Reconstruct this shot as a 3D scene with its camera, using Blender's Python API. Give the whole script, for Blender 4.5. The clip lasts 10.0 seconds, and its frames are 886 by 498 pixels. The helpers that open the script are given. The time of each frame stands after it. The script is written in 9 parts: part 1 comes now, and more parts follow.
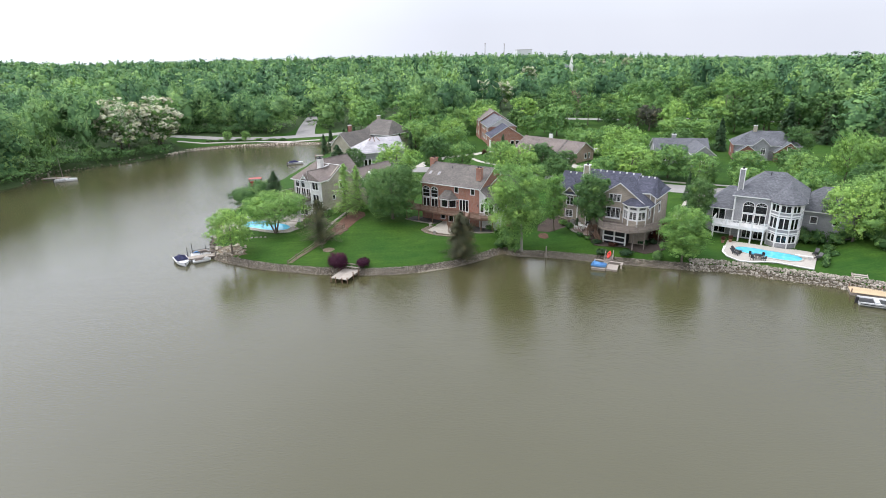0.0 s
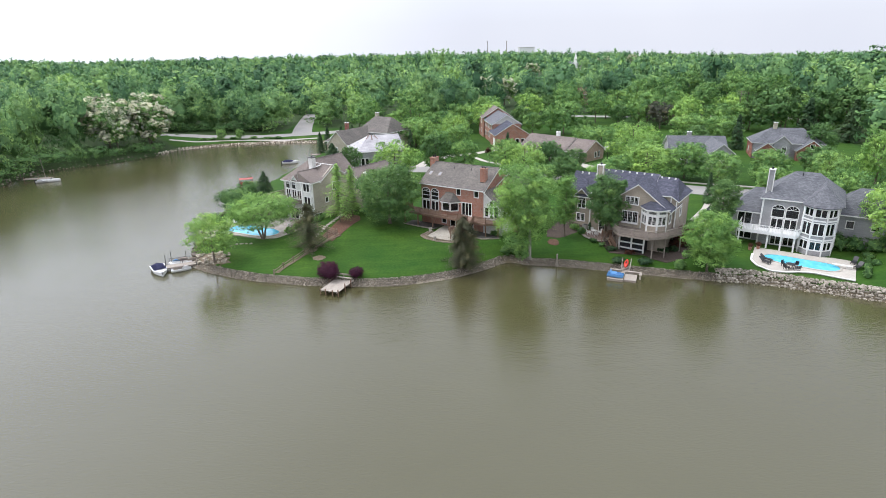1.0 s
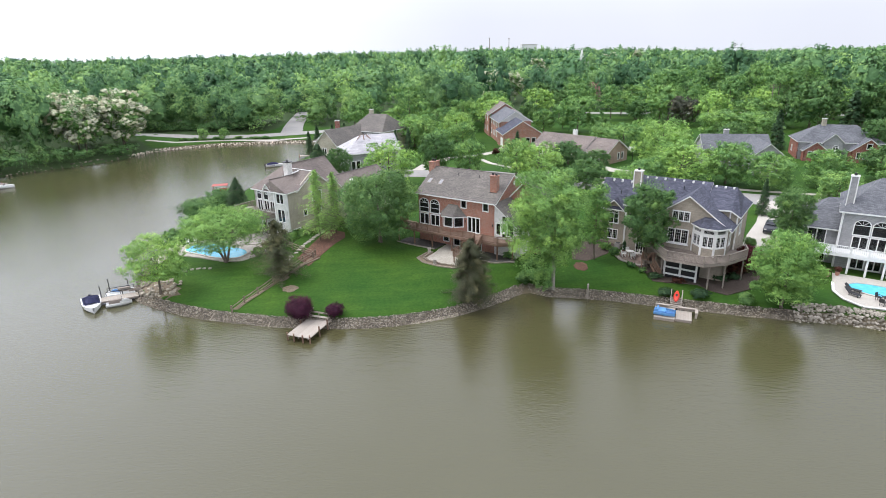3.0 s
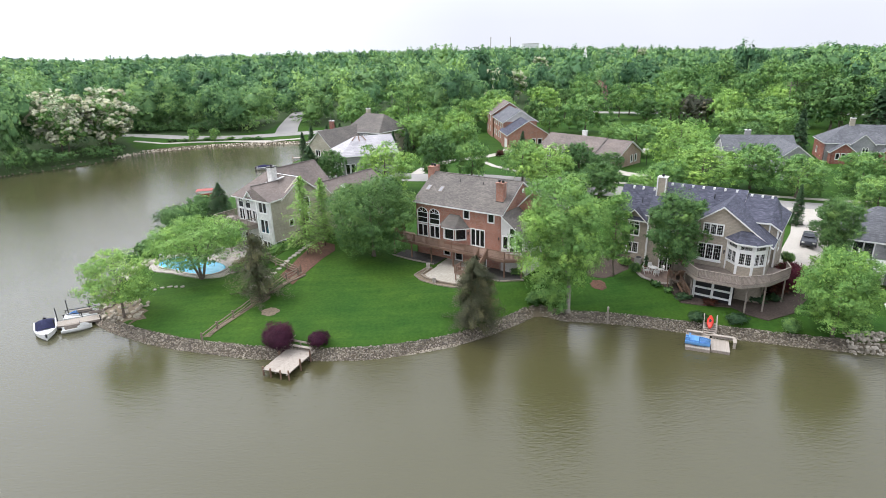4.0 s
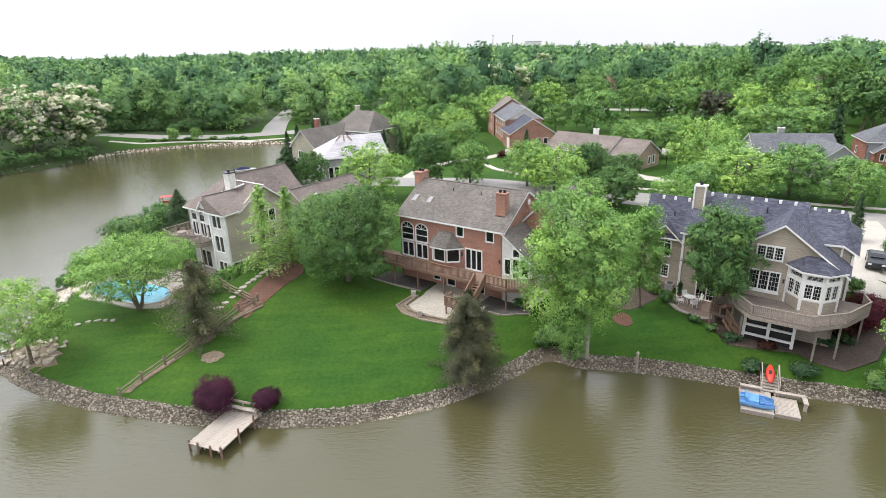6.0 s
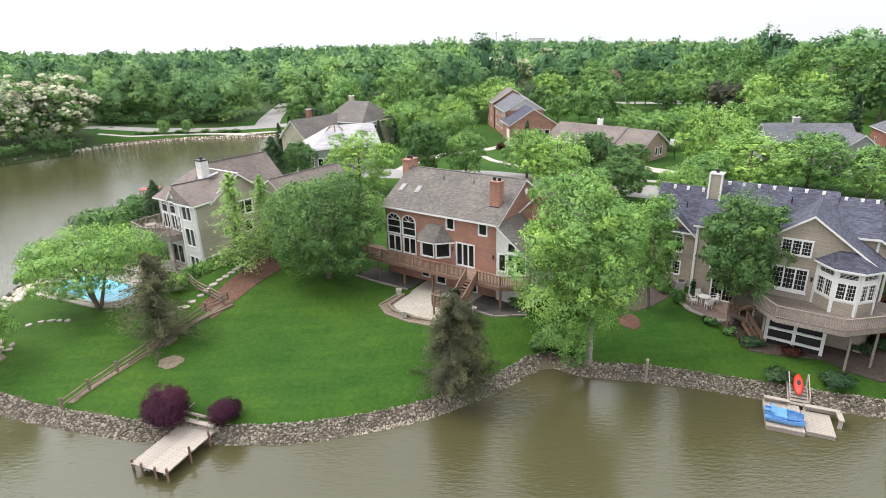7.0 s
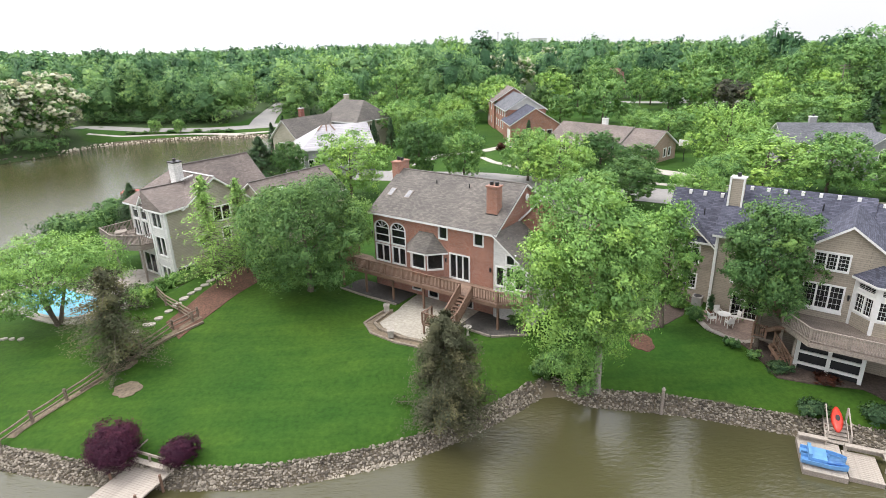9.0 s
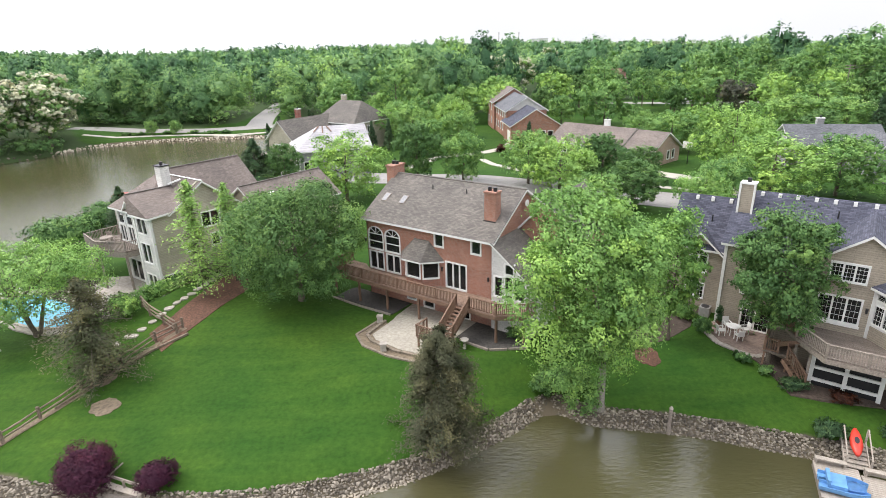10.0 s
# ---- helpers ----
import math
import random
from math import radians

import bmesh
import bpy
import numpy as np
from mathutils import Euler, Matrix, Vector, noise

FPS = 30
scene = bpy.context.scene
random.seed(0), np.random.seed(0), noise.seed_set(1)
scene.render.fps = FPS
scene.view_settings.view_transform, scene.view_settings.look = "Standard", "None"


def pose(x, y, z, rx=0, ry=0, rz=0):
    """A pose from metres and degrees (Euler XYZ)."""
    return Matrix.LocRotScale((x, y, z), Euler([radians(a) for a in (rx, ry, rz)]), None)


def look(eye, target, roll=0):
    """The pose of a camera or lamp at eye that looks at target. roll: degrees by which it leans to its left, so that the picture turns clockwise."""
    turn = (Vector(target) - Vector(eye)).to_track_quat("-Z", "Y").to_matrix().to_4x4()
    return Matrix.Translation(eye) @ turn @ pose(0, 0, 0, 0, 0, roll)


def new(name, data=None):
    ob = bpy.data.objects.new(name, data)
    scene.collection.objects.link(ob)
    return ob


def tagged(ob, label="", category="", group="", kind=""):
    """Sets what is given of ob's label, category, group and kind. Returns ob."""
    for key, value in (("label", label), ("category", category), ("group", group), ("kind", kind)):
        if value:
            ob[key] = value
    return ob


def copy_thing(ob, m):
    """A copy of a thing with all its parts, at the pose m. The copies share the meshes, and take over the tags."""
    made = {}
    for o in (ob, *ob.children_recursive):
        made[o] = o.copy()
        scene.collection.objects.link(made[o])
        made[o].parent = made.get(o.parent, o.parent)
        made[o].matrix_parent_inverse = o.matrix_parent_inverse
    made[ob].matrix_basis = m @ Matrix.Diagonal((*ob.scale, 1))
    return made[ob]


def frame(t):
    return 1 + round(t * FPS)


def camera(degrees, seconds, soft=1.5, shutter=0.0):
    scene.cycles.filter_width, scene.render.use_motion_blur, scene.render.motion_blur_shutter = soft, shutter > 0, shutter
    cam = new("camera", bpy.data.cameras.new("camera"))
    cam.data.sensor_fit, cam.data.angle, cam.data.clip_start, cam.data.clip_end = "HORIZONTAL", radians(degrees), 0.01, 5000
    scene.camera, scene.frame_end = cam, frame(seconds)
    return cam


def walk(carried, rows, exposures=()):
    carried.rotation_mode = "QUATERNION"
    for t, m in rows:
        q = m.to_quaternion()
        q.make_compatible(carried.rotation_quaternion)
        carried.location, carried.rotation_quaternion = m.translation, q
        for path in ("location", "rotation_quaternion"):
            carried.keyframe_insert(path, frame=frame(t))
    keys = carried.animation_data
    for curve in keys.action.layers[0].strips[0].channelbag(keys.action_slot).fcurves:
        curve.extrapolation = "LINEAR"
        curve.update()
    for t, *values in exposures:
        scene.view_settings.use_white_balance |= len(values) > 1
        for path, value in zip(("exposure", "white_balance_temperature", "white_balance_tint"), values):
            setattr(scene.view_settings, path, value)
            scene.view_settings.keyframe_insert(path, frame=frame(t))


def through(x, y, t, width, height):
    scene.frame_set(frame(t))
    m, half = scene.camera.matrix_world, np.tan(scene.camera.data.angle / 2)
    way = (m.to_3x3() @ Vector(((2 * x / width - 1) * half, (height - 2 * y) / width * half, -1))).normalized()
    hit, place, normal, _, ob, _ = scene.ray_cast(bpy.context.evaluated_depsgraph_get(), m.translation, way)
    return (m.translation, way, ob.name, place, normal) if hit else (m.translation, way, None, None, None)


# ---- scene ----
cam = camera(76.0, 10.0, soft=0.85)
PATH = [
    (0, (0.866, -9.74, 33.17), (0.939, -7.852, 32.513), -1.0),
    (0.5, (1.23, -6.086, 32.552), (1.297, -4.198, 31.894), -1.1),
    (1, (1.394, -1.533, 31.865), (1.459, 0.354, 31.203), -1.1),
    (1.5, (1.587, 2.734, 31.132), (1.649, 4.621, 30.47), -1.2),
    (2, (1.839, 7.386, 30.437), (1.897, 9.273, 29.774), -1.2),
    (2.5, (1.988, 11.793, 29.985), (2.047, 13.678, 29.32), -1.3),
    (4, (2.54, 24.813, 28.64), (2.593, 26.698, 27.972), -1.4),
    (4.5, (2.865, 28.443, 28.257), (2.917, 30.327, 27.589), -1.4),
    (5, (3.361, 31.992, 28.022), (3.411, 33.877, 27.353), -1.4),
    (5.5, (3.719, 34.804, 27.777), (3.768, 36.688, 27.108), -1.5),
    (7, (5.857, 42.604, 24.637), (5.891, 44.485, 23.959), -1.5),
    (7.5, (6.053, 43.81, 24.44), (6.086, 45.692, 23.763), -1.5),
    (8, (6.355, 45.091, 24.192), (6.385, 46.972, 23.515), -1.5),
    (8.5, (6.571, 46.289, 24.042), (6.6, 48.171, 23.365), -1.5),
    (9, (6.789, 47.529, 23.84), (6.817, 49.411, 23.163), -1.5),
    (9.5, (7.023, 48.649, 23.721), (7.049, 50.532, 23.045), -1.5),
    (10, (7.24, 49.71, 23.732), (7.265, 51.592, 23.056), -1.5),
]
walk(cam, [(t, look(eye, target, roll)) for t, eye, target, roll in PATH], [(0, -0.09, 6170, 13), (1.0, -0.08, 6170, 13), (2.5, -0.02, 6170, 13), (5.0, 0.06, 6330, 12), (7.0, 0.17, 6530, 12), (10.0, 0.17, 6550, 12)])
# ==== world and light ====
world = bpy.data.worlds.new("overcast_sky")
scene.world = world
world.use_nodes = True
wn, wl = world.node_tree.nodes, world.node_tree.links
wn.clear()
sky = wn.new("ShaderNodeTexSky")
sky.sky_type = "NISHITA"
sky.sun_disc = False
sky.sun_elevation, sky.sun_rotation = radians(57), radians(287)
sky.dust_density, sky.air_density = 3.0, 1.0
cloud_noise = wn.new("ShaderNodeTexNoise")
cloud_noise.inputs["Scale"].default_value = 2.2
cloud_noise.inputs["Detail"].default_value = 4.0
cloud_ramp = wn.new("ShaderNodeValToRGB")
cloud_ramp.color_ramp.elements[0].position, cloud_ramp.color_ramp.elements[0].color = 0.3, (8.5, 8.75, 9.4, 1)
cloud_ramp.color_ramp.elements[1].position, cloud_ramp.color_ramp.elements[1].color = 0.7, (9.35, 9.55, 10.0, 1)
cloud_mix = wn.new("ShaderNodeMixRGB")
cloud_mix.inputs[0].default_value = 0.85
wl.new(cloud_noise.outputs["Fac"], cloud_ramp.inputs[0])
wl.new(sky.outputs[0], cloud_mix.inputs[1])
wl.new(cloud_ramp.outputs[0], cloud_mix.inputs[2])
# an overcast sky grows brighter from the horizon to the zenith
w_co = wn.new("ShaderNodeTexCoord")
w_sep = wn.new("ShaderNodeSeparateXYZ")
wl.new(w_co.outputs["Generated"], w_sep.inputs[0])
w_up = wn.new("ShaderNodeMapRange")
w_up.inputs["From Min"].default_value, w_up.inputs["From Max"].default_value = 0.04, 0.9
w_up.inputs["To Min"].default_value, w_up.inputs["To Max"].default_value = 1.13, 2.45
wl.new(w_sep.outputs[2], w_up.inputs["Value"])
w_mul = wn.new("ShaderNodeVectorMath")
w_mul.operation = "SCALE"
wl.new(cloud_mix.outputs[0], w_mul.inputs[0])
wl.new(w_up.outputs[0], w_mul.inputs["Scale"])
# added glow low on the left, far below the sun, brightening the water's reflections
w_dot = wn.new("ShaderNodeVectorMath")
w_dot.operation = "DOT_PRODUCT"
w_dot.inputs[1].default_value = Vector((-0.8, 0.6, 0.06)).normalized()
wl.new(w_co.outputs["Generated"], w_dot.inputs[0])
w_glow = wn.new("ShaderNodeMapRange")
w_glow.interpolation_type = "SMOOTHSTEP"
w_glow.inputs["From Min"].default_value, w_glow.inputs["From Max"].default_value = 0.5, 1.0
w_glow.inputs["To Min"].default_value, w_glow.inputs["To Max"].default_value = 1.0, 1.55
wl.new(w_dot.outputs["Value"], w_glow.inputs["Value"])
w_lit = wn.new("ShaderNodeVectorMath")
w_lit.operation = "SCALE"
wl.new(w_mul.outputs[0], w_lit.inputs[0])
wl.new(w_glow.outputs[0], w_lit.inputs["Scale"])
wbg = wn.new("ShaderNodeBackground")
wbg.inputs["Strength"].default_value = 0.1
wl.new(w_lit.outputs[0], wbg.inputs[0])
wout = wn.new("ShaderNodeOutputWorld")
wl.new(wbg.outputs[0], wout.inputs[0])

sun_data = bpy.data.lights.new("sun", "SUN")
sun_data.energy, sun_data.angle, sun_data.color = 2.1, radians(26), (1.0, 0.98, 0.94)
sun = new("sun", sun_data)
sun.matrix_world = look((-90, 120, 160), (10, 90, 0))


# ==== materials ====
def material(name):
    m = bpy.data.materials.new(name)
    m.use_nodes = True
    nodes, links = m.node_tree.nodes, m.node_tree.links
    return m, nodes, links, nodes["Principled BSDF"]


def ramp(nodes, links, source, stops):
    r = nodes.new("ShaderNodeValToRGB")
    while len(r.color_ramp.elements) < len(stops):
        r.color_ramp.elements.new(0.5)
    for e, (p, c) in zip(r.color_ramp.elements, stops):
        e.position, e.color = p, (*c, 1)
    links.new(source, r.inputs[0])
    return r.outputs[0]


def noise_node(nodes, links, coord, scale, detail=4.0, rough=0.55):
    n = nodes.new("ShaderNodeTexNoise")
    n.inputs["Scale"].default_value, n.inputs["Detail"].default_value, n.inputs["Roughness"].default_value = scale, detail, rough
    links.new(coord, n.inputs["Vector"])
    return n.outputs["Fac"]


def mix(nodes, links, kind, fac, a, b):
    x = nodes.new("ShaderNodeMixRGB")
    x.blend_type = kind
    for i, v in enumerate((fac, a, b)):
        if hasattr(v, "links"):
            links.new(v, x.inputs[i])
        elif i:
            x.inputs[i].default_value = (*v, 1)
        else:
            x.inputs[i].default_value = v
    return x.outputs[0]


def bump(nodes, links, height, strength, distance, shader):
    b = nodes.new("ShaderNodeBump")
    b.inputs["Strength"].default_value, b.inputs["Distance"].default_value = strength, distance
    links.new(height, b.inputs["Height"])
    links.new(b.outputs[0], shader.inputs["Normal"])


def worn(name, colour, rough=0.7, metal=0.0, grain=6.0, spread=0.25, relief=0.01, stain=0.6):
    """A plain surface with grain and broad stains."""
    m, n, l, s = material(name)
    co = n.new("ShaderNodeTexCoord").outputs["Object"]
    fine, broad = noise_node(n, l, co, grain, 6), noise_node(n, l, co, stain, 3)
    lo, hi = [max(0, c * (1 - spread)) for c in colour], [min(1, c * (1 + spread)) for c in colour]
    c1 = ramp(n, l, fine, [(0.3, lo), (0.7, hi)])
    c2 = ramp(n, l, broad, [(0.35, (1 - spread * 0.6,) * 3), (0.65, (1, 1, 1))])
    l.new(mix(n, l, "MULTIPLY", 1.0, c1, c2), s.inputs["Base Color"])
    s.inputs["Roughness"].default_value, s.inputs["Metallic"].default_value = rough, metal
    if relief:
        bump(n, l, fine, 0.5, relief, s)
    return m


def coursed(name, c_lo, c_hi, joint, width, height, gap, rough=0.85, relief=0.01, offset=0.5, stain=0.4):
    """Bricks, shingles, boards: courses along the surface's own metres (UV)."""
    m, n, l, s = material(name)
    uv = n.new("ShaderNodeUVMap").outputs[0]
    b = n.new("ShaderNodeTexBrick")
    b.offset = offset
    for k, v in (("Scale", 1.0), ("Brick Width", width), ("Row Height", height), ("Mortar Size", gap), ("Mortar Smooth", 0.3), ("Bias", 0.0)):
        b.inputs[k].default_value = v
    b.inputs["Color1"].default_value, b.inputs["Color2"].default_value, b.inputs["Mortar"].default_value = (*c_lo, 1), (*c_hi, 1), (*joint, 1)
    l.new(uv, b.inputs["Vector"])
    co = n.new("ShaderNodeTexCoord").outputs["Object"]
    broad = ramp(n, l, noise_node(n, l, co, stain, 5), [(0.3, (0.72, 0.72, 0.72)), (0.7, (1.08, 1.06, 1.04))])
    fine = ramp(n, l, noise_node(n, l, co, 9.0, 4), [(0.3, (0.82, 0.82, 0.82)), (0.7, (1.1, 1.1, 1.1))])
    col = mix(n, l, "MULTIPLY", 1.0, mix(n, l, "MULTIPLY", 1.0, b.outputs["Color"], broad), fine)
    l.new(col, s.inputs["Base Color"])
    s.inputs["Roughness"].default_value = rough
    inv = n.new("ShaderNodeInvert")
    l.new(b.outputs["Fac"], inv.inputs[1])
    bump(n, l, inv.outputs[0], 0.7, relief, s)
    return m


def leaf_material(name, dark, mid, light, by_tree=False, gloss=0.6, through=0.2, young=(1.5, 1.34, 1.12), varied=True):
    m, n, l, s = material(name)
    geo = n.new("ShaderNodeNewGeometry")
    dark, light = [d * 0.5 + m_ * 0.5 for d, m_ in zip(dark, mid)], [c * 0.6 + m_ * 0.4 for c, m_ in zip(light, mid)]
    col = ramp(n, l, geo.outputs["Random Per Island"], [(0.0, dark), (0.55, mid), (1.0, light)])
    # young growth is paler, tuft by tuft; inner clumps are toned dark for shade
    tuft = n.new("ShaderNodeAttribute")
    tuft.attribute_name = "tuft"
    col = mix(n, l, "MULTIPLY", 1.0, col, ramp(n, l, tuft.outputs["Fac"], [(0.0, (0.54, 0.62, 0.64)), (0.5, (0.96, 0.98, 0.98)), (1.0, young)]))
    if by_tree:
        at = n.new("ShaderNodeAttribute")
        at.attribute_name = "tint"
        var = at.outputs["Fac"]
    else:
        var = n.new("ShaderNodeObjectInfo").outputs["Random"]
    tone = ramp(n, l, var, [(0.0, (0.36, 0.46, 0.56)), (0.35, (0.72, 0.8, 0.9)), (0.7, (1.08, 1.04, 1.02)), (1.0, (1.5, 1.34, 1.12))] if by_tree else [(0.0, (0.86, 0.88, 1.02)), (1.0, (1.16, 1.08, 1.2))])
    if varied:
        col = mix(n, l, "MULTIPLY", 1.0, col, tone)
    l.new(col, s.inputs["Base Color"])
    s.inputs["Roughness"].default_value = gloss
    s.inputs["Specular IOR Level"].default_value = 0.15
    tr = n.new("ShaderNodeBsdfTranslucent")
    l.new(col, tr.inputs[0])
    ms = n.new("ShaderNodeMixShader")
    ms.inputs[0].default_value = through
    l.new(s.outputs[0], ms.inputs[1])
    l.new(tr.outputs[0], ms.inputs[2])
    l.new(ms.outputs[0], n["Material Output"].inputs[0])
    return m


M = {}
M["leaf"] = leaf_material("broadleaf_foliage", (0.100, 0.202, 0.046), (0.219, 0.404, 0.089), (0.373, 0.601, 0.160))
M["leaf_mid"] = leaf_material("garden_foliage", (0.087, 0.188, 0.052), (0.192, 0.360, 0.096), (0.330, 0.546, 0.165))
M["leaf_dark"] = leaf_material("dark_foliage", (0.059, 0.130, 0.040), (0.117, 0.234, 0.066), (0.203, 0.348, 0.100))
M["leaf_bright"] = leaf_material("yellow_green_foliage", (0.144, 0.264, 0.061), (0.272, 0.469, 0.110), (0.398, 0.628, 0.177))
M["leaf_forest"] = leaf_material("woodland_foliage", (0.172, 0.322, 0.115), (0.210, 0.371, 0.140), (0.252, 0.426, 0.165), by_tree=True, through=0.2)
M["needle"] = leaf_material("spruce_needles", (0.052, 0.056, 0.028), (0.092, 0.098, 0.047), (0.155, 0.16, 0.078))
M["needle_olive"] = leaf_material("olive_spruce_needles", (0.066, 0.073, 0.033), (0.119, 0.125, 0.055), (0.198, 0.200, 0.089))
M["needle_green"] = leaf_material("evergreen_needles", (0.03, 0.062, 0.026), (0.058, 0.115, 0.045), (0.1, 0.175, 0.07))
M["leaf_purple"] = leaf_material("purple_foliage", (0.035, 0.01, 0.02), (0.075, 0.02, 0.038), (0.13, 0.036, 0.06))
M["leaf_maroon"] = leaf_material("maroon_foliage", (0.06, 0.012, 0.018), (0.12, 0.024, 0.034), (0.19, 0.04, 0.05), young=(1.4, 1.0, 1.0))
M["leaf_russet"] = leaf_material("russet_foliage", (0.05, 0.02, 0.014), (0.09, 0.035, 0.02), (0.13, 0.055, 0.03))
M["blossom"] = leaf_material("white_blossom", (0.62, 0.6, 0.42), (0.74, 0.72, 0.53), (0.82, 0.8, 0.62), young=(1.06, 1.05, 1.0), varied=False)
M["leaf_umber"] = leaf_material("umber_foliage", (0.07, 0.08, 0.05), (0.115, 0.125, 0.08), (0.17, 0.18, 0.115))
M["bark"] = worn("bark", (0.16, 0.13, 0.1), 0.9, grain=10, spread=0.4, relief=0.03)
M["bark_pale"] = worn("pale_bark", (0.34, 0.31, 0.27), 0.9, grain=10, spread=0.35, relief=0.03)


def ground_material():
    m, n, l, s = material("grass_ground")
    co = n.new("ShaderNodeTexCoord").outputs["Object"]
    fine, mid, broad = noise_node(n, l, co, 3.0, 8, 0.7), noise_node(n, l, co, 0.35, 4), noise_node(n, l, co, 0.07, 3)
    c = ramp(n, l, fine, [(0.25, (0.02, 0.058, 0.008)), (0.75, (0.046, 0.116, 0.016))])
    c = mix(n, l, "MULTIPLY", 1.0, c, ramp(n, l, mid, [(0.3, (0.8, 0.86, 0.82)), (0.7, (1.16, 1.08, 1.0))]))
    c = mix(n, l, "MULTIPLY", 1.0, c, ramp(n, l, broad, [(0.35, (0.8, 0.9, 0.9)), (0.68, (1.3, 1.1, 1.0))]))
    # faint mowing streaks
    st = n.new("ShaderNodeMapping")
    st.inputs["Rotation"].default_value, st.inputs["Scale"].default_value = (0, 0, radians(-20)), (0.12, 0.9, 1.0)
    l.new(co, st.inputs[0])
    c = mix(n, l, "MULTIPLY", 1.0, c, ramp(n, l, noise_node(n, l, st.outputs[0], 1.0, 3), [(0.35, (0.84, 0.9, 0.88)), (0.65, (1.16, 1.08, 1.04))]))
    # worn straw-coloured spots
    spot = ramp(n, l, noise_node(n, l, co, 0.55, 6, 0.7), [(0.69, (0, 0, 0)), (0.8, (0.45, 0.45, 0.45))])
    c = mix(n, l, "MIX", spot, c, (0.16, 0.17, 0.06))
    # bare earth on the bank, below the lawn's edge
    sep = n.new("ShaderNodeSeparateXYZ")
    l.new(co, sep.inputs[0])
    edge = n.new("ShaderNodeMath")
    edge.operation = "MULTIPLY_ADD"
    edge.inputs[1].default_value, edge.inputs[2].default_value = 0.3, -0.15
    l.new(mid, edge.inputs[0])
    low = n.new("ShaderNodeMath")
    low.operation = "ADD"
    l.new(sep.outputs[2], low.inputs[0])
    l.new(edge.outputs[0], low.inputs[1])
    bank = ramp(n, l, low.outputs[0], [(0.66, (1, 1, 1)), (0.8, (0, 0, 0))])
    c = mix(n, l, "MIX", bank, c, (0.115, 0.095, 0.065))
    # leaf litter under the woods
    at = n.new("ShaderNodeAttribute")
    at.attribute_name = "tint"
    c = mix(n, l, "MIX", at.outputs["Fac"], c, ramp(n, l, fine, [(0.3, (0.035, 0.06, 0.022)), (0.7, (0.065, 0.1, 0.038))]))
    l.new(c, s.inputs["Base Color"])
    s.inputs["Roughness"].default_value = 0.9
    s.inputs["Specular IOR Level"].default_value = 0.15
    bump(n, l, fine, 0.6, 0.05, s)
    return m


def water_material():
    m, n, l, s = material("murky_lake_water")
    co = n.new("ShaderNodeTexCoord").outputs["Object"]
    mp = n.new("ShaderNodeMapping")
    mp.inputs["Rotation"].default_value = (0, 0, radians(24))
    mp.inputs["Scale"].default_value = (0.55, 1.5, 1.0)
    l.new(co, mp.inputs[0])
    rip = noise_node(n, l, mp.outputs[0], 2.9, 3, 0.6)
    swell = noise_node(n, l, mp.outputs[0], 0.22, 2, 0.5)
    calm = ramp(n, l, noise_node(n, l, co, 0.02, 3), [(0.38, (0.5,) * 3), (0.62, (1, 1, 1))])
    h = mix(n, l, "MULTIPLY", 1.0, rip, calm)
    h = mix(n, l, "ADD", 0.5, h, swell)
    silt = ramp(n, l, noise_node(n, l, co, 0.03, 4), [(0.3, (0.063, 0.059, 0.025)), (0.7, (0.074, 0.07, 0.033))])
    l.new(silt, s.inputs["Base Color"])
    s.inputs["Roughness"].default_value = 0.04
    s.inputs["IOR"].default_value = 1.58
    bump(n, l, h, 0.62, 0.07, s)
    return m


M["ground"], M["water"] = ground_material(), water_material()
M["brick"] = coursed("red_brick", (0.335, 0.148, 0.1), (0.44, 0.215, 0.15), (0.42, 0.36, 0.31), 0.21, 0.075, 0.006)
M["brick_dark"] = coursed("dark_red_brick", (0.24, 0.075, 0.05), (0.33, 0.12, 0.085), (0.36, 0.3, 0.27), 0.21, 0.075, 0.006)
M["brick_tan"] = coursed("tan_brick", (0.36, 0.24, 0.18), (0.45, 0.32, 0.25), (0.45, 0.4, 0.35), 0.21, 0.075, 0.006)
M["shingle_brown"] = coursed("weathered_brown_shingles", (0.122, 0.109, 0.097), (0.194, 0.176, 0.155), (0.081, 0.073, 0.065), 0.33, 0.14, 0.01)
M["shingle_tan"] = coursed("taupe_shingles", (0.165, 0.135, 0.118), (0.243, 0.203, 0.18), (0.116, 0.096, 0.086), 0.33, 0.14, 0.01)
M["shingle_slate"] = coursed("blue_grey_shingles", (0.042, 0.045, 0.068), (0.104, 0.108, 0.15), (0.031, 0.034, 0.05), 0.4, 0.15, 0.012)
M["shingle_grey"] = coursed("grey_shingles", (0.1, 0.105, 0.118), (0.18, 0.185, 0.2), (0.075, 0.08, 0.09), 0.36, 0.15, 0.012)
M["shingle_pale"] = coursed("pale_metal_roofing", (0.4, 0.385, 0.4), (0.52, 0.5, 0.515), (0.28, 0.27, 0.28), 6.0, 0.5, 0.03, rough=0.5)
M["siding_cream"] = coursed("cream_lap_siding", (0.46, 0.42, 0.33), (0.52, 0.475, 0.38), (0.3, 0.275, 0.215), 4.0, 0.15, 0.012, relief=0.015)
M["siding_tan"] = coursed("tan_lap_siding", (0.38, 0.33, 0.265), (0.43, 0.375, 0.3), (0.25, 0.215, 0.17), 4.0, 0.15, 0.012, relief=0.015)
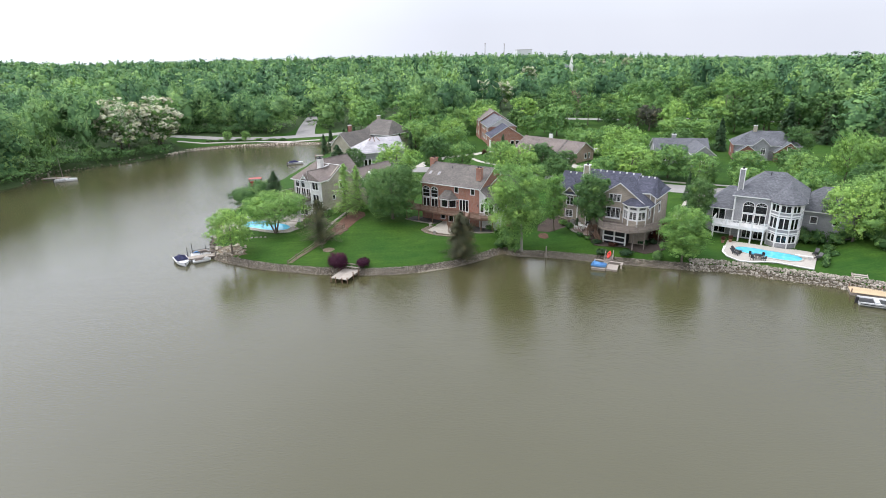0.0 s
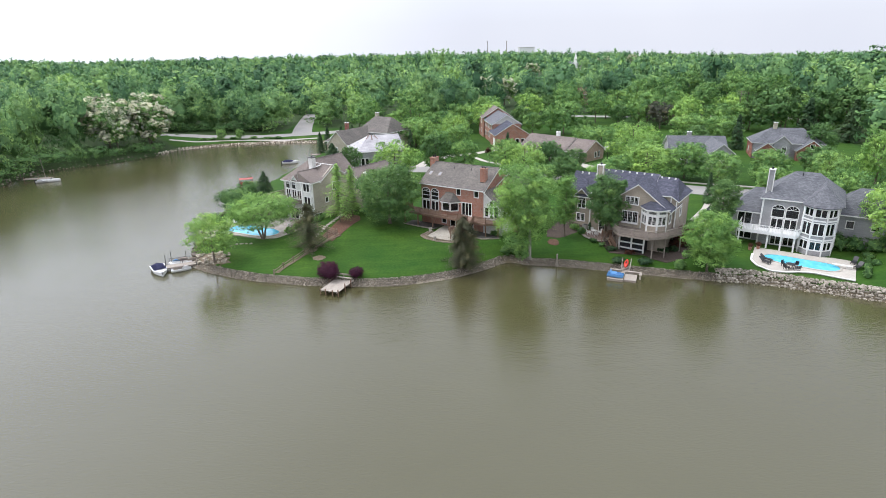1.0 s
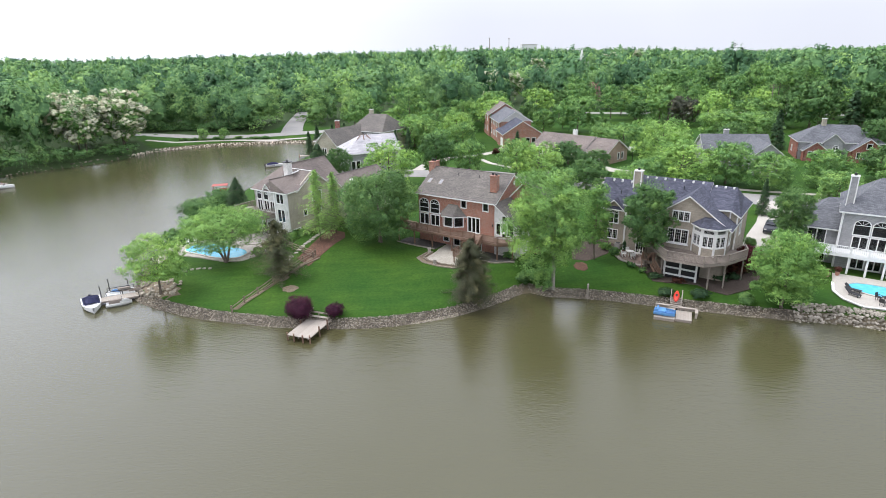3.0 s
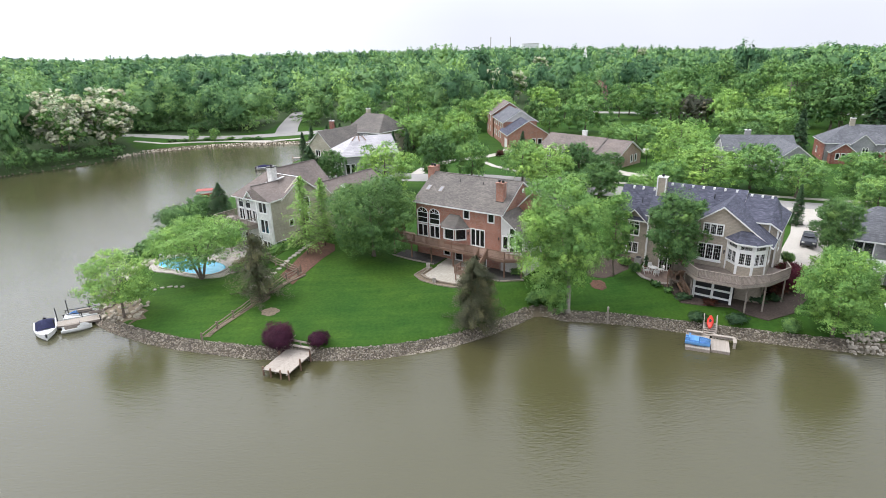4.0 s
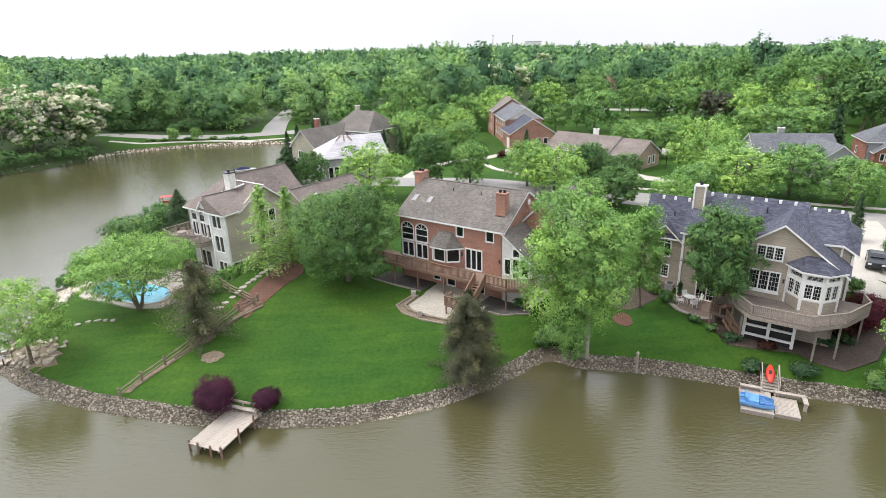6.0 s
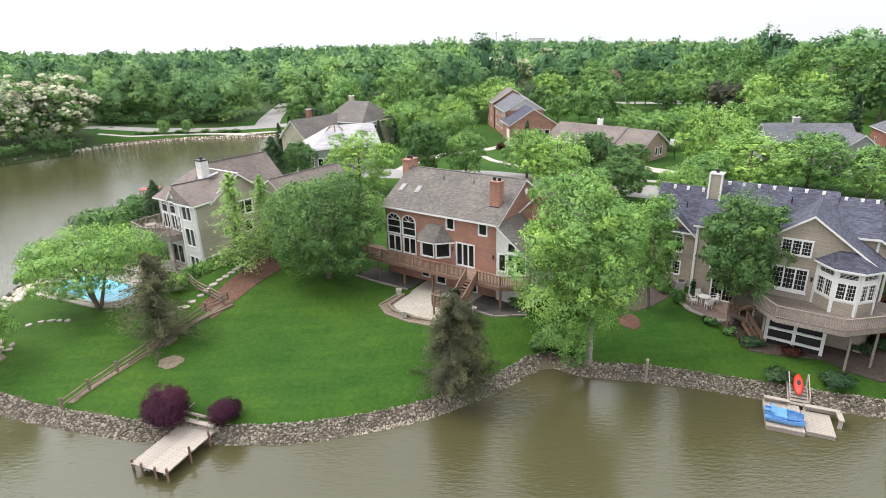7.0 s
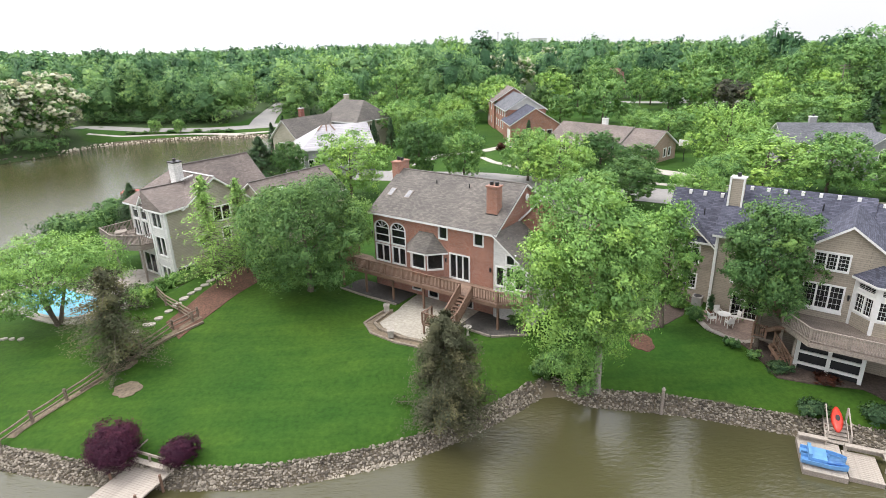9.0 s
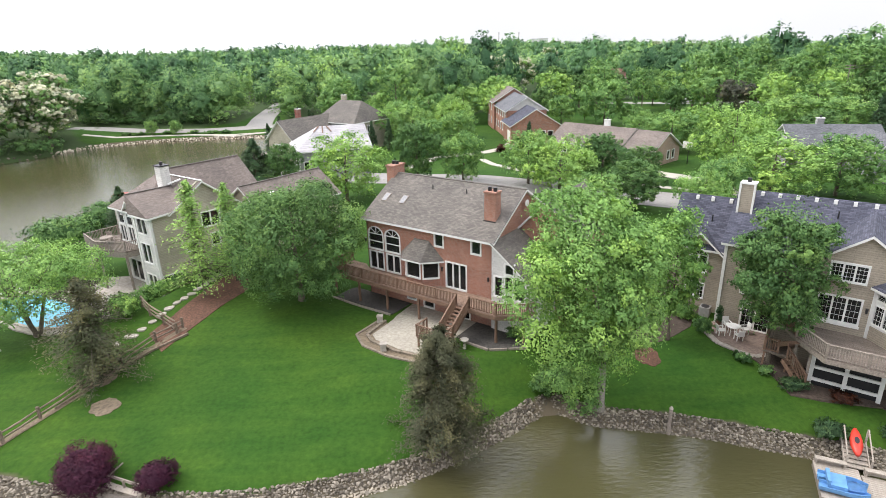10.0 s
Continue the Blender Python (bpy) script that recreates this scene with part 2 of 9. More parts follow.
M["siding_grey"] = coursed("grey_lap_siding", (0.35, 0.35, 0.355), (0.4, 0.4, 0.405), (0.23, 0.23, 0.235), 4.0, 0.15, 0.012, relief=0.015)
M["white"] = worn("white_painted_trim", (0.76, 0.75, 0.72), 0.55, grain=5, spread=0.06, relief=0.002)
M["white_siding"] = coursed("white_panelling", (0.7, 0.69, 0.66), (0.75, 0.74, 0.71), (0.5, 0.49, 0.47), 4.0, 0.2, 0.01)
M["deck_wood"] = coursed("stained_deck_boards", (0.24, 0.16, 0.115), (0.33, 0.23, 0.17), (0.08, 0.055, 0.04), 3.6, 0.14, 0.008, stain=0.8)
M["deck_grey"] = coursed("weathered_deck_boards", (0.185, 0.152, 0.126), (0.24, 0.2, 0.167), (0.09, 0.075, 0.06), 3.6, 0.14, 0.008, stain=0.8)
M["wood_brown"] = worn("brown_stained_timber", (0.2, 0.12, 0.08), 0.8, grain=8, spread=0.3)
M["wood_old"] = worn("old_dark_timber", (0.22, 0.17, 0.125), 0.9, grain=9, spread=0.35)
M["wood_grey"] = worn("weathered_grey_timber", (0.29, 0.245, 0.205), 0.85, grain=9, spread=0.3)
M["plank"] = worn("sun_bleached_plank", (0.4, 0.35, 0.295), 0.85, grain=9, spread=0.22)
M["concrete"] = worn("pale_concrete", (0.45, 0.415, 0.36), 0.85, grain=5, spread=0.12)
M["asphalt"] = worn("worn_asphalt", (0.3, 0.285, 0.27), 0.9, grain=4, spread=0.12)
M["patio_rose"] = worn("rose_brown_paving", (0.27, 0.2, 0.165), 0.88, grain=5, spread=0.28)
M["paver"] = worn("stone_paving", (0.4, 0.36, 0.31), 0.85, grain=4, spread=0.25)


def stone_material(name, dark, mid, light):
    m, n, l, s = material(name)
    geo = n.new("ShaderNodeNewGeometry")
    tone = ramp(n, l, geo.outputs["Random Per Island"], [(0.0, dark), (0.5, mid), (1.0, light)])
    own = ramp(n, l, n.new("ShaderNodeObjectInfo").outputs["Random"], [(0.0, (0.62, 0.61, 0.6)), (1.0, (1.25, 1.23, 1.2))])
    co = n.new("ShaderNodeTexCoord").outputs["Object"]
    f = noise_node(n, l, co, 6.0, 6)
    c = mix(n, l, "MULTIPLY", 1.0, tone, own)
    c = mix(n, l, "MULTIPLY", 1.0, c, ramp(n, l, f, [(0.3, (0.65, 0.64, 0.6)), (0.7, (1.1, 1.1, 1.1))]))
    l.new(c, s.inputs["Base Color"])
    s.inputs["Roughness"].default_value = 0.9
    bump(n, l, f, 0.6, 0.04, s)
    return m


M["rock"] = stone_material("limestone_riprap", (0.09, 0.078, 0.062), (0.25, 0.218, 0.175), (0.5, 0.45, 0.375))
M["rock_pale"] = stone_material("pale_limestone_riprap", (0.221, 0.195, 0.156), (0.429, 0.390, 0.325), (0.650, 0.598, 0.520))
M["mulch"] = worn("red_brown_mulch", (0.135, 0.067, 0.043), 0.95, grain=7, spread=0.5, relief=0.03)
M["soil_dark"] = worn("dark_bed_mulch", (0.085, 0.062, 0.048), 0.95, grain=6, spread=0.4, relief=0.03)
M["soil"] = worn("bare_soil", (0.2, 0.155, 0.105), 0.95, grain=5, spread=0.35, relief=0.02)
# gravel darkened in its colour for the shade under the deck
M["gravel_shaded"] = worn("shade_toned_gravel", (0.085, 0.078, 0.07), 0.95, grain=9, spread=0.5, relief=0.03)
M["patio"] = worn("stained_patio_concrete", (0.4, 0.365, 0.3), 0.85, grain=4, spread=0.22)
M["edging"] = worn("tan_edging_stone", (0.26, 0.215, 0.16), 0.9, grain=5, spread=0.3)
M["screen"] = worn("dark_insect_screen", (0.014, 0.014, 0.015), 0.8, grain=6, spread=0.2, relief=0)
# dark tone standing in for unlit rooms behind the panes
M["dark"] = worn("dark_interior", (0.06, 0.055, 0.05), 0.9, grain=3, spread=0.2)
M["black"] = worn("black_metal", (0.02, 0.02, 0.022), 0.4, grain=5, spread=0.2)
M["hull"] = worn("white_gelcoat", (0.75, 0.75, 0.73), 0.25, grain=3, spread=0.05, relief=0)
M["canvas_navy"] = worn("navy_canvas", (0.03, 0.035, 0.11), 0.8, grain=8, spread=0.25)
M["plastic_blue"] = worn("sky_blue_plastic", (0.14, 0.33, 0.62), 0.4, grain=3, spread=0.15, relief=0)
M["plastic_red"] = worn("red_plastic", (0.62, 0.05, 0.03), 0.4, grain=3, spread=0.15, relief=0)
M["red_paint"] = worn("faded_red_paint", (0.36, 0.07, 0.05), 0.6, grain=4, spread=0.2)
M["chrome"] = worn("bright_metal", (0.6, 0.6, 0.6), 0.3, metal=1.0, grain=4, spread=0.1, relief=0)
M["car_dark"] = worn("dark_car_paint", (0.035, 0.038, 0.045), 0.2, metal=0.3, grain=2, spread=0.06, relief=0)


def glass_material():
    m, n, l, s = material("window_glass")
    s.inputs["Base Color"].default_value = (0.13, 0.14, 0.145, 1)
    s.inputs["Roughness"].default_value, s.inputs["IOR"].default_value = 0.02, 1.45
    s.inputs["Transmission Weight"].default_value = 0.9
    return m


def pool_material():
    m, n, l, s = material("pool_water")
    co = n.new("ShaderNodeTexCoord").outputs["Object"]
    f = noise_node(n, l, co, 1.2, 3)
    l.new(ramp(n, l, f, [(0.3, (0.09, 0.46, 0.66)), (0.7, (0.16, 0.6, 0.78))]), s.inputs["Base Color"])
    s.inputs["Roughness"].default_value, s.inputs["IOR"].default_value = 0.05, 1.33
    bump(n, l, f, 0.2, 0.03, s)
    return m


M["glass"], M["pool"] = glass_material(), pool_material()


# ==== building helpers ====
def metres_uv(bm):
    """UVs in metres: u level along each face, v up its slope."""
    uv = bm.loops.layers.uv.verify()
    for f in bm.faces:
        n = f.normal
        u = Vector((0, 0, 1)).cross(n)
        u = u.normalized() if u.length > 0.05 else Vector((1, 0, 0))
        v = n.cross(u)
        for lp in f.loops:
            lp[uv].uv = (lp.vert.co.dot(u), lp.vert.co.dot(v))


def mesh_of(name, bm, mats, smooth=False):
    bmesh.ops.recalc_face_normals(bm, faces=bm.faces)
    metres_uv(bm)
    me = bpy.data.meshes.new(name)
    bm.to_mesh(me)
    bm.free()
    for m in mats if isinstance(mats, (list, tuple)) else [mats]:
        me.materials.append(m)
    if smooth:
        me.shade_smooth()
    return me


def part(name, bm, mats, parent, label="", smooth=False):
    ob = new(name, mesh_of(name, bm, mats, smooth))
    ob.parent = parent
    if label:
        tagged(ob, label)
    return ob


def solid(name, bm, mats, label, category, group="", kind="", at=None, smooth=False):
    ob = new(name, mesh_of(name, bm, mats, smooth))
    if at:
        ob.matrix_basis = at
    return tagged(ob, label, category, group, kind)


def thing(name, at, label, category, group="", kind=""):
    ob = new(name)
    ob.empty_display_size = 0.3
    ob.matrix_basis = at
    return tagged(ob, label, category, group, kind)


def add_box(bm, x0, x1, y0, y1, z0, z1, mat=0, m=None):
    vs = [bm.verts.new((x, y, z)) for z in (z0, z1) for x, y in ((x0, y0), (x1, y0), (x1, y1), (x0, y1))]
    if m:
        for v in vs:
            v.co = m @ v.co
    for q in ((3, 2, 1, 0), (4, 5, 6, 7), (0, 1, 5, 4), (1, 2, 6, 5), (2, 3, 7, 6), (3, 0, 4, 7)):
        bm.faces.new([vs[i] for i in q]).material_index = mat
    return vs


def box(*a, m=None):
    bm = bmesh.new()
    add_box(bm, *a, m=m)
    return bm


def add_bar(bm, a, b, w, h=None, mat=0):
    """A square bar from a to b."""
    a, b = Vector(a), Vector(b)
    d = b - a
    h = h or w
    side = d.cross(Vector((0, 0, 1)))
    side = side.normalized() if side.length > 1e-4 else Vector((1, 0, 0))
    up = side.cross(d).normalized()
    vs = [bm.verts.new(p + side * sx * w / 2 + up * sy * h / 2) for p in (a, b) for sx, sy in ((-1, -1), (1, -1), (1, 1), (-1, 1))]
    for q in ((3, 2, 1, 0), (4, 5, 6, 7), (0, 1, 5, 4), (1, 2, 6, 5), (2, 3, 7, 6), (3, 0, 4, 7)):
        bm.faces.new([vs[i] for i in q]).material_index = mat


def bar(a, b, w, h=None):
    bm = bmesh.new()
    add_bar(bm, a, b, w, h)
    return bm


def add_tube(bm, pts, radii, sides=8, mat=0):
    rings = []
    for i, (p, r) in enumerate(zip(pts, radii)):
        d = (Vector(pts[min(i + 1, len(pts) - 1)]) - Vector(pts[max(i - 1, 0)])).normalized()
        s = d.cross(Vector((0.31, 0.17, 0.93)))
        s = s.normalized() if s.length > 1e-3 else Vector((1, 0, 0))
        u = s.cross(d)
        rings.append([bm.verts.new(Vector(p) + (s * math.cos(k * math.tau / sides) + u * math.sin(k * math.tau / sides)) * r) for k in range(sides)])
    for a, b in zip(rings, rings[1:]):
        for k in range(sides):
            bm.faces.new((a[k], a[(k + 1) % sides], b[(k + 1) % sides], b[k])).material_index = mat
    bm.faces.new(rings[0][::-1]).material_index = mat
    bm.faces.new(rings[-1]).material_index = mat


def tube(pts, radii, sides=8):
    bm = bmesh.new()
    add_tube(bm, pts, radii, sides)
    return bm


def add_prism(bm, outline, z0, z1, mat=0):
    """A flat slab with the given outline; z0, z1 numbers or functions of x, y."""
    f0, f1 = (z if callable(z) else (lambda x, y, z=z: z) for z in (z0, z1))
    lo = [bm.verts.new((x, y, f0(x, y))) for x, y in outline]
    hi = [bm.verts.new((x, y, f1(x, y))) for x, y in outline]
    n = len(lo)
    bm.faces.new(lo[::-1]).material_index = mat
    bm.faces.new(hi).material_index = mat
    for i in range(n):
        bm.faces.new((lo[i], lo[(i + 1) % n], hi[(i + 1) % n], hi[i])).material_index = mat


def prism(outline, z0, z1):
    bm = bmesh.new()
    add_prism(bm, outline, z0, z1)
    return bm


# ==== lake, ground ====
SHORE = [(400, -160), (150, 10), (90, 44), (72, 55), (61, 63.0), (53.6, 67.2), (48.6, 70.2), (43, 71.8), (38.4, 73.3), (33.4, 75.2), (27.3, 77.6),
         (22.8, 79.3), (17.3, 80.6), (14.7, 82.1), (12, 80.2), (8.8, 78), (4.8, 75.9), (-0.6, 74.4), (-5.7, 73.9), (-13.6, 74.7),
         (-16.9, 75.4), (-20.7, 76.5), (-24.9, 77.9), (-29.5, 80.1), (-33.5, 82.6), (-36.2, 85.5), (-38.3, 92), (-40, 99), (-41, 107), (-40, 132),
         (-38, 146), (-33.5, 176), (-29.5, 203), (-33, 212), (-42, 214.5), (-66, 213.2), (-83, 205.6), (-86.8, 199),
         (-89.5, 191), (-97, 181), (-108, 172), (-112, 160), (-110, 148), (-118, 138), (-140, 120), (-170, 90), (-230, 30), (-420, -60), (-500, -420), (400, -420)]


def smooth_line(pts, steps=4):
    out = []
    n = len(pts)
    for i in range(n):
        p0, p1, p2, p3 = (np.array(pts[(i + k - 1) % n], float) for k in range(4))
        for s in range(steps):
            t = s / steps
            out.append(0.5 * ((2 * p1) + (p2 - p0) * t + (2 * p0 - 5 * p1 + 4 * p2 - p3) * t * t + (3 * p1 - p0 - 3 * p2 + p3) * t ** 3))
    return np.array(out)


LAKE = smooth_line(SHORE)


def inland(x, y):
    """Metres from the waterline, positive on land."""
    x, y = np.atleast_1d(np.asarray(x, float)), np.atleast_1d(np.asarray(y, float))
    a, b = LAKE, np.roll(LAKE, -1, 0)
    best = np.full(x.shape, 1e9)
    inside = np.zeros(x.shape, bool)
    for (ax, ay), (bx, by) in zip(a, b):
        dx, dy = bx - ax, by - ay
        t = np.clip(((x - ax) * dx + (y - ay) * dy) / (dx * dx + dy * dy + 1e-9), 0, 1)
        best = np.minimum(best, (x - ax - t * dx) ** 2 + (y - ay - t * dy) ** 2)
        cross = (ay > y) != (by > y)
        with np.errstate(divide="ignore", invalid="ignore"):
            inside ^= cross & (x < (bx - ax) * (y - ay) / (by - ay + 1e-12) + ax)
    d = np.sqrt(best)
    return np.where(inside, -d, d)


# level places: x, y, inner and outer radius, height
LEVELS = [(4.6, 88.6, 5.0, 9.0, 2.42), (57.5, 75.6, 8.0, 12.0, 1.0), (63.0, 84.0, 8.5, 14.0, 1.05), (-29.0, 97.5, 6.0, 10.0, 1.62), (31.0, 88.0, 3.5, 7.0, 2.0), (36.0, 82.5, 3.0, 6.0, 1.45)]


LEVELS = list(LEVELS) + [(1.0, 96.02, 2.8, 5.4, 2.42), (11.43, 87.93, 2.6, 4.6, 2.42), (-23.6, 100.4, 4.5, 7.5, 1.7)]  # under the deck


def rise(d, x, y):
    land = 0.95 * np.clip(d / 1.15, 0, 1) + 0.118 * np.clip(d - 1.15, 0, 18.35) + 0.03 * np.clip(d - 19.5, 0, 45)
    land += 0.25 * np.sin(x * 0.061) * np.cos(y * 0.053) * np.clip((d - 10) / 40, 0, 1)
    # wooded rises a kilometre off, then falling country
    far = np.hypot(x, y)
    step = lambda a, b, v: (lambda q: q * q * (3 - 2 * q))(np.clip((v - a) / (b - a), 0, 1))
    hills = 7 - 11 * step(0.12, 0.6, x / np.maximum(y, 1)) + 2.5 * np.sin(x * 0.011 + 1) * np.cos(y * 0.008) + 2.0 * np.sin(x * 0.023 + y * 0.017)
    land = land + step(250, 400, y) * (step(350, 900, far) * hills - 75 * step(1200, 4500, far))
    for cx, cy, r0, r1, z in LEVELS:
        k = np.clip((r1 - np.hypot(x - cx, y - cy)) / (r1 - r0), 0, 1)
        k = k * k * (3 - 2 * k) * np.clip(d / 2.2, 0, 1)
        land = land * (1 - k) + z * k
    return np.where(d > 0, land, np.clip(d * 0.7, -2.5, 0))


def ground_z(x, y):
    v = rise(inland(x, y), np.atleast_1d(x), np.atleast_1d(y))
    return float(v[0]) if v.size == 1 else v


def spaced(lo, hi, step, far_lo, far_hi):
    mid = list(np.arange(lo, hi + step / 2, step))
    out, s, x = [], step, lo
    while x > far_lo:
        s *= 1.22
        x -= s
        out.append(x)
    up, s, x = [], step, hi
    while x < far_hi:
        s *= 1.22
        x += s
        up.append(x)
    return np.array(out[::-1] + mid + up)


gx, gy = spaced(-116, 96, 1.25, -4500, 4500), spaced(50, 222, 1.25, -1500, 4800)
GX, GY = np.meshgrid(gx, gy)
GD = inland(GX.ravel(), GY.ravel())
GZ = rise(GD, GX.ravel(), GY.ravel())
gv = np.column_stack([GX.ravel(), GY.ravel(), GZ])
nx, ny = len(gx), len(gy)
ii = np.arange(nx * ny).reshape(ny, nx)
gf = np.stack([ii[:-1, :-1], ii[:-1, 1:], ii[1:, 1:], ii[1:, :-1]], -1).reshape(-1, 4)


OPEN = np.array([(-46, 60), (-46, 205), (-88, 206), (-100, 222), (-62, 225), (-51, 232), (-53, 275), (-46, 275), (-38, 232), (0, 228), (14, 216), (42, 245), (100, 262), (150, 262), (150, 215), (128, 160), (128, 120), (118, 80), (90, 40)], float)


def within(poly, x, y):
    c = np.zeros(x.shape, bool)
    for (ax, ay), (bx, by) in zip(poly, np.roll(poly, -1, 0)):
        k = (ay > y) != (by > y)
        c ^= k & (x < (bx - ax) * (y - ay) / (by - ay + 1e-12) + ax)
    return c


def raw_mesh(name, verts, quads, mat, tint=None, smooth=False, normals=None, tuft=None):
    me = bpy.data.meshes.new(name)
    nv, nf = len(verts), len(quads)
    me.vertices.add(nv)
    me.vertices.foreach_set("co", np.ascontiguousarray(verts, np.float32).ravel())
    me.loops.add(nf * 4)
    me.polygons.add(nf)
    me.loops.foreach_set("vertex_index", np.ascontiguousarray(quads, np.int32).ravel())
    me.polygons.foreach_set("loop_start", np.arange(nf, dtype=np.int32) * 4)
    if tint is not None:
        at = me.attributes.new("tint", "FLOAT", "POINT")
        at.data.foreach_set("value", np.ascontiguousarray(tint, np.float32))
    at = me.attributes.new("tuft", "FLOAT", "POINT")
    at.data.foreach_set("value", np.full(nv, 0.5, np.float32) if tuft is None else np.ascontiguousarray(tuft, np.float32))
    me.materials.append(mat)
    me.update(calc_edges=True)
    if smooth:
        me.shade_smooth()
    if normals is not None:
        me.shade_smooth()
        me.normals_split_custom_set_from_vertices(np.ascontiguousarray(normals, np.float32))
    return me


tagged(new("ground", raw_mesh("ground", gv, gf, M["ground"], (~within(OPEN, gv[:, 0], gv[:, 1])).astype(float), smooth=True)), "mown green lawn and grassy ground rising from the lake", "ground", kind="structure")
wv = np.array([(-5000, -2000, 0), (5000, -2000, 0), (5000, 230, 0), (-5000, 230, 0)], float)
tagged(new("water", raw_mesh("water", wv, np.array([[0, 1, 2, 3]]), M["water"])), "murky olive-brown lake with faint ripples", "lake", kind="structure")


def drape(name, outline, mat, label, category, lift=0.04, kind="structure", step=1.5, z=None):
    """A thin sheet with its own edge that follows the ground."""
    bm = bmesh.new()
    bm.faces.new([bm.verts.new((x, y, 0)) for x, y in outline])
    xs, ys = [p[0] for p in outline], [p[1] for p in outline]
    for lo, hi, no in ((min(xs), max(xs), (1, 0, 0)), (min(ys), max(ys), (0, 1, 0))):
        c = lo + step
        while c < hi:
            bmesh.ops.bisect_plane(bm, geom=bm.verts[:] + bm.edges[:] + bm.faces[:], plane_co=(c, c, 0), plane_no=no)
            c += step
    co = np.array([v.co[:2] for v in bm.verts])
    hz = ground_z(co[:, 0], co[:, 1])
    for v, h in zip(bm.verts, np.atleast_1d(hz)):
        v.co.z = (h if z is None else z) + lift
    ext = bmesh.ops.extrude_face_region(bm, geom=bm.faces[:])
    for v in [g for g in ext["geom"] if isinstance(g, bmesh.types.BMVert)]:
        v.co.z -= 0.25
    return solid(name, bm, mat, label, category, kind=kind)


def ring(cx, cy, rx, ry, n=24, turn=0, wob=0.0, seed=0):
    r = random.Random(seed)
    c, s = math.cos(radians(turn)), math.sin(radians(turn))
    out = []
    for k in range(n):
        a = k * math.tau / n
        q = 1 + r.uniform(-wob, wob)
        u, v = rx * q * math.cos(a), ry * q * math.sin(a)
        out.append((cx + u * c - v * s, cy + u * s + v * c))
    return out


def strip(pts, w):
    """The outline of a band of width w along a line."""
    pts = [Vector((*p, 0)) for p in pts]
    left, right = [], []
    for i, p in enumerate(pts):
        d = (pts[min(i + 1, len(pts) - 1)] - pts[max(i - 1, 0)]).normalized()
        s = Vector((-d.y, d.x, 0)) * w / 2
        left.append((p + s)[:2])
        right.append((p - s)[:2])
    return left + right[::-1]


# ==== trees ====
rng = np.random.default_rng(7)


def leaf_quads(points, normals, size, r, droop=0.0, narrow=0.55, loose=0.45):
    """One kite-shaped leaf clump at each point."""
    n = len(points)
    nrm = normals + r.normal(0, loose, (n, 3))
    nrm /= np.linalg.norm(nrm, axis=1, keepdims=True) + 1e-9
    ref = r.normal(0, 1, (n, 3))
    ref[:, 2] -= droop
    u = ref - nrm * np.sum(ref * nrm, 1, keepdims=True)
    u /= np.linalg.norm(u, axis=1, keepdims=True) + 1e-9
    v = np.cross(nrm, u)
    s = (size * r.uniform(0.6, 1.3, n))[:, None]
    q = np.stack([points - u * s * 0.5, points - v * s * narrow * 0.5 + u * s * 0.05, points + u * s * 0.55, points + v * s * narrow * 0.5 + u * s * 0.05], 1)
    return q.reshape(-1, 3), np.arange(n * 4).reshape(n, 4)


def shell_points(blobs, n, r, inner=0.72, tuft=0.3, per=16):
    """Points in small tufts over overlapping rounded clumps, with outward normals, the clump and the tone of each tuft."""
    bb = np.array(blobs)
    w = np.array([(b[3] * b[4] * b[5]) ** (2 / 3) for b in blobs])
    m = max(30, n // per)
    own = r.choice(len(blobs), m, p=w / w.sum())
    d = r.normal(0, 1, (m, 3))
    d /= np.linalg.norm(d, axis=1, keepdims=True)
    d[:, 2] = np.where((d[:, 2] < -0.35) & (r.random(m) < 0.6), -d[:, 2], d[:, 2])
    rad = inner + (1.12 - inner) * np.sqrt(r.random(m))
    c = bb[own, :3] + d * bb[own, 3:6] * rad[:, None]
    keep = np.ones(m, bool)
    for q in bb:
        e = (c - q[:3]) / q[3:6]
        keep &= np.sum(e * e, 1) > 0.36
    own, d, c = own[keep], d[keep], c[keep]
    k = r.integers(len(c), size=n)
    spread = bb[own[k], 3:6] * tuft * r.uniform(0.5, 1.2, (n, 1))
    off = r.normal(0, 0.6, (n, 3))
    pts = c[k] + off * spread
    nrm = d[k] * 0.8 + off * 0.35 + (0, 0, 0.25)
    nrm /= np.linalg.norm(nrm, axis=1, keepdims=True) + 1e-9
    tone = np.clip(0.5 + 0.19 * r.normal(0, 1, len(c)) + 0.2 * r.normal(0, 1, len(bb))[own], 0, 1)
    return pts, nrm, own[k], tone[k]


def clumps(r, height, width, base, n=14, squash=0.8, top=0.55, big=0.26):
    """Rounded clumps that fill a crown between base and height."""
    out = []
    mid, half = (height + base) / 2, (height - base) / 2
    for k in range(n):
        a, f = r.uniform(0, math.tau), r.uniform(-0.85, 0.85)
        prof = math.sqrt(max(0.05, 1 - abs(f) ** 2.2)) * (1 - (top - 0.5) * f)
        q = width / 2 * prof * r.uniform(0.12, 1) ** 0.42 * 0.8
        s = width * big * r.uniform(0.55, 1.15) * (0.75 + 0.25 * prof)
        out.append((q * math.cos(a), q * math.sin(a), mid + f * half * 0.8, s, s, min(s * squash, half * 0.6)))
    out.append((0, 0, mid, width * 0.3, width * 0.3, half * 0.7))
    return out


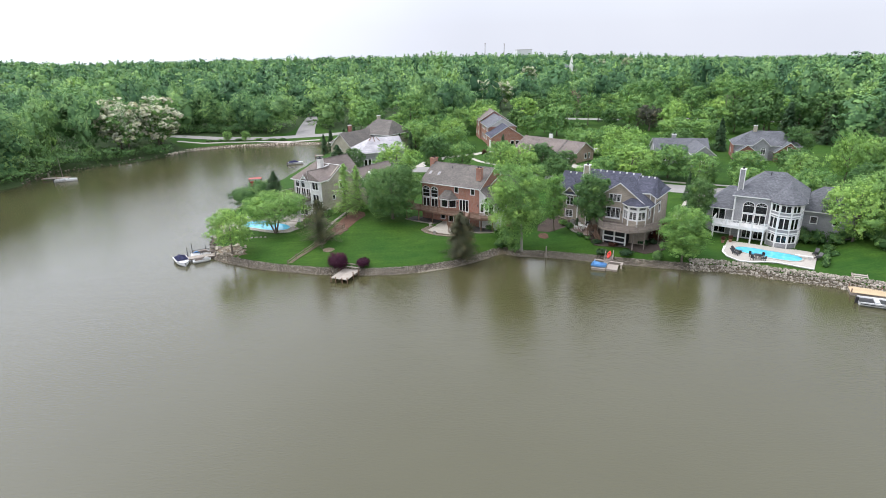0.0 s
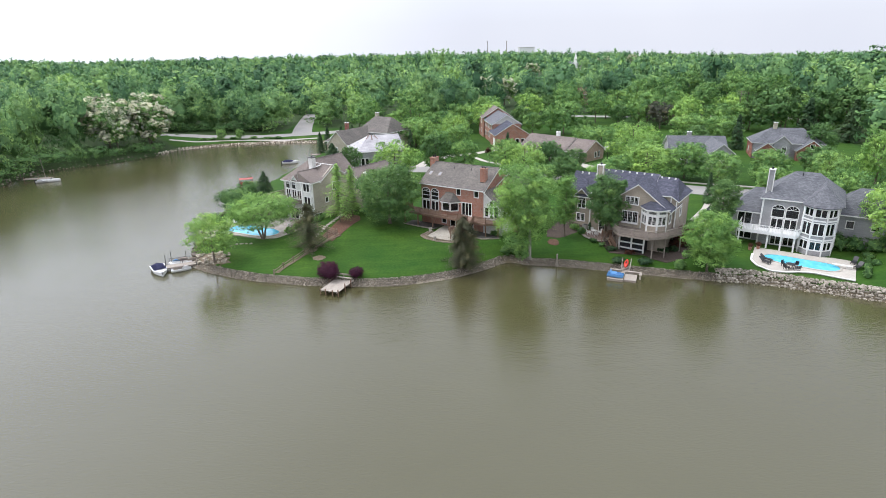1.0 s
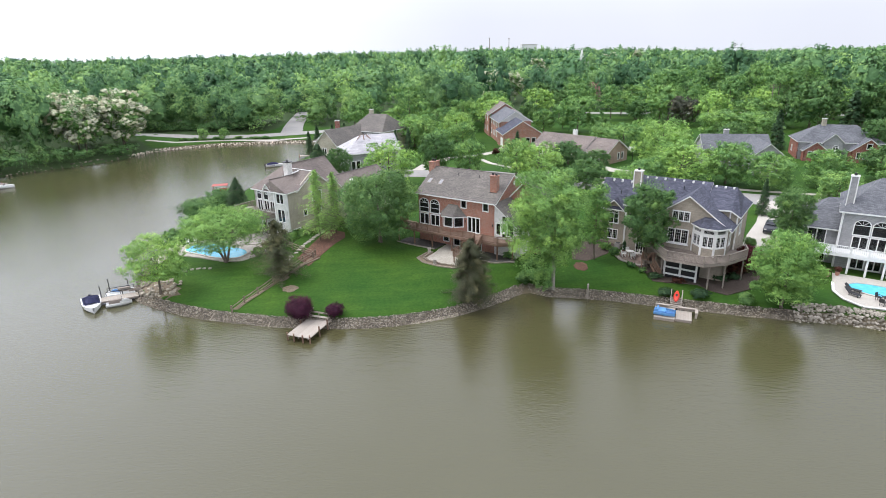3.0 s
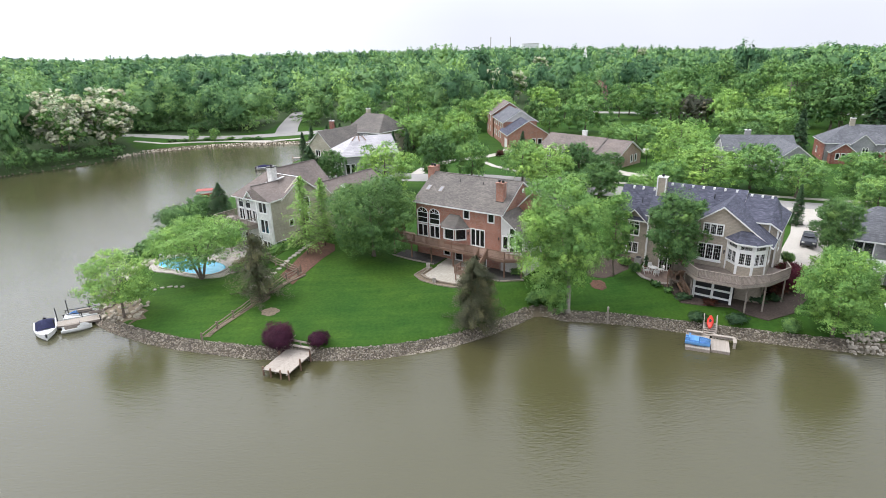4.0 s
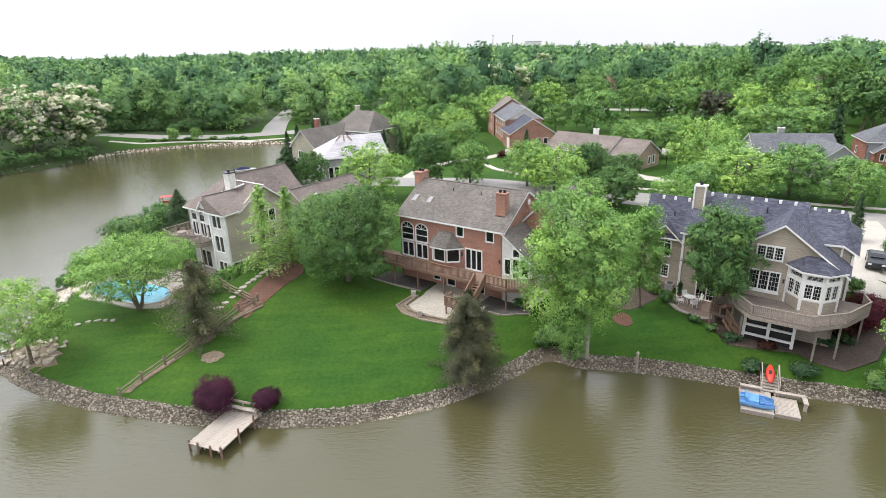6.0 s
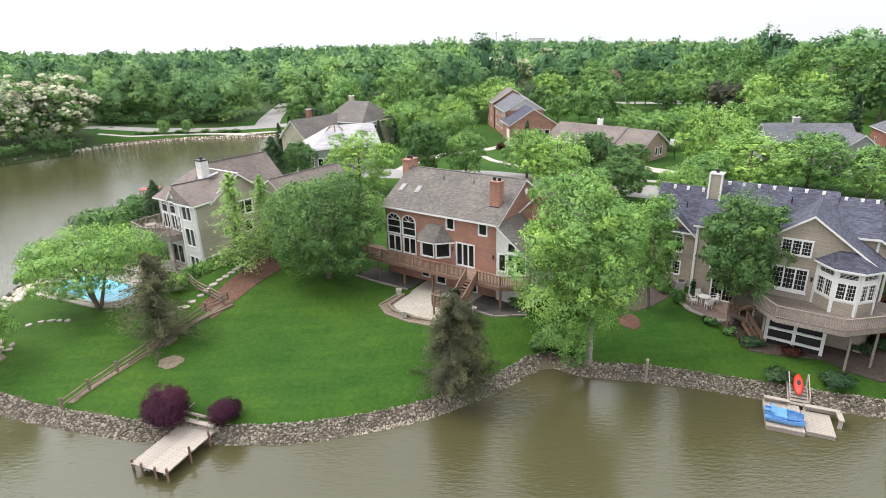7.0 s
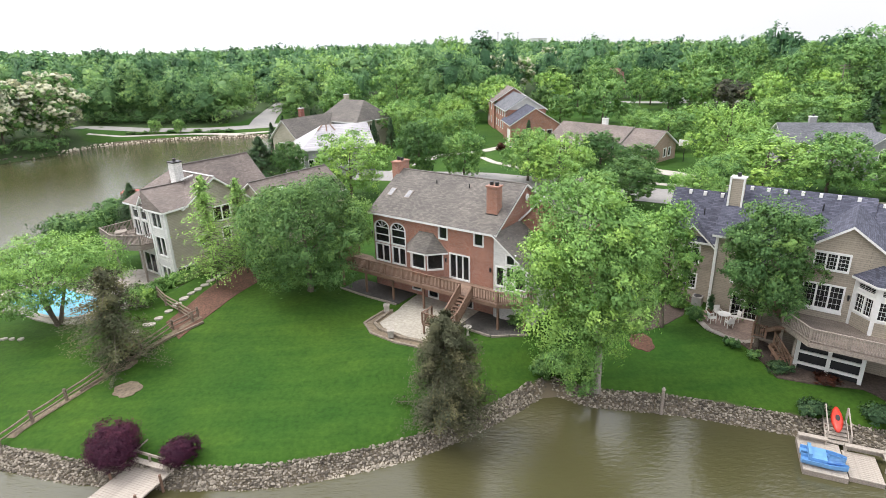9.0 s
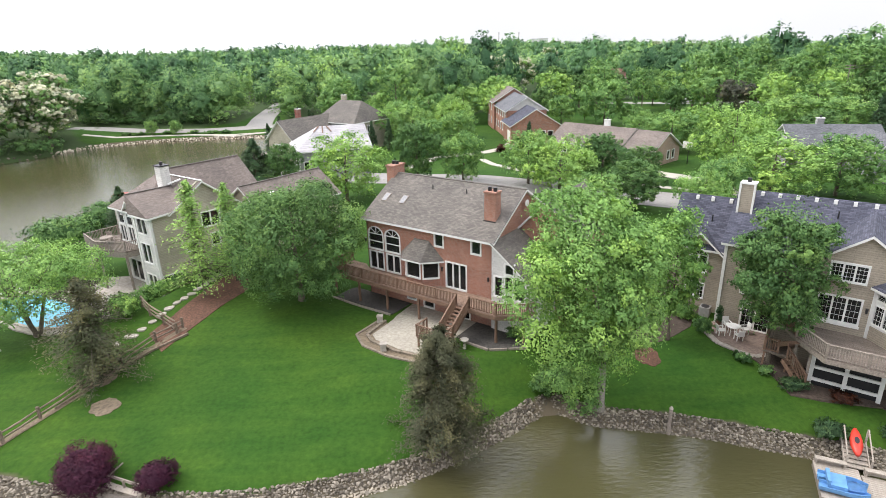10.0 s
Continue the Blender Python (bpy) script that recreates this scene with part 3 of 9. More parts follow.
def rounded(d, r, loose=0.18):
    """Leaf normals that follow the tufts, one for each corner."""
    n = d + r.normal(0, loose, d.shape)
    return np.repeat(n / (np.linalg.norm(n, axis=1, keepdims=True) + 1e-9), 4, 0)


def core_quads(blobs, scale=0.74, sides=8, rings=5, seed=3, ragged=0.0):
    """Closed inner clumps behind the leaves, with a ragged surface."""
    r = random.Random(seed)
    vs, fs = [], []
    for b in blobs:
        o = len(vs)
        for i in range(rings + 1):
            th = math.pi * (0.04 + 0.92 * i / rings)
            for k in range(sides):
                ph = math.tau * (k + 0.5 * (i % 2)) / sides
                q = scale * (1 + r.uniform(-ragged, ragged))
                vs.append((b[0] + b[3] * q * math.sin(th) * math.cos(ph), b[1] + b[4] * q * math.sin(th) * math.sin(ph), b[2] + b[5] * q * math.cos(th)))
        for i in range(rings):
            for k in range(sides):
                fs.append((o + i * sides + k, o + (i + 1) * sides + k, o + (i + 1) * sides + (k + 1) % sides, o + i * sides + (k + 1) % sides))
    return np.array(vs), np.array(fs)


def trunk_mesh(r, height, base, width, girth, limbs, mat, lean=0.0, stems=1):
    bm = bmesh.new()
    for s in range(stems):
        a0 = s * math.tau / stems + 0.7
        off = Vector((math.cos(a0), math.sin(a0), 0)) * (0.18 * (stems > 1))
        out = Vector((math.cos(a0), math.sin(a0), 0)) * (width * 0.22 * (stems > 1))
        pts = [off + out * f ** 1.3 + Vector((lean * f * f * height + r.uniform(-.1, .1) * (0 < f), r.uniform(-.1, .1) * (0 < f), height * 0.86 * f)) for f in (0, 0.04, 0.2, 0.4, 0.6, 0.8, 1.0)]
        add_tube(bm, pts, [girth * q for q in (1.35, 1.0, 0.86, 0.66, 0.45, 0.26, 0.06)], 8)
        for k in range(limbs):
            f = r.uniform(0.22, 0.85)
            z = base * 0.8 + (height * 0.8 - base * 0.8) * f
            root = off + out * min(1, z / (height * 0.86)) ** 1.3 + Vector((lean * (z / height) ** 2 * height, 0, z))
            a = r.uniform(0, math.tau)
            reach = width * 0.4 * r.uniform(0.6, 1.0) * (1 - 0.5 * f)
            tip = root + Vector((math.cos(a) * reach, math.sin(a) * reach, reach * r.uniform(0.4, 0.9)))
            mid = root.lerp(tip, 0.5) + Vector((0, 0, -0.1 * reach))
            g = girth * (0.42 - 0.25 * f)
            add_tube(bm, [root, mid, tip], [g, g * 0.6, g * 0.15], 5)
    return mesh_of("trunk", bm, mat, smooth=True)


def tree_meshes(seed, height, width, base, leaves, size, leaf, bark="bark", girth=0.22, limbs=9, n=14, squash=0.8, droop=0.0, top=0.55, stems=1, lean=0.0, narrow=0.55, big=0.22, more=()):
    r, nr = random.Random(seed), np.random.default_rng(seed)
    bl = clumps(r, height, width, base, n, squash, top, big) + list(more)
    p, d, _, tone = shell_points(bl, leaves, nr, 0.62)
    v, f = leaf_quads(p, d, size, nr, droop, narrow)
    v[:, 0] += lean * np.clip(v[:, 2] / height, 0, 1) ** 2 * height
    return trunk_mesh(r, height, base, width, girth, limbs, M[bark], lean, stems), raw_mesh("crown", v, f, M[leaf], normals=rounded(d, nr), tuft=np.repeat(tone, 4))


def conifer_meshes(seed, height, width, leaves, size, leaf, base=0.4, girth=0.16, ragged=0.25, taper=0.78):
    r, nr = random.Random(seed), np.random.default_rng(seed)
    bm = bmesh.new()
    add_tube(bm, [(0, 0, 0), (0.02, 0, height * 0.5), (0, 0, height)], [girth, girth * 0.6, 0.02], 7)
    pts, nrm, tone = [], [], []
    tiers = int(height / 0.32)
    per = max(6, leaves // (tiers * 7))
    for t in range(tiers):
        f = (t + 0.5) / tiers
        z = base + (height - base) * f
        rad = width / 2 * (1 - f) ** taper * (1.0 if f > 0.12 else 0.75 + 2 * f)
        for k in range(7):
            a = r.uniform(0, math.tau)
            reach = rad * r.uniform(1 - ragged * 1.6, 1.0 + ragged * 0.4)
            tip = Vector((math.cos(a) * reach, math.sin(a) * reach, z - 0.18 * reach + r.uniform(-0.1, 0.1)))
            root = Vector((0, 0, z + 0.05 * reach))
            if reach > 0.4:
                add_tube(bm, [root, tip], [0.035, 0.01], 4)
            s = nr.uniform(0.25, 1.02, per) ** 0.8
            c = np.array(root)[None] * (1 - s[:, None]) + np.array(tip)[None] * s[:, None] + nr.normal(0, 0.09 + 0.05 * rad, (per, 3))
            pts.append(c)
            nn = np.tile([math.cos(a) * 0.5, math.sin(a) * 0.5, 0.8], (per, 1))
            nrm.append(nn)
            tone.append(np.clip(nr.normal(0.5, 0.2) + 0.25 * (s - 0.7), 0, 1))
    nrm = np.concatenate(nrm)
    v, q = leaf_quads(np.concatenate(pts), nrm, size, nr, 0.3, 0.45)
    return mesh_of("trunk", bm, M["bark"], smooth=True), raw_mesh("crown", v, q, M[leaf], normals=rounded(nrm, nr), tuft=np.repeat(np.concatenate(tone), 4))


def plant(name, meshes, x, y, label, category="tree", scale=1.0, turn=0.0, sink=0.1, group="", tall=1.0, wide=1.0, z=None):
    at = Matrix.Translation((x, y, (ground_z(x, y) if z is None else z) - sink)) @ Matrix.Rotation(radians(turn), 4, "Z") @ Matrix.Diagonal((scale * wide, scale * wide, scale * tall, 1))
    t = thing(name, at, label, category, group)
    for nm, me in zip(("trunk", "crown", "blossom"), meshes):
        ob = new(nm, me)
        ob.parent = t
    return t


# ---- the trees that stand on their own round the houses ----
K = {}
K["maple"] = tree_meshes(11, 11.2, 12.4, 0.1, 72000, 0.19, "leaf_dark", girth=0.28, n=95, big=0.125)
K["ash"] = tree_meshes(12, 16.5, 9.8, 2.8, 80000, 0.19, "leaf_bright", "bark_pale", girth=0.26, limbs=18, n=100, top=0.42, big=0.12, lean=-0.13,
                       more=[(-3.6, -0.5, 5.6, 1.7, 1.6, 1.6), (-2.9, -1.0, 3.6, 1.2, 1.2, 1.5), (-1.5, -0.6, 2.0, 1.1, 1.1, 1.3), (-1.2, -0.4, 0.9, 0.9, 0.9, 0.8), (-4.6, 0.4, 7.6, 1.6, 1.6, 1.5), (-0.9, -0.3, 3.4, 1.4, 1.4, 1.3), (0.5, -0.7, 5.0, 1.7, 1.6, 1.5), (-2.0, -0.8, 5.2, 1.8, 1.6, 1.5), (2.0, 0.2, 6.2, 1.8, 1.7, 1.5)])
K["slim"] = tree_meshes(26, 11.5, 5.0, 1.4, 19000, 0.19, "leaf", girth=0.13, n=50, big=0.14)
K["linden"] = tree_meshes(13, 12.6, 6.8, 1.6, 42000, 0.19, "leaf_dark", girth=0.16, n=75, big=0.13)
K["willow"] = tree_meshes(14, 7.0, 11.4, 1.4, 38000, 0.18, "leaf_bright", girth=0.15, n=75, squash=0.5, big=0.12, droop=1.2, stems=3, narrow=0.4)
K["willow_small"] = tree_meshes(15, 8.6, 8.2, 0.8, 26000, 0.19, "leaf_bright", girth=0.16, n=70, squash=0.7, big=0.12, droop=1.5, narrow=0.38)
K["river_tree"] = tree_meshes(16, 11.5, 10.0, 0.6, 50000, 0.2, "leaf", girth=0.2, n=90, top=0.7, big=0.125)
K["sapling"] = conifer_meshes(17, 10.6, 6.6, 9000, 0.21, "leaf_bright", base=1.6, girth=0.1, ragged=0.62, taper=0.6)
K["round"] = tree_meshes(18, 9.0, 8.2, 0.2, 15000, 0.27, "leaf_mid", girth=0.2, squash=1.0, n=60, big=0.135)
K["round_bright"] = tree_meshes(19, 9.5, 9.4, 0.2, 15000, 0.27, "leaf_bright", girth=0.2, squash=1.0, n=60, big=0.13, droop=0.8)
K["round_dark"] = tree_meshes(20, 9.0, 7.6, 0.2, 15000, 0.27, "leaf_dark", girth=0.2, squash=1.0, n=60, big=0.135)
K["spruce"] = conifer_meshes(21, 7.4, 6.6, 44000, 0.15, "needle", ragged=0.4, taper=0.42)
K["spruce_thin"] = conifer_meshes(22, 7.4, 7.4, 16000, 0.18, "needle_olive", base=0.6, ragged=0.55, taper=0.38)
K["evergreen"] = conifer_meshes(23, 9.0, 8.6, 15000, 0.28, "needle_green", ragged=0.22)
K["arborvitae"] = conifer_meshes(24, 10.0, 4.2, 9000, 0.3, "needle_green", ragged=0.1)
YK = {}
for yk, ys, yh, yw, yb, ym in (("round", 31, 7.5, 8.0, 1.0, "leaf_mid"), ("wide", 32, 7.0, 10.0, 0.8, "leaf_mid"), ("bright", 33, 8.0, 8.6, 0.9, "leaf_bright"), ("feather", 34, 8.5, 9.5, 0.6, "leaf_bright"),
                               ("dark", 35, 8.0, 7.5, 0.8, "leaf_dark"), ("tall", 36, 12.0, 9.0, 1.5, "leaf_mid"), ("umber", 37, 7.5, 7.5, 0.8, "leaf_umber"), ("blossom", 38, 14.0, 9.5, 1.5, "leaf_mid")):
    YK[yk] = tree_meshes(ys, yh, yw, yb, 12000 if yk == "blossom" else 6000, 0.4, ym, girth=0.18, limbs=7, n=46, big=0.15)
fr_ = random.Random(38)
flower_blobs = [(b[0] * 1.28, b[1] * 1.28, b[2] * 1.07, b[3] * 0.8, b[4] * 0.8, b[5] * 0.8) for b in clumps(fr_, 14.0, 9.5, 1.5, 60, 0.8, 0.55, 0.12)]
fp_, fd_, _, ft_ = shell_points(flower_blobs, 12000, np.random.default_rng(38), 0.9, 0.24, 16)
fv_, ff_ = leaf_quads(fp_, fd_, 0.42, np.random.default_rng(39), 0.4, 0.8)
YK["blossom"] = (*YK["blossom"], raw_mesh("blossom", fv_, ff_, M["blossom"], normals=rounded(fd_, np.random.default_rng(3)), tuft=np.repeat(ft_, 4)))
YK["spruce"] = conifer_meshes(39, 9.0, 4.6, 2600, 0.5, "needle_green", ragged=0.15)

FRONT_TREES = [
    ("maple_tree", "maple", -4.6, 95.0, 1.0, 0, "broad dark green maple beside the brick house"),
    ("ash_tree", "ash", 17.8, 81.4, 1.0, 0, "tall light green tree with a pale trunk at the shore"),
    ("linden_tree", "linden", 30.4, 84.2, 1.0, 80, "upright green tree before the tan house"),
    ("willow_tree", "willow", -26.4, 92.8, 1.2, 10, "spreading yellow-green tree with several stems by the pool"),
    ("willow_tree", "willow_small", -31.6, 83.4, 1.0, 60, "drooping pale green willow on the stony point"),
    ("shore_tree", "river_tree", 42.2, 73.4, 0.86, 120, "bushy green tree leaning over the rocky shore"),
    ("young_tree", "sapling", -13.5, 96.5, 1.0, 20, "slender light green tree beside the cream house"),
    ("young_tree", "sapling", -11.6, 99.5, 0.9, 130, "slender light green tree beside the cream house"),
    ("spruce_tree", "spruce", 7.2, 78.4, 1.04, 15, "brownish spruce standing alone on the lawn edge"),
    ("spruce_tree", "spruce_thin", -16.9, 85.2, 1.05, 70, "thin dark spruce beside the rail fence"),
    ("slender_tree", "slim", 24.9, 88.2, 1.0, 50, "slender drooping green tree beside the tan house"),
    ("spruce_tree", "evergreen", -33.0, 121.0, 0.7, 10, "dark green conifer behind the cream house"),
    ("arborvitae_tree", "linden", 50.4, 86.4, 0.8, 30, "tall olive green tree between two houses"),
    ("garden_tree", "round_bright", 72.35, 76.63, 1.15, 80, "feathery light green tree beside the pool terrace"),
    ("garden_tree", "round", 77.64, 69.76, 1.0, 140, "leafy green tree above the stony bank"),
    ("garden_tree", "round_dark", 73.94, 84.57, 1.0, 200, "dark green tree beside the grey house"),
]
for nm, kind_of, tx, ty, sc, tn, lab in FRONT_TREES:
    plant(nm, K[kind_of], tx, ty, lab, scale=sc, turn=tn)

GARDEN_TREES = [  # kind, x, y, height, width, label
    ("round_dark", 76.5, 76.0, 9.4, 8.0, "dense dark green tree beside the grey house"),
    ("round", 79.0, 80.5, 10.8, 9.8, "tall leafy green tree beside the grey house"),
    ("round", 73.0, 90.0, 9.9, 9.0, "leafy green tree behind the grey house"),
    ("evergreen", -20.2, 136.8, 8.2, 9.4, "broad dark evergreen behind the cream house"),
    ("round_dark", -16.2, 138.6, 7.4, 6.0, "dark green tree beside a broad evergreen"),
    ("round_bright", -4.8, 126.8, 9.8, 12.0, "feathery light green tree behind the brick house"),
    ("round_dark", 4.8, 135.0, 10.0, 8.2, "dark green rounded tree behind the brick house"),
    ("round", 11.7, 134.1, 8.1, 7.4, "round green tree with a dark trunk by the street"),
    ("round_bright", -0.4, 177.1, 9.6, 14.0, "bright yellow-green tree among darker ones"),
    ("round_bright", -8.4, 184.0, 8.6, 10.0, "bright yellow-green tree among darker ones"),
    ("round", 3.0, 171.5, 9.2, 9.0, "round green tree across the street"),
    ("round_bright", 11.7, 179.0, 9.8, 11.0, "light green tree across the street"),
    ("round", 12.6, 167.0, 8.0, 8.6, "round green tree across the street"),
    ("round", 6.2, 160.0, 7.4, 7.6, "round green tree across the street"),
    ("round", 21.2, 131.4, 8.4, 9.0, "round green tree beside the street"),
    ("round_bright", 24.5, 125.5, 8.4, 10.4, "feathery pale green tree before the ranch house"),
    ("round_dark", 31.0, 128.0, 8.2, 8.4, "leafy dark green tree before the ranch house"),
    ("round_dark", 37.4, 130.0, 5.8, 5.8, "dark shrubby tree beside the ranch house"),
    ("round", 50.5, 152.3, 7.8, 10.8, "leafy green tree behind the ranch house"),
    ("round", 48.9, 164.3, 6.8, 7.0, "leafy green tree behind the ranch house"),
    ("round_bright", 52.2, 133.9, 11.0, 12.6, "large feathery yellow-green tree behind the tan house"),
    ("round_bright", 50.5, 120.2, 8.8, 14.0, "spreading feathery green tree behind the tan house"),
    ("round", 43.2, 117.6, 6.6, 7.4, "bright green garden tree behind the tan house"),
    ("round_bright", 38.6, 113.0, 6.2, 7.4, "bright green garden tree behind the tan house"),
    ("round", 59.6, 120.6, 8.6, 9.8, "bright green round tree before the grey gabled house"),
    ("round", 64.0, 114.5, 7.6, 9.2, "broad round tree with a short trunk on a front lawn"),
    ("round", 69.5, 104.0, 6.4, 7.6, "broad round tree with a short trunk on a front lawn"),
    ("round", 86.8, 158.9, 9.0, 13.0, "broad round tree behind the grey gabled house"),
    ("round", 81.0, 165.7, 8.8, 12.2, "broad round tree behind the grey gabled house"),
    ("round_dark", 75.0, 149.0, 7.9, 8.4, "dark rounded tree behind the grey gabled house"),
    ("round", 81.0, 105.5, 9.0, 8.2, "spreading green tree behind the grey house"),
    ("round_bright", 95.0, 110.0, 12.0, 9.4, "tall yellow-green tree on a lawn"),
    ("round", 75.7, 115.8, 7.6, 9.0, "broad round tree with a short trunk on a front lawn"),
    ("round_dark", 88.0, 118.0, 7.2, 8.6, "dark green tree on a front lawn"),
    ("round", 108.0, 120.0, 9.0, 10.0, "leafy green tree on a front lawn"),
    ("round", 104.0, 104.0, 9.6, 10.6, "leafy green tree behind the grey house"),
    ("round_dark", 86.0, 92.0, 9.0, 9.0, "dense dark green tree behind the grey house"),
    ("round_dark", 101.0, 137.0, 9.4, 9.0, "dark green tree beside the brick house with gables"),
    ("round", 96.0, 96.0, 9.9, 9.0, "spreading green tree behind the grey house"),
    ("arborvitae", 55.4, 101.0, 6.0, 2.4, "narrow dark evergreen beside the driveway"),
    ("round", 26.5, 116.0, 5.6, 7.6, "leafy green tree behind the tall shore tree"),
    ("round_dark", 32.0, 118.0, 6.6, 7.6, "leafy dark green tree behind the tan house"),
]
SIZES = {"round": (9.0, 8.2), "round_bright": (9.5, 9.4), "round_dark": (9.0, 7.6), "evergreen": (9.0, 8.6), "arborvitae": (10.0, 4.2)}
for k, (kind_of, tx, ty, th_, tw_, lab) in enumerate(GARDEN_TREES):
    nh, nw = SIZES[kind_of]
    plant("evergreen_tree" if kind_of in ("evergreen", "arborvitae") else "garden_tree", K[kind_of], tx, ty, lab, turn=k * 67, tall=th_ / nh, wide=tw_ / nw)

YARD_TREES = [
    ("round", 39.0, 190.7, 1.05), ("round", 47, 199.5, 0.55), ("spruce", 26.0, 160.5, 0.6), ("bright", 58.5, 160, 0.95), ("feather", 63, 152, 0.85),
    ("umber", 84.8, 196.3, 1.35), ("spruce", 88, 152, 1.05), ("spruce", -29.7, 190, 0.85), ("spruce", -5.2, 168, 0.68), ("spruce", -1.8, 168.6, 0.7), ("spruce", -24.5, 186, 0.85), ("spruce", -21.5, 190, 0.8),
    ("bright", -9.0, 216, 0.9), ("spruce", -25, 203, 0.8), ("spruce", -31.5, 186, 0.8), ("tall", 57.7, 221, 1.2), ("tall", 68.5, 218.2, 1.12), ("round", 79.8, 203.3, 1.35), ("tall", 93.0, 206.0, 1.1),
    ("tall", 105.3, 208.7, 1.35), ("round", 98.2, 185.3, 1.2), ("tall", 124.5, 211.2, 1.45), ("dark", 113.0, 190.0, 1.3), ("dark", 74.0, 208.0, 1.0),
]
for k, (kind_of, tx, ty, sc) in enumerate(YARD_TREES):
    lab = {"spruce": "dark green spruce in a back garden", "umber": "dark brownish tree among green ones"}.get(kind_of, "leafy green garden tree among the houses")
    plant("spruce_tree" if kind_of == "spruce" else "garden_tree", YK[kind_of], tx, ty, lab, scale=sc, turn=k * 47)


# ---- woods ----
def far_tree(seed, leaves, size, n, core, big=0.24, hs=1.0, whole=0.75, even=1.0):
    r, nr = random.Random(seed), np.random.default_rng(seed)
    h, w = r.uniform(13.0, 18.5) * hs, r.uniform(10.0, 13.5)
    bl = clumps(r, h, w, h * 0.1, n, 0.9, r.uniform(0.5, 0.75), big)
    bl[:0] = [(r.uniform(-0.3, 0.3) * w, r.uniform(-0.3, 0.3) * w, r.uniform(1.2, 3.5), 2.2, 2.2, 1.9) for _ in range(n // 6)]
    p, d, own, tone = shell_points(bl, leaves, nr, 0.8, 0.22, 5)
    out = p / (w / 2, w / 2, h / 2) - (0, 0, 0.9)
    out /= np.linalg.norm(out, axis=1, keepdims=True) + 1e-9
    nrm = d * 0.5 + out * whole
    tone = 0.5 + (tone - 0.5) * even
    v, f = leaf_quads(p, nrm, size, nr, 0.0, 0.75, 0.3)
    nn, t = rounded(nrm, nr, 0.1), np.repeat(tone, 4)
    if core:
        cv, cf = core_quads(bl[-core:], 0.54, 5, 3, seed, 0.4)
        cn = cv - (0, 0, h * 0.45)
        # inner clumps get a darker tuft tone, shade put into their colour
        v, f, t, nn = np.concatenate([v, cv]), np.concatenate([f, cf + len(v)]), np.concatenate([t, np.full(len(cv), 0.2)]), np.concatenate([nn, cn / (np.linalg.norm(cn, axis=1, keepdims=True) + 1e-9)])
    return v, f, t, nn


def woods(name, spots, variants, mat, label, seed, rough=1.0, tall=0.12, wide=1.0):
    r = np.random.default_rng(seed)
    vs, fs, ts, us, ns, o = [], [], [], [], [], 0
    zz = np.atleast_1d(ground_z(spots[:, 0], spots[:, 1]))
    for i, (x, y) in enumerate(spots):
        v, f, t, n = variants[r.integers(len(variants))]
        swell = 1 + 0.14 * math.sin(x * 0.043 + 1.3 * math.sin(y * 0.031)) + 0.1 * rough * math.sin(x * 0.017 + y * 0.023)
        a, s, st = r.uniform(0, math.tau), r.uniform(0.62, 1.3), r.uniform(1 - 0.24 * rough, 1 + 0.2 * rough) * min(swell, 1.14) * (1.14 if r.random() < 0.08 else 1.0)
        if r.random() < tall:
            s *= 1.25
        c, sn = math.cos(a), math.sin(a)
        up = min((0.4 + 0.6 * s) * st, 1.42)
        s *= wide
        q, m = np.empty_like(v), np.empty_like(n)
        q[:, 0], q[:, 1], q[:, 2] = (v[:, 0] * c - v[:, 1] * sn) * s + x, (v[:, 0] * sn + v[:, 1] * c) * s + y, v[:, 2] * up + zz[i] - 0.2
        m[:, 0], m[:, 1], m[:, 2] = n[:, 0] * c - n[:, 1] * sn, n[:, 0] * sn + n[:, 1] * c, n[:, 2]
        vs.append(q)
        ns.append(m)
        fs.append(f + o)
        us.append(t)
        own = r.choice((r.uniform(0, 0.25), r.uniform(0.2, 0.7), r.uniform(0.25, 0.75), r.uniform(0.7, 1.0))) + 0.08 * math.sin(x * 0.05) * math.cos(y * 0.04)
        ts.append(np.full(len(v), min(max(own, 0), 1)))
        o += len(v)
    me = raw_mesh(name, np.concatenate(vs), np.concatenate(fs), mat, np.concatenate(ts), normals=np.concatenate(ns), tuft=np.concatenate(us))
    return tagged(new(name, me), label, "woods", kind="stuff")


def scatter(r, x0, x1, y0, y1, gap):
    gx_, gy_ = np.meshgrid(np.arange(x0, x1, gap), np.arange(y0, y1, gap))
    p = np.column_stack([gx_.ravel(), gy_.ravel()]) + r.uniform(-0.42, 0.42, (gx_.size, 2)) * gap
    p = p[np.abs(p[:, 0]) < 0.84 * p[:, 1] + 45]
    for bx, by, _ in BLOSSOMS:
        p = p[(np.hypot(p[:, 0] - bx, p[:, 1] - by) > 5.5) & (np.hypot(p[:, 0] - bx * 0.96, p[:, 1] - by * 0.96) > 7)]
    return p[~within(OPEN, p[:, 0], p[:, 1])]


wr = np.random.default_rng(5)
BLOSSOMS = [(-91.5, 199.5, 1.25), (-95, 205, 1.4), (-98.8, 190.5, 1.3), (-104, 196, 1.35), (97, 500, 1.2), (225, 713, 1.3), (287, 789, 1.3), (36, 284, 1.2), (44, 292, 1.1)]
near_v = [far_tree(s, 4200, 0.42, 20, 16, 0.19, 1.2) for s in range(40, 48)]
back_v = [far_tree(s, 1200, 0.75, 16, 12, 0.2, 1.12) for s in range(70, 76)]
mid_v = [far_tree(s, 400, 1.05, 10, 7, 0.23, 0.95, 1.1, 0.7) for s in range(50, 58)]
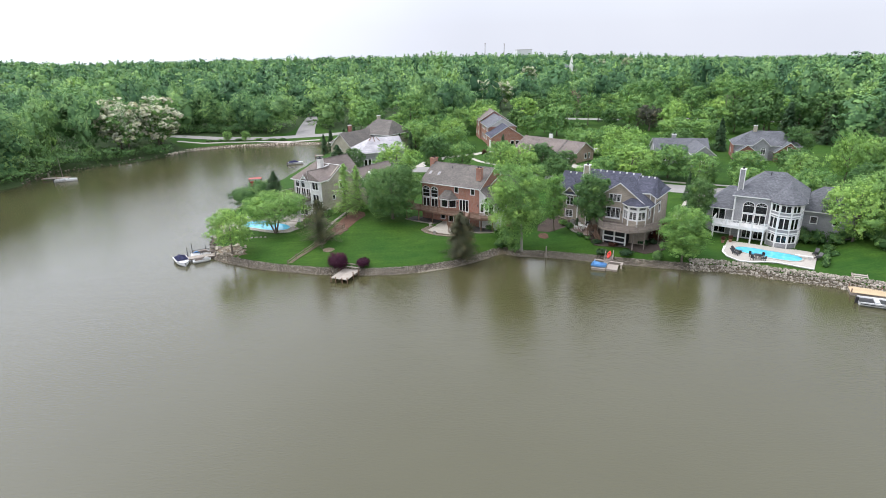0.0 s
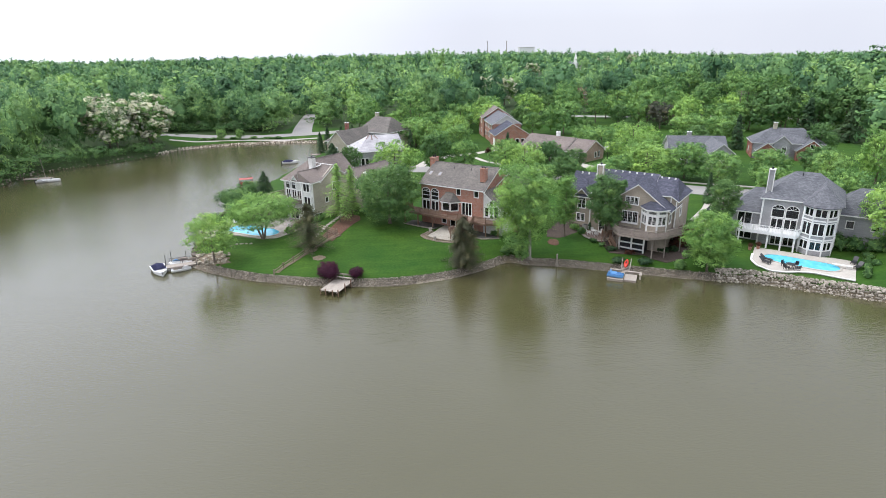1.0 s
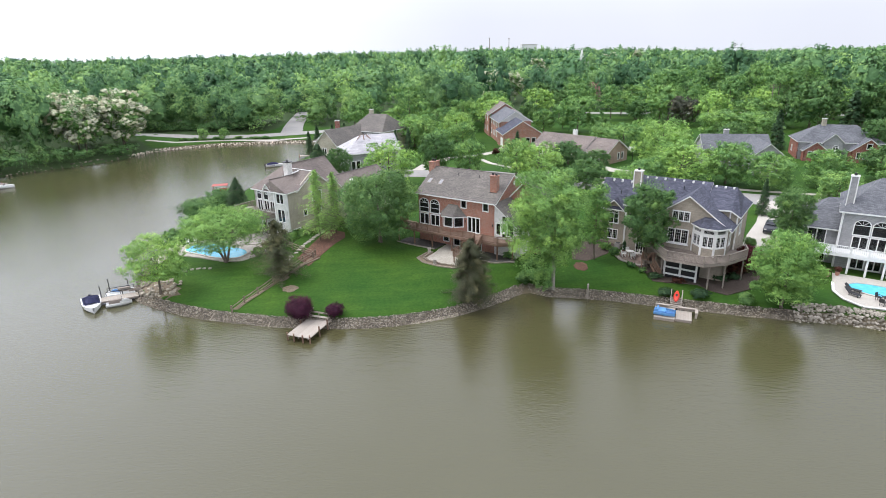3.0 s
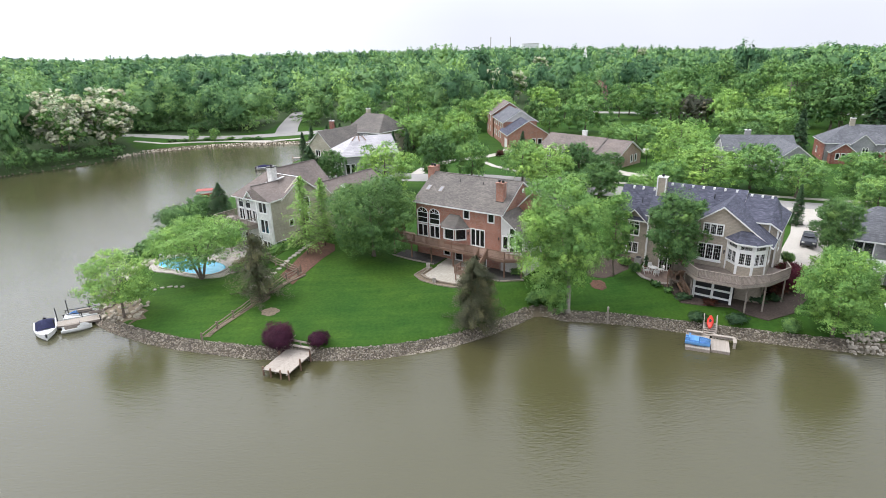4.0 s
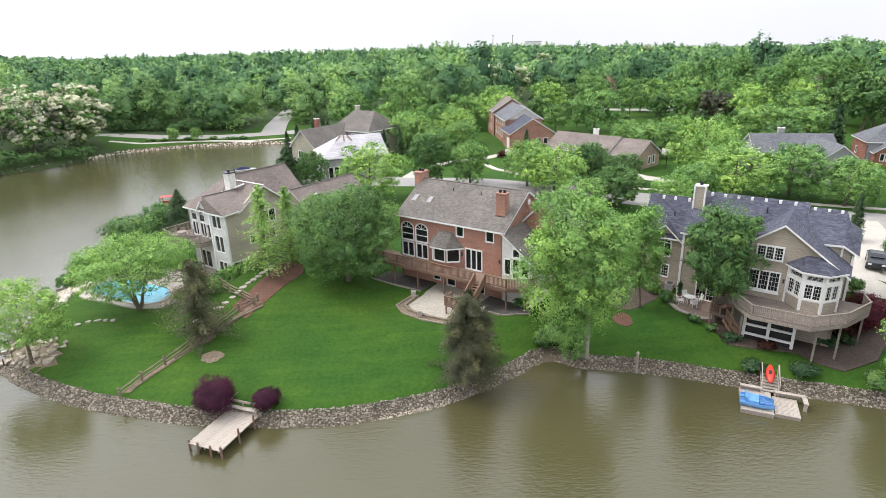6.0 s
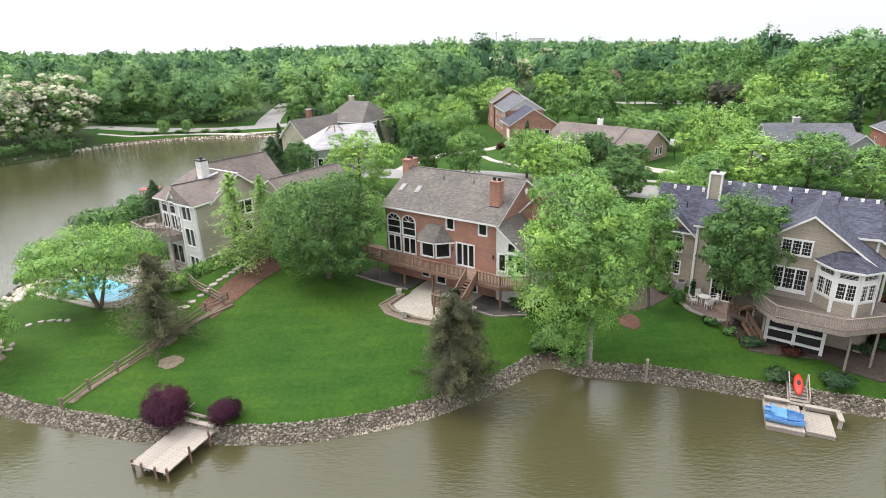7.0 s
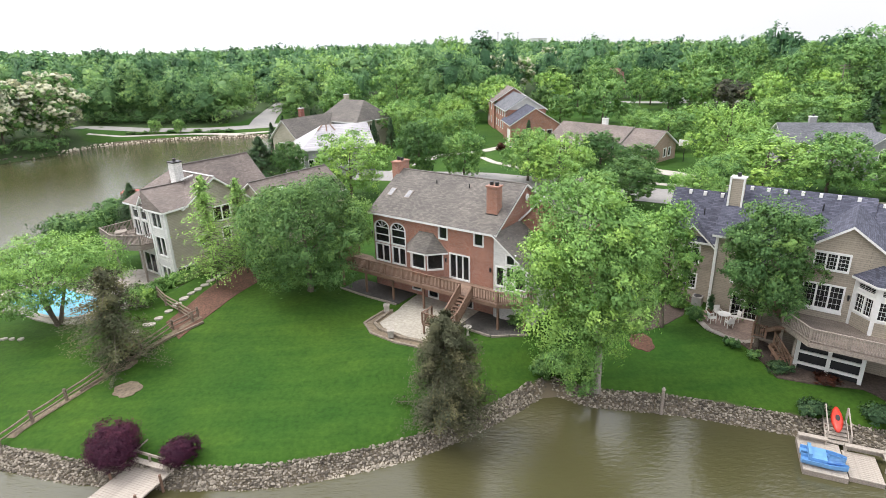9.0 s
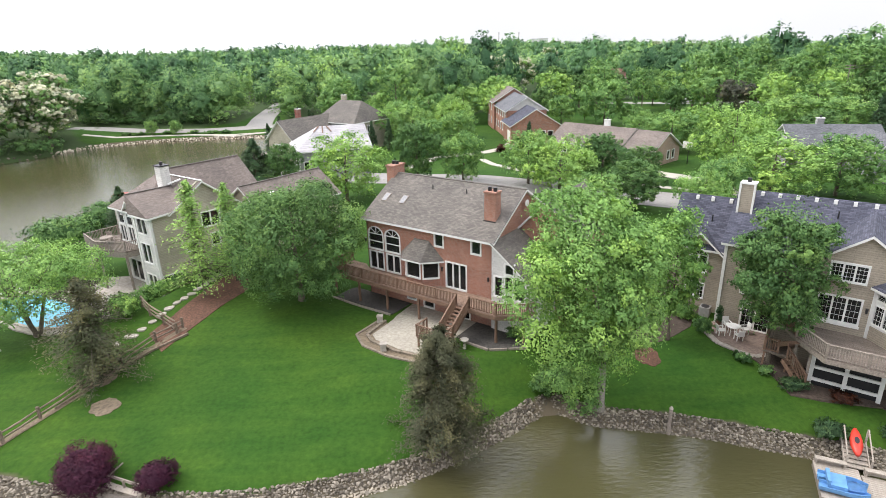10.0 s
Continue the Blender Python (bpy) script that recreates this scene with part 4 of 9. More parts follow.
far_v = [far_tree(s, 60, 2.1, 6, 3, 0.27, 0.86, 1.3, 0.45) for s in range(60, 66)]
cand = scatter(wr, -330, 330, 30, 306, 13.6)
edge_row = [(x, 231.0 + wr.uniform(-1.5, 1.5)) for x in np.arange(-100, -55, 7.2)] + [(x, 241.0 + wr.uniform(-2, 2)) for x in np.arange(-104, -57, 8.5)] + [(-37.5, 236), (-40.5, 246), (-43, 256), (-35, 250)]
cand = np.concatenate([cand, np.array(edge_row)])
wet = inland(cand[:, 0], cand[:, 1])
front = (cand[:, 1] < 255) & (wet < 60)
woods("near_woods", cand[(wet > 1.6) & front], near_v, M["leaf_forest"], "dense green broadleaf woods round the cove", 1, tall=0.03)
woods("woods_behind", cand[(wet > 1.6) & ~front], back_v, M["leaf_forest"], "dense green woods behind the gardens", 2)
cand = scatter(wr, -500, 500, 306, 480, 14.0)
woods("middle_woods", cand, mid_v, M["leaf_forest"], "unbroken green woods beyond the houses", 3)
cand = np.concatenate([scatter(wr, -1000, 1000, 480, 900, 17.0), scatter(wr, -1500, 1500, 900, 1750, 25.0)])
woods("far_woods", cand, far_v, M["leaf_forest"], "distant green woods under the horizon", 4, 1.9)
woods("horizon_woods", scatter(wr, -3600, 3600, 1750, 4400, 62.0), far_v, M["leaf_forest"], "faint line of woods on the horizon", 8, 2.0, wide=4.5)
# low growth where the woods meet the water
low_v = [far_tree(s, 1500, 0.34, 9, 0, 0.24, 0.26) for s in range(90, 94)]
bank = []
WOODED = [p for p in SHORE if p[0] < -82 and p[1] > 110]
rows_in = []
for (ax, ay), (bx, by) in zip(WOODED, WOODED[1:]):
    ln = math.hypot(bx - ax, by - ay)
    for q in range(max(1, int(ln / 8))):
        f = (q + 0.5) / max(1, int(ln / 8))
        for off in (5.5, 14.0):
            for sg in (1, -1):
                x, y = ax + (bx - ax) * f - sg * (by - ay) / ln * off + wr.uniform(-1.5, 1.5), ay + (by - ay) * f + sg * (bx - ax) / ln * off + wr.uniform(-1.5, 1.5)
                if inland(x, y)[0] > off - 3 and not within(OPEN, np.array([x]), np.array([y]))[0] and all(math.hypot(x - b_[0], y - b_[1]) > 5 and math.hypot(x - b_[0] * 0.96, y - b_[1] * 0.96) > 7 for b_ in BLOSSOMS):
                    rows_in.append((x, y))
woods("bank_woods", np.array(rows_in), near_v, M["leaf_forest"], "dense green trees leaning over the wooded bank", 9, tall=0.0)
for (ax, ay), (bx, by) in zip(WOODED, WOODED[1:]):
    for q in range(int(math.hypot(bx - ax, by - ay) / 4.4)):
        f = (q + 0.5) / max(1, int(math.hypot(bx - ax, by - ay) / 4.4))
        nx_, ny_ = -(by - ay), bx - ax
        ln = math.hypot(nx_, ny_)
        for off in (1.7,):
            for sg in (1, -1):
                x, y = ax + (bx - ax) * f + sg * nx_ / ln * off + wr.uniform(-1, 1), ay + (by - ay) * f + sg * ny_ / ln * off + wr.uniform(-1, 1)
                if inland(x, y)[0] > 0.8 and not within(OPEN, np.array([x]), np.array([y]))[0]:
                    bank.append((x, y))
bank += [(x, 231 + 0.05 * (x + 60) + wr.uniform(-2, 2)) for x in np.arange(-98, -60, 6.5)]
woods("bank_growth", np.array(bank), low_v, M["leaf_dark"], "low green growth along the wooded bank", 6)
# trees scattered over the back gardens
HOLES = [(30, 150, 18), (42, 140, 12), (30, 185, 16), (66, 133, 13), (92, 140, 17), (-12, 165, 20), (-8, 185, 16), (52, 205, 15), (64, 200, 12), (75, 190, 8), (110, 125, 14), (90, 108, 16)]
cand = wr.uniform((-24, 188), (150, 258), (340, 2))
cand = cand[within(OPEN, cand[:, 0], cand[:, 1])]
kept = []
for x, y in cand:
    if any(math.hypot(x - a, y - b) < c for a, b, c in HOLES) or abs(y - (244 - 0.34 * (x - 66))) < 6 and x > 60:
        continue
    if any(math.hypot(x - a, y - b) < 9.5 for a, b in kept) or any(math.hypot(x - q[1], y - q[2]) < 6.5 for q in YARD_TREES):
        continue
    kept.append((x, y))
for k, (x, y) in enumerate(kept):
    r = random.Random(k)
    kind_of = r.choice(("round", "wide", "round", "bright", "dark", "dark", "tall", "tall", "feather", "spruce" if x > 90 else "round"))
    plant("spruce_tree" if kind_of == "spruce" else "garden_tree", YK[kind_of], x, y, "dark green spruce in a back garden" if kind_of == "spruce" else "leafy green tree in a back garden", scale=r.uniform(1.1, 1.7), turn=r.uniform(0, 360), group="back garden trees")
# white-flowering trees on the wooded bank
for k, (x, y, sc) in enumerate(BLOSSOMS):
    plant("flowering_tree", YK["blossom"], x, y, "tall green tree covered in creamy white blossom", scale=sc, turn=k * 90, group="white flowering trees", wide=1.2)
# dark conifers at the edge of the woods
for k, (x, y) in enumerate(((118, 168), (124, 172), (131, 170), (126, 160), (137, 178), (119, 182), (142, 168), (112, 176))):
    if k % 3 == 0:
        plant("spruce_tree", YK["spruce"], x, y, "tall dark spruce at the edge of the woods", scale=1.35, turn=k * 40, group="dark spruces by the woods", wide=1.3)
    else:
        plant("garden_tree", YK["dark"], x, y, "tall dark green tree at the edge of the woods", scale=1.8 + 0.1 * (k % 3), turn=k * 40, group="dark trees by the woods")


# ==== houses ====
def roof(parent, verts, faces, shingle, t=0.18, trim=None, name="roof", label=""):
    """A roof of flat planes with thickness and painted fascia edges."""
    bm = bmesh.new()
    hi = [bm.verts.new(v) for v in verts]
    lo = [bm.verts.new((v[0], v[1], v[2] - t)) for v in verts]
    edges = {}
    for f in faces:
        bm.faces.new([hi[i] for i in f]).material_index = 0
        bm.faces.new([lo[i] for i in f[::-1]]).material_index = 1
        for a, b in zip(f, f[1:] + f[:1]):
            edges[tuple(sorted((a, b)))] = edges.get(tuple(sorted((a, b))), []) + [(a, b)]
    for e in edges.values():
        if len(e) == 1:
            a, b = e[0]
            bm.faces.new((hi[b], hi[a], lo[a], lo[b])).material_index = 1
    return part(name, bm, [shingle, trim or M["white"]], parent, label)


def gable_roof(parent, x0, x1, y0, y1, eave, ridge, shingle, axis="x", over=0.4, t=0.18, at=None, ends=None, **kw):
    """Two planes with the ridge along x or y; at: where the ridge lies across; ends: overhang at the two ridge ends."""
    e0, e1 = ends if ends else (over, over)
    if axis == "x":
        m = (y0 + y1) / 2 if at is None else at
        k0, k1 = (ridge - eave) / (m - y0), (ridge - eave) / (y1 - m)
        v = [(x0 - e0, y0 - over, eave - k0 * over), (x1 + e1, y0 - over, eave - k0 * over), (x1 + e1, m, ridge), (x0 - e0, m, ridge),
             (x1 + e1, y1 + over, eave - k1 * over), (x0 - e0, y1 + over, eave - k1 * over)]
        f = [[0, 1, 2, 3], [3, 2, 4, 5]]
    else:
        m = (x0 + x1) / 2 if at is None else at
        k0, k1 = (ridge - eave) / (m - x0), (ridge - eave) / (x1 - m)
        v = [(x0 - over, y0 - e0, eave - k0 * over), (m, y0 - e0, ridge), (m, y1 + e1, ridge), (x0 - over, y1 + e1, eave - k0 * over),
             (x1 + over, y0 - e0, eave - k1 * over), (x1 + over, y1 + e1, eave - k1 * over)]
        f = [[0, 1, 2, 3], [1, 4, 5, 2]]
    return roof(parent, v, f, shingle, t, **kw)


def hip_roof(parent, x0, x1, y0, y1, eave, ridge, shingle, run=None, over=0.4, t=0.18, axis="x", **kw):
    if axis == "x":
        m, r = (y0 + y1) / 2, run or (y1 - y0) / 2
        v = [(x0 - over, y0 - over, eave), (x1 + over, y0 - over, eave), (x1 + over, y1 + over, eave), (x0 - over, y1 + over, eave), (x0 + r, m, ridge), (x1 - r, m, ridge)]
        f = [[0, 1, 5, 4], [1, 2, 5], [2, 3, 4, 5], [3, 0, 4]]
    else:
        m, r = (x0 + x1) / 2, run or (x1 - x0) / 2
        v = [(x0 - over, y0 - over, eave), (x1 + over, y0 - over, eave), (x1 + over, y1 + over, eave), (x0 - over, y1 + over, eave), (m, y0 + r, ridge), (m, y1 - r, ridge)]
        f = [[0, 1, 4], [1, 2, 5, 4], [2, 3, 5], [3, 0, 4, 5]]
    return roof(parent, v, f, shingle, t, **kw)


def along(p0, p1):
    """From wall coordinates (metres along, inward, up) to the house's own; outside lies to the right of p0 -> p1."""
    d = Vector((p1[0] - p0[0], p1[1] - p0[1], 0)).normalized()
    n = Vector((-d.y, d.x, 0))
    return Matrix(((d.x, n.x, 0, p0[0]), (d.y, n.y, 0, p0[1]), (0, 0, 1, 0), (0, 0, 0, 1)))


def facade(parent, p0, p1, z0, z1, mat, wins=(), t=0.22, trim=None):
    """A wall with its openings cut through, and the windows in them: (u0, u1, v0, v1, cols, rows, kind)."""
    m, L = along(p0, p1), math.hypot(p1[0] - p0[0], p1[1] - p0[1])
    us = sorted({0, L, *[w[0] for w in wins], *[w[1] for w in wins]})
    vs = sorted({z0, z1, *[w[2] for w in wins], *[w[3] for w in wins]})
    nu, nv = len(us) - 1, len(vs) - 1
    full = {(i, j) for i in range(nu) for j in range(nv)
            if not any(w[0] <= (us[i] + us[i + 1]) / 2 <= w[1] and w[2] <= (vs[j] + vs[j + 1]) / 2 <= w[3] for w in wins)}
    bm = bmesh.new()
    made = {}

    def corner(i, j, k):
        if (i, j, k) not in made:
            made[i, j, k] = bm.verts.new(m @ Vector((us[i], t * k, vs[j])))
        return made[i, j, k]
    for i, j in full:
        for k in (0, 1):
            bm.faces.new([corner(*p, k) for p in ((i, j), (i + 1, j), (i + 1, j + 1), (i, j + 1))])
        for di, dj, p, q in ((-1, 0, (i, j), (i, j + 1)), (1, 0, (i + 1, j), (i + 1, j + 1)), (0, -1, (i, j), (i + 1, j)), (0, 1, (i, j + 1), (i + 1, j + 1))):
            if (i + di, j + dj) not in full:
                bm.faces.new((corner(*p, 0), corner(*q, 0), corner(*q, 1), corner(*p, 1)))
    w_ob = part("wall", bm, mat, parent)
    for w in wins:
        window(parent, m, *w, wall_mat=mat, trim=trim)
    return w_ob


def window(parent, m, u0, u1, v0, v1, cols=1, rows=1, kind="plain", wall_mat=None, trim=None):
    """Casing, with its mullions, muntins and panes as pieces of their own."""
    trim = trim or M["white"]
    bm = bmesh.new()
    tw = 0.1
    arch = kind == "arch"
    r = (u1 - u0) / 2
    top = v1 - r * 0.8 if arch else v1
    add_box(bm, u0 - tw, u0 + 0.02, -0.05, 0.12, v0 - tw, top + (0 if arch else tw), m=m)
    add_box(bm, u1 - 0.02, u1 + tw, -0.05, 0.12, v0 - tw, top + (0 if arch else tw), m=m)
    add_box(bm, u0 + 0.02, u1 - 0.02, -0.07, 0.12, v0 - tw, v0 + 0.03, m=m)
    c0, n = (u0 + u1) / 2, 10
    if arch:
        ang = [math.pi * k / n for k in range(n + 1)]
        rings = [[bm.verts.new(m @ Vector((c0 + math.cos(s) * rr, d, top + math.sin(s) * rr * 0.8))) for d, rr in ((-0.05, r - 0.02), (-0.05, r + tw), (0.12, r + tw), (0.12, r - 0.02))] for s in ang]
        for a, b in zip(rings, rings[1:]):
            for q in range(4):
                bm.faces.new((a[q], a[(q + 1) % 4], b[(q + 1) % 4], b[q]))
        bm.faces.new(rings[0])
        bm.faces.new(rings[-1][::-1])
    else:
        add_box(bm, u0 + 0.02, u1 - 0.02, -0.05, 0.12, v1 - 0.03, v1 + tw, m=m)
    ob = part("window", bm, trim, parent, "white-framed arched window" if arch else "")
    cw = (u1 - u0) / cols
    for k in range(1, cols):
        part("mullion", box(u0 + k * cw - 0.06, u0 + k * cw + 0.06, -0.02, 0.1, v0 + 0.03, top - 0.03, m=m), trim, ob)
    if kind == "grid":
        for k in range(cols):
            for g in (1, 2):
                c = u0 + k * cw + g * cw / 3
                part("muntin", box(c - 0.007, c + 0.007, 0.03, 0.06, v0 + 0.03, top - 0.03, m=m), trim, ob)
        for g in range(1, 4):
            c = v0 + g * (v1 - v0) / 4
            part("muntin", box(u0 + 0.02, u1 - 0.02, 0.032, 0.058, c - 0.007, c + 0.007, m=m), trim, ob)
    for k in range(1, rows):
        c = v0 + k * (top - v0) / rows
        part("mullion", box(u0 + 0.02, u1 - 0.02, 0.0, 0.09, c - 0.035, c + 0.035, m=m), trim, ob)
    if arch:
        part("mullion", box(u0 + 0.02, u1 - 0.02, 0.01, 0.09, top - 0.04, top + 0.03, m=m), trim, ob)
        for a in (math.pi / 4, math.pi / 2, 3 * math.pi / 4):
            part("muntin", bar(m @ Vector((c0, 0.045, top)), m @ Vector((c0 + math.cos(a) * r, 0.045, top + math.sin(a) * r * 0.8)), 0.04), trim, ob)
        for sgn in (-1, 1):
            sp = bmesh.new()
            aa = [math.pi / 2 * k / 6 for k in range(7)]
            edge = [(c0 + sgn * math.cos(s) * r, top + math.sin(s) * r * 0.8) for s in aa] + [(c0 + sgn * r, v1 + 0.001)]
            lo = [sp.verts.new(m @ Vector((u, 0.0, v))) for u, v in edge]
            hi = [sp.verts.new(m @ Vector((u, 0.2, v))) for u, v in edge]
            sp.faces.new(lo)
            sp.faces.new(hi[::-1])
            for q in range(len(lo)):
                sp.faces.new((lo[q], lo[(q + 1) % len(lo)], hi[(q + 1) % len(lo)], hi[q]))
            part("arch_surround", sp, wall_mat or M["white"], parent)
    for k in range(cols):
        part("pane", box(u0 + k * cw + 0.02, u0 + (k + 1) * cw - 0.02, 0.065, 0.085, v0 + 0.02, v1 - 0.01, m=m), M["glass"], ob).visible_shadow = False
    return ob


def gable_end(parent, p0, p1, z0, peak, mat, at=None, t=0.22, z1=None):
    """The wall's pointed top; z0 at p0, z1 at p1."""
    m, L = along(p0, p1), math.hypot(p1[0] - p0[0], p1[1] - p0[1])
    a = L / 2 if at is None else at
    z1 = z0 if z1 is None else z1
    zb = min(z0, z1)
    bm = bmesh.new()
    out = [(0, zb), (L, zb), (L, z1), (a, peak), (0, z0)]
    out = [p for i, p in enumerate(out) if p not in out[:i]]
    lo = [bm.verts.new(m @ Vector((u, 0, v))) for u, v in out]
    hi = [bm.verts.new(m @ Vector((u, t, v))) for u, v in out]
    n = len(lo)
    bm.faces.new(lo)
    bm.faces.new(hi[::-1])
    for i in range(n):
        bm.faces.new((lo[i], hi[i], hi[(i + 1) % n], lo[(i + 1) % n]))
    return part("gable", bm, mat, parent)


def chimney(parent, x0, x1, y0, y1, z0, z1, mat, cap, label, flues=1):
    c = part("chimney", box(x0, x1, y0, y1, z0, z1), mat, parent, label)
    bm = box(x0 - 0.07, x1 + 0.07, y0 - 0.07, y1 + 0.07, z1, z1 + 0.12)
    part("cap", bm, cap, c)
    for k in range(flues):
        cx = x0 + (x1 - x0) * (k + 0.5) / flues
        part("flue", tube([(cx, (y0 + y1) / 2, z1 + 0.12), (cx, (y0 + y1) / 2, z1 + 0.42)], [0.16, 0.16], 8), M["black"] if cap is not M["white"] else M["black"], c)
    return c


def railing(parent, pts, z, mat, height=0.95, gap=0.14, post_gap=1.9, label=""):
    """Posts, two rails and thin balusters along a line."""
    r = part("railing", bar((pts[0][0], pts[0][1], z + height), (pts[0][0], pts[0][1], z + height + 0.01), 0.1), mat, parent, label)
    bal = mesh_of("baluster", box(-0.022, 0.022, -0.022, 0.022, 0, height - 0.14), mat)
    post = mesh_of("post", box(-0.055, 0.055, -0.055, 0.055, 0, height + 0.06), mat)

    def stand(name, me, p):
        o = new(name, me)
        o.parent = r
        o.location = p
    for i, (a, b) in enumerate(zip(pts, pts[1:])):
        a3, b3 = Vector((a[0], a[1], z)), Vector((b[0], b[1], z if len(b) < 3 else b[2]))
        if len(a) > 2:
            a3.z = a[2]
        L = (b3 - a3).length
        part("top_rail", bar(a3 + Vector((0, 0, height)), b3 + Vector((0, 0, height)), 0.12, 0.05), mat, r)
        part("bottom_rail", bar(a3 + Vector((0, 0, 0.1)), b3 + Vector((0, 0, 0.1)), 0.05, 0.06), mat, r)
        n = max(1, int(L / gap))
        for k in range(n):
            stand("baluster", bal, a3.lerp(b3, (k + 0.5) / n) + Vector((0, 0, 0.1)))
        n = max(1, round(L / post_gap))
        for k in range(n + (i == len(pts) - 2)):
            stand("post", post, a3.lerp(b3, k / n))
    return r


def steps(parent, a, b, z0, z1, mat, wide=1.0):
    """Open timber steps from a down to b, between two stringers."""
    a, b = Vector((*a, 0)), Vector((*b, 0))
    side = Vector((a.y - b.y, b.x - a.x, 0)).normalized() * wide / 2
    up = Vector((0, 0, 1))
    st = part("stairs", bar(a + side + up * (z0 - 0.15), b + side + up * (z1 - 0.1), 0.06, 0.26), mat, parent, "open dark timber stairs")
    part("stringer", bar(a - side + up * (z0 - 0.15), b - side + up * (z1 - 0.1), 0.06, 0.26), mat, st)
    n = max(2, round((z0 - z1) / 0.18))
    for k in range(n):
        c = a.lerp(b, (k + 0.5) / n) + up * (z0 + (z1 - z0) * (k + 0.5) / n)
        part("tread", bar(c - side, c + side, 0.28, 0.05), mat, st)
    return st


def stairs(parent, x0, x1, y0, z0, y1, z1, mat):
    """Open timber steps down along y, with two stringers."""
    s = part("stairs", bar(((x0), y0, z0 - 0.15), (x0, y1, z1 - 0.1), 0.06, 0.26), mat, parent, "open timber stairs")
    part("stringer", bar((x1, y0, z0 - 0.15), (x1, y1, z1 - 0.1), 0.06, 0.26), mat, s)
    n = max(2, round((z0 - z1) / 0.18))
    for k in range(n):
        f = (k + 0.5) / n
        y, z = y0 + (y1 - y0) * f, z0 + (z1 - z0) * f
        part("tread", box(x0, x1, y - 0.14, y + 0.14, z - 0.02, z + 0.03), mat, s)
    return s


def house_at(name, x, y, z, turn, label, size=1.0):
    return thing(name, pose(x, y, z, 0, 0, turn) @ Matrix.Scale(size, 4), label, "house")


def posts(parent, pts, z0, z1, w, mat, name="post"):
    for x, y in pts:
        part(name, box(x - w / 2, x + w / 2, y - w / 2, y + w / 2, z0, z1), mat, parent)


# ---- brick house in the middle ----
def brick_house():
    h = house_at("brick_house", 1.15, 97.9, 2.4, -36.5, "two-storey red brick house with brown shingle roof and rear deck")
    bk, sh = M["brick"], M["shingle_brown"]
    facade(h, (0, 0), (13, 0), -0.8, 7.35, bk, [
        (0.25, 1.8, 2.62, 4.2, 2, 1, "plain"), (0.22, 1.84, 4.48, 6.5, 1, 2, "arch"), (2.2, 3.68, 2.62, 4.2, 2, 1, "plain"), (2.16, 3.72, 4.48, 6.5, 1, 2, "arch"),
        (7.5, 8.3, 5.95, 7.05, 1, 1, "plain"), (11.05, 11.85, 5.95, 7.1, 1, 1, "plain"), (8.6, 10.5, 2.6, 4.75, 3, 1, "plain"),
        (4.4, 5.3, 0.55, 1.5, 1, 1, "plain"), (6.2, 7.2, 0.2, 1.75, 1, 1, "plain"), (9.2, 10.8, 0.1, 2.0, 2, 1, "plain")])
    facade(h, (13, 0), (13, 9.6), -0.8, 7.35, bk, [(2.0, 2.9, 5.6, 6.9, 1, 1, "plain")])
    facade(h, (13, 9.6), (0, 9.6), -0.8, 7.35, bk, [(2, 3, 5.2, 6.6, 1, 1, "plain"), (6, 7, 5.2, 6.6, 1, 1, "plain"), (9.6, 10.6, 5.2, 6.6, 1, 1, "plain")])
    facade(h, (0, 9.6), (0, 0), -0.8, 7.35, bk, [(3, 4, 5.2, 6.6, 1, 1, "plain")])
    gable_end(h, (13, 0), (13, 9.6), 7.35, 10.15, bk)
    gable_end(h, (0, 9.6), (0, 0), 7.35, 10.15, bk)
    gable_roof(h, 0, 13, 0, 9.6, 7.5, 10.35, sh, ends=(0.3, 0.3))
    part("ridge_cap", box(-0.3, 13.3, 4.68, 4.92, 10.28, 10.36), M["shingle_brown"], h)
    part("frieze", box(-0.05, 13.05, -0.06, 0.0, 7.08, 7.3), M["white"], h)
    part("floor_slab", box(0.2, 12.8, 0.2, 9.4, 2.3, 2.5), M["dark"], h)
    vent = bmesh.new()
    add_prism(vent, ring(0, 0, 0.3, 0.3, 8), 0, 0.06)
    bmesh.ops.transform(vent, matrix=pose(13.28, 4.8, 9.2, 0, 90, 0), verts=vent.verts)
    part("gable_vent", vent, M["white"], h)
    for x in (0.75, 2.75):
        k = (10.3 - 7.42) / 4.8
        m = Matrix.Translation((x, 1.55, 7.42 + k * 1.55 + 0.02)) @ Matrix.Rotation(math.atan(k), 4, "X")
        fr = part("skylight", box(-0.3, 0.3, 0.1, 1.1, -0.03, 0.1, m=m), M["wood_grey"], h, "grey-framed roof skylight")
        part("pane", box(-0.24, 0.24, 0.16, 1.04, 0.085, 0.115, m=m), M["siding_grey"], fr)
    c = chimney(h, 11.35, 12.35, 1.4, 2.2, 7.6, 10.55, bk, bk, "red brick chimney", 2)
    part("flashing", box(11.28, 12.42, 1.32, 1.42, 8.05, 8.35), M["black"], c)
    chimney(h, -0.85, -0.02, 4.1, 5.7, -0.5, 10.95, bk, bk, "red brick chimney", 2)
    for x in (4.8, 8.3):
        part("vent_pipe", tube([(x, 3.6, 9.4), (x, 3.6, 10.0)], [0.05, 0.05], 6), M["black"], h)
    # bay window
    plan = [(4.3, 0), (5.1, -1.0), (6.75, -1.0), (7.95, 0)]
    for a, b in zip(plan, plan[1:]):
        L = math.hypot(b[0] - a[0], b[1] - a[1])
        facade(h, a, b, 2.4, 4.8, bk, [(0.16, L - 0.16, 3.2, 4.55, 1, 1, "plain")], t=0.14)
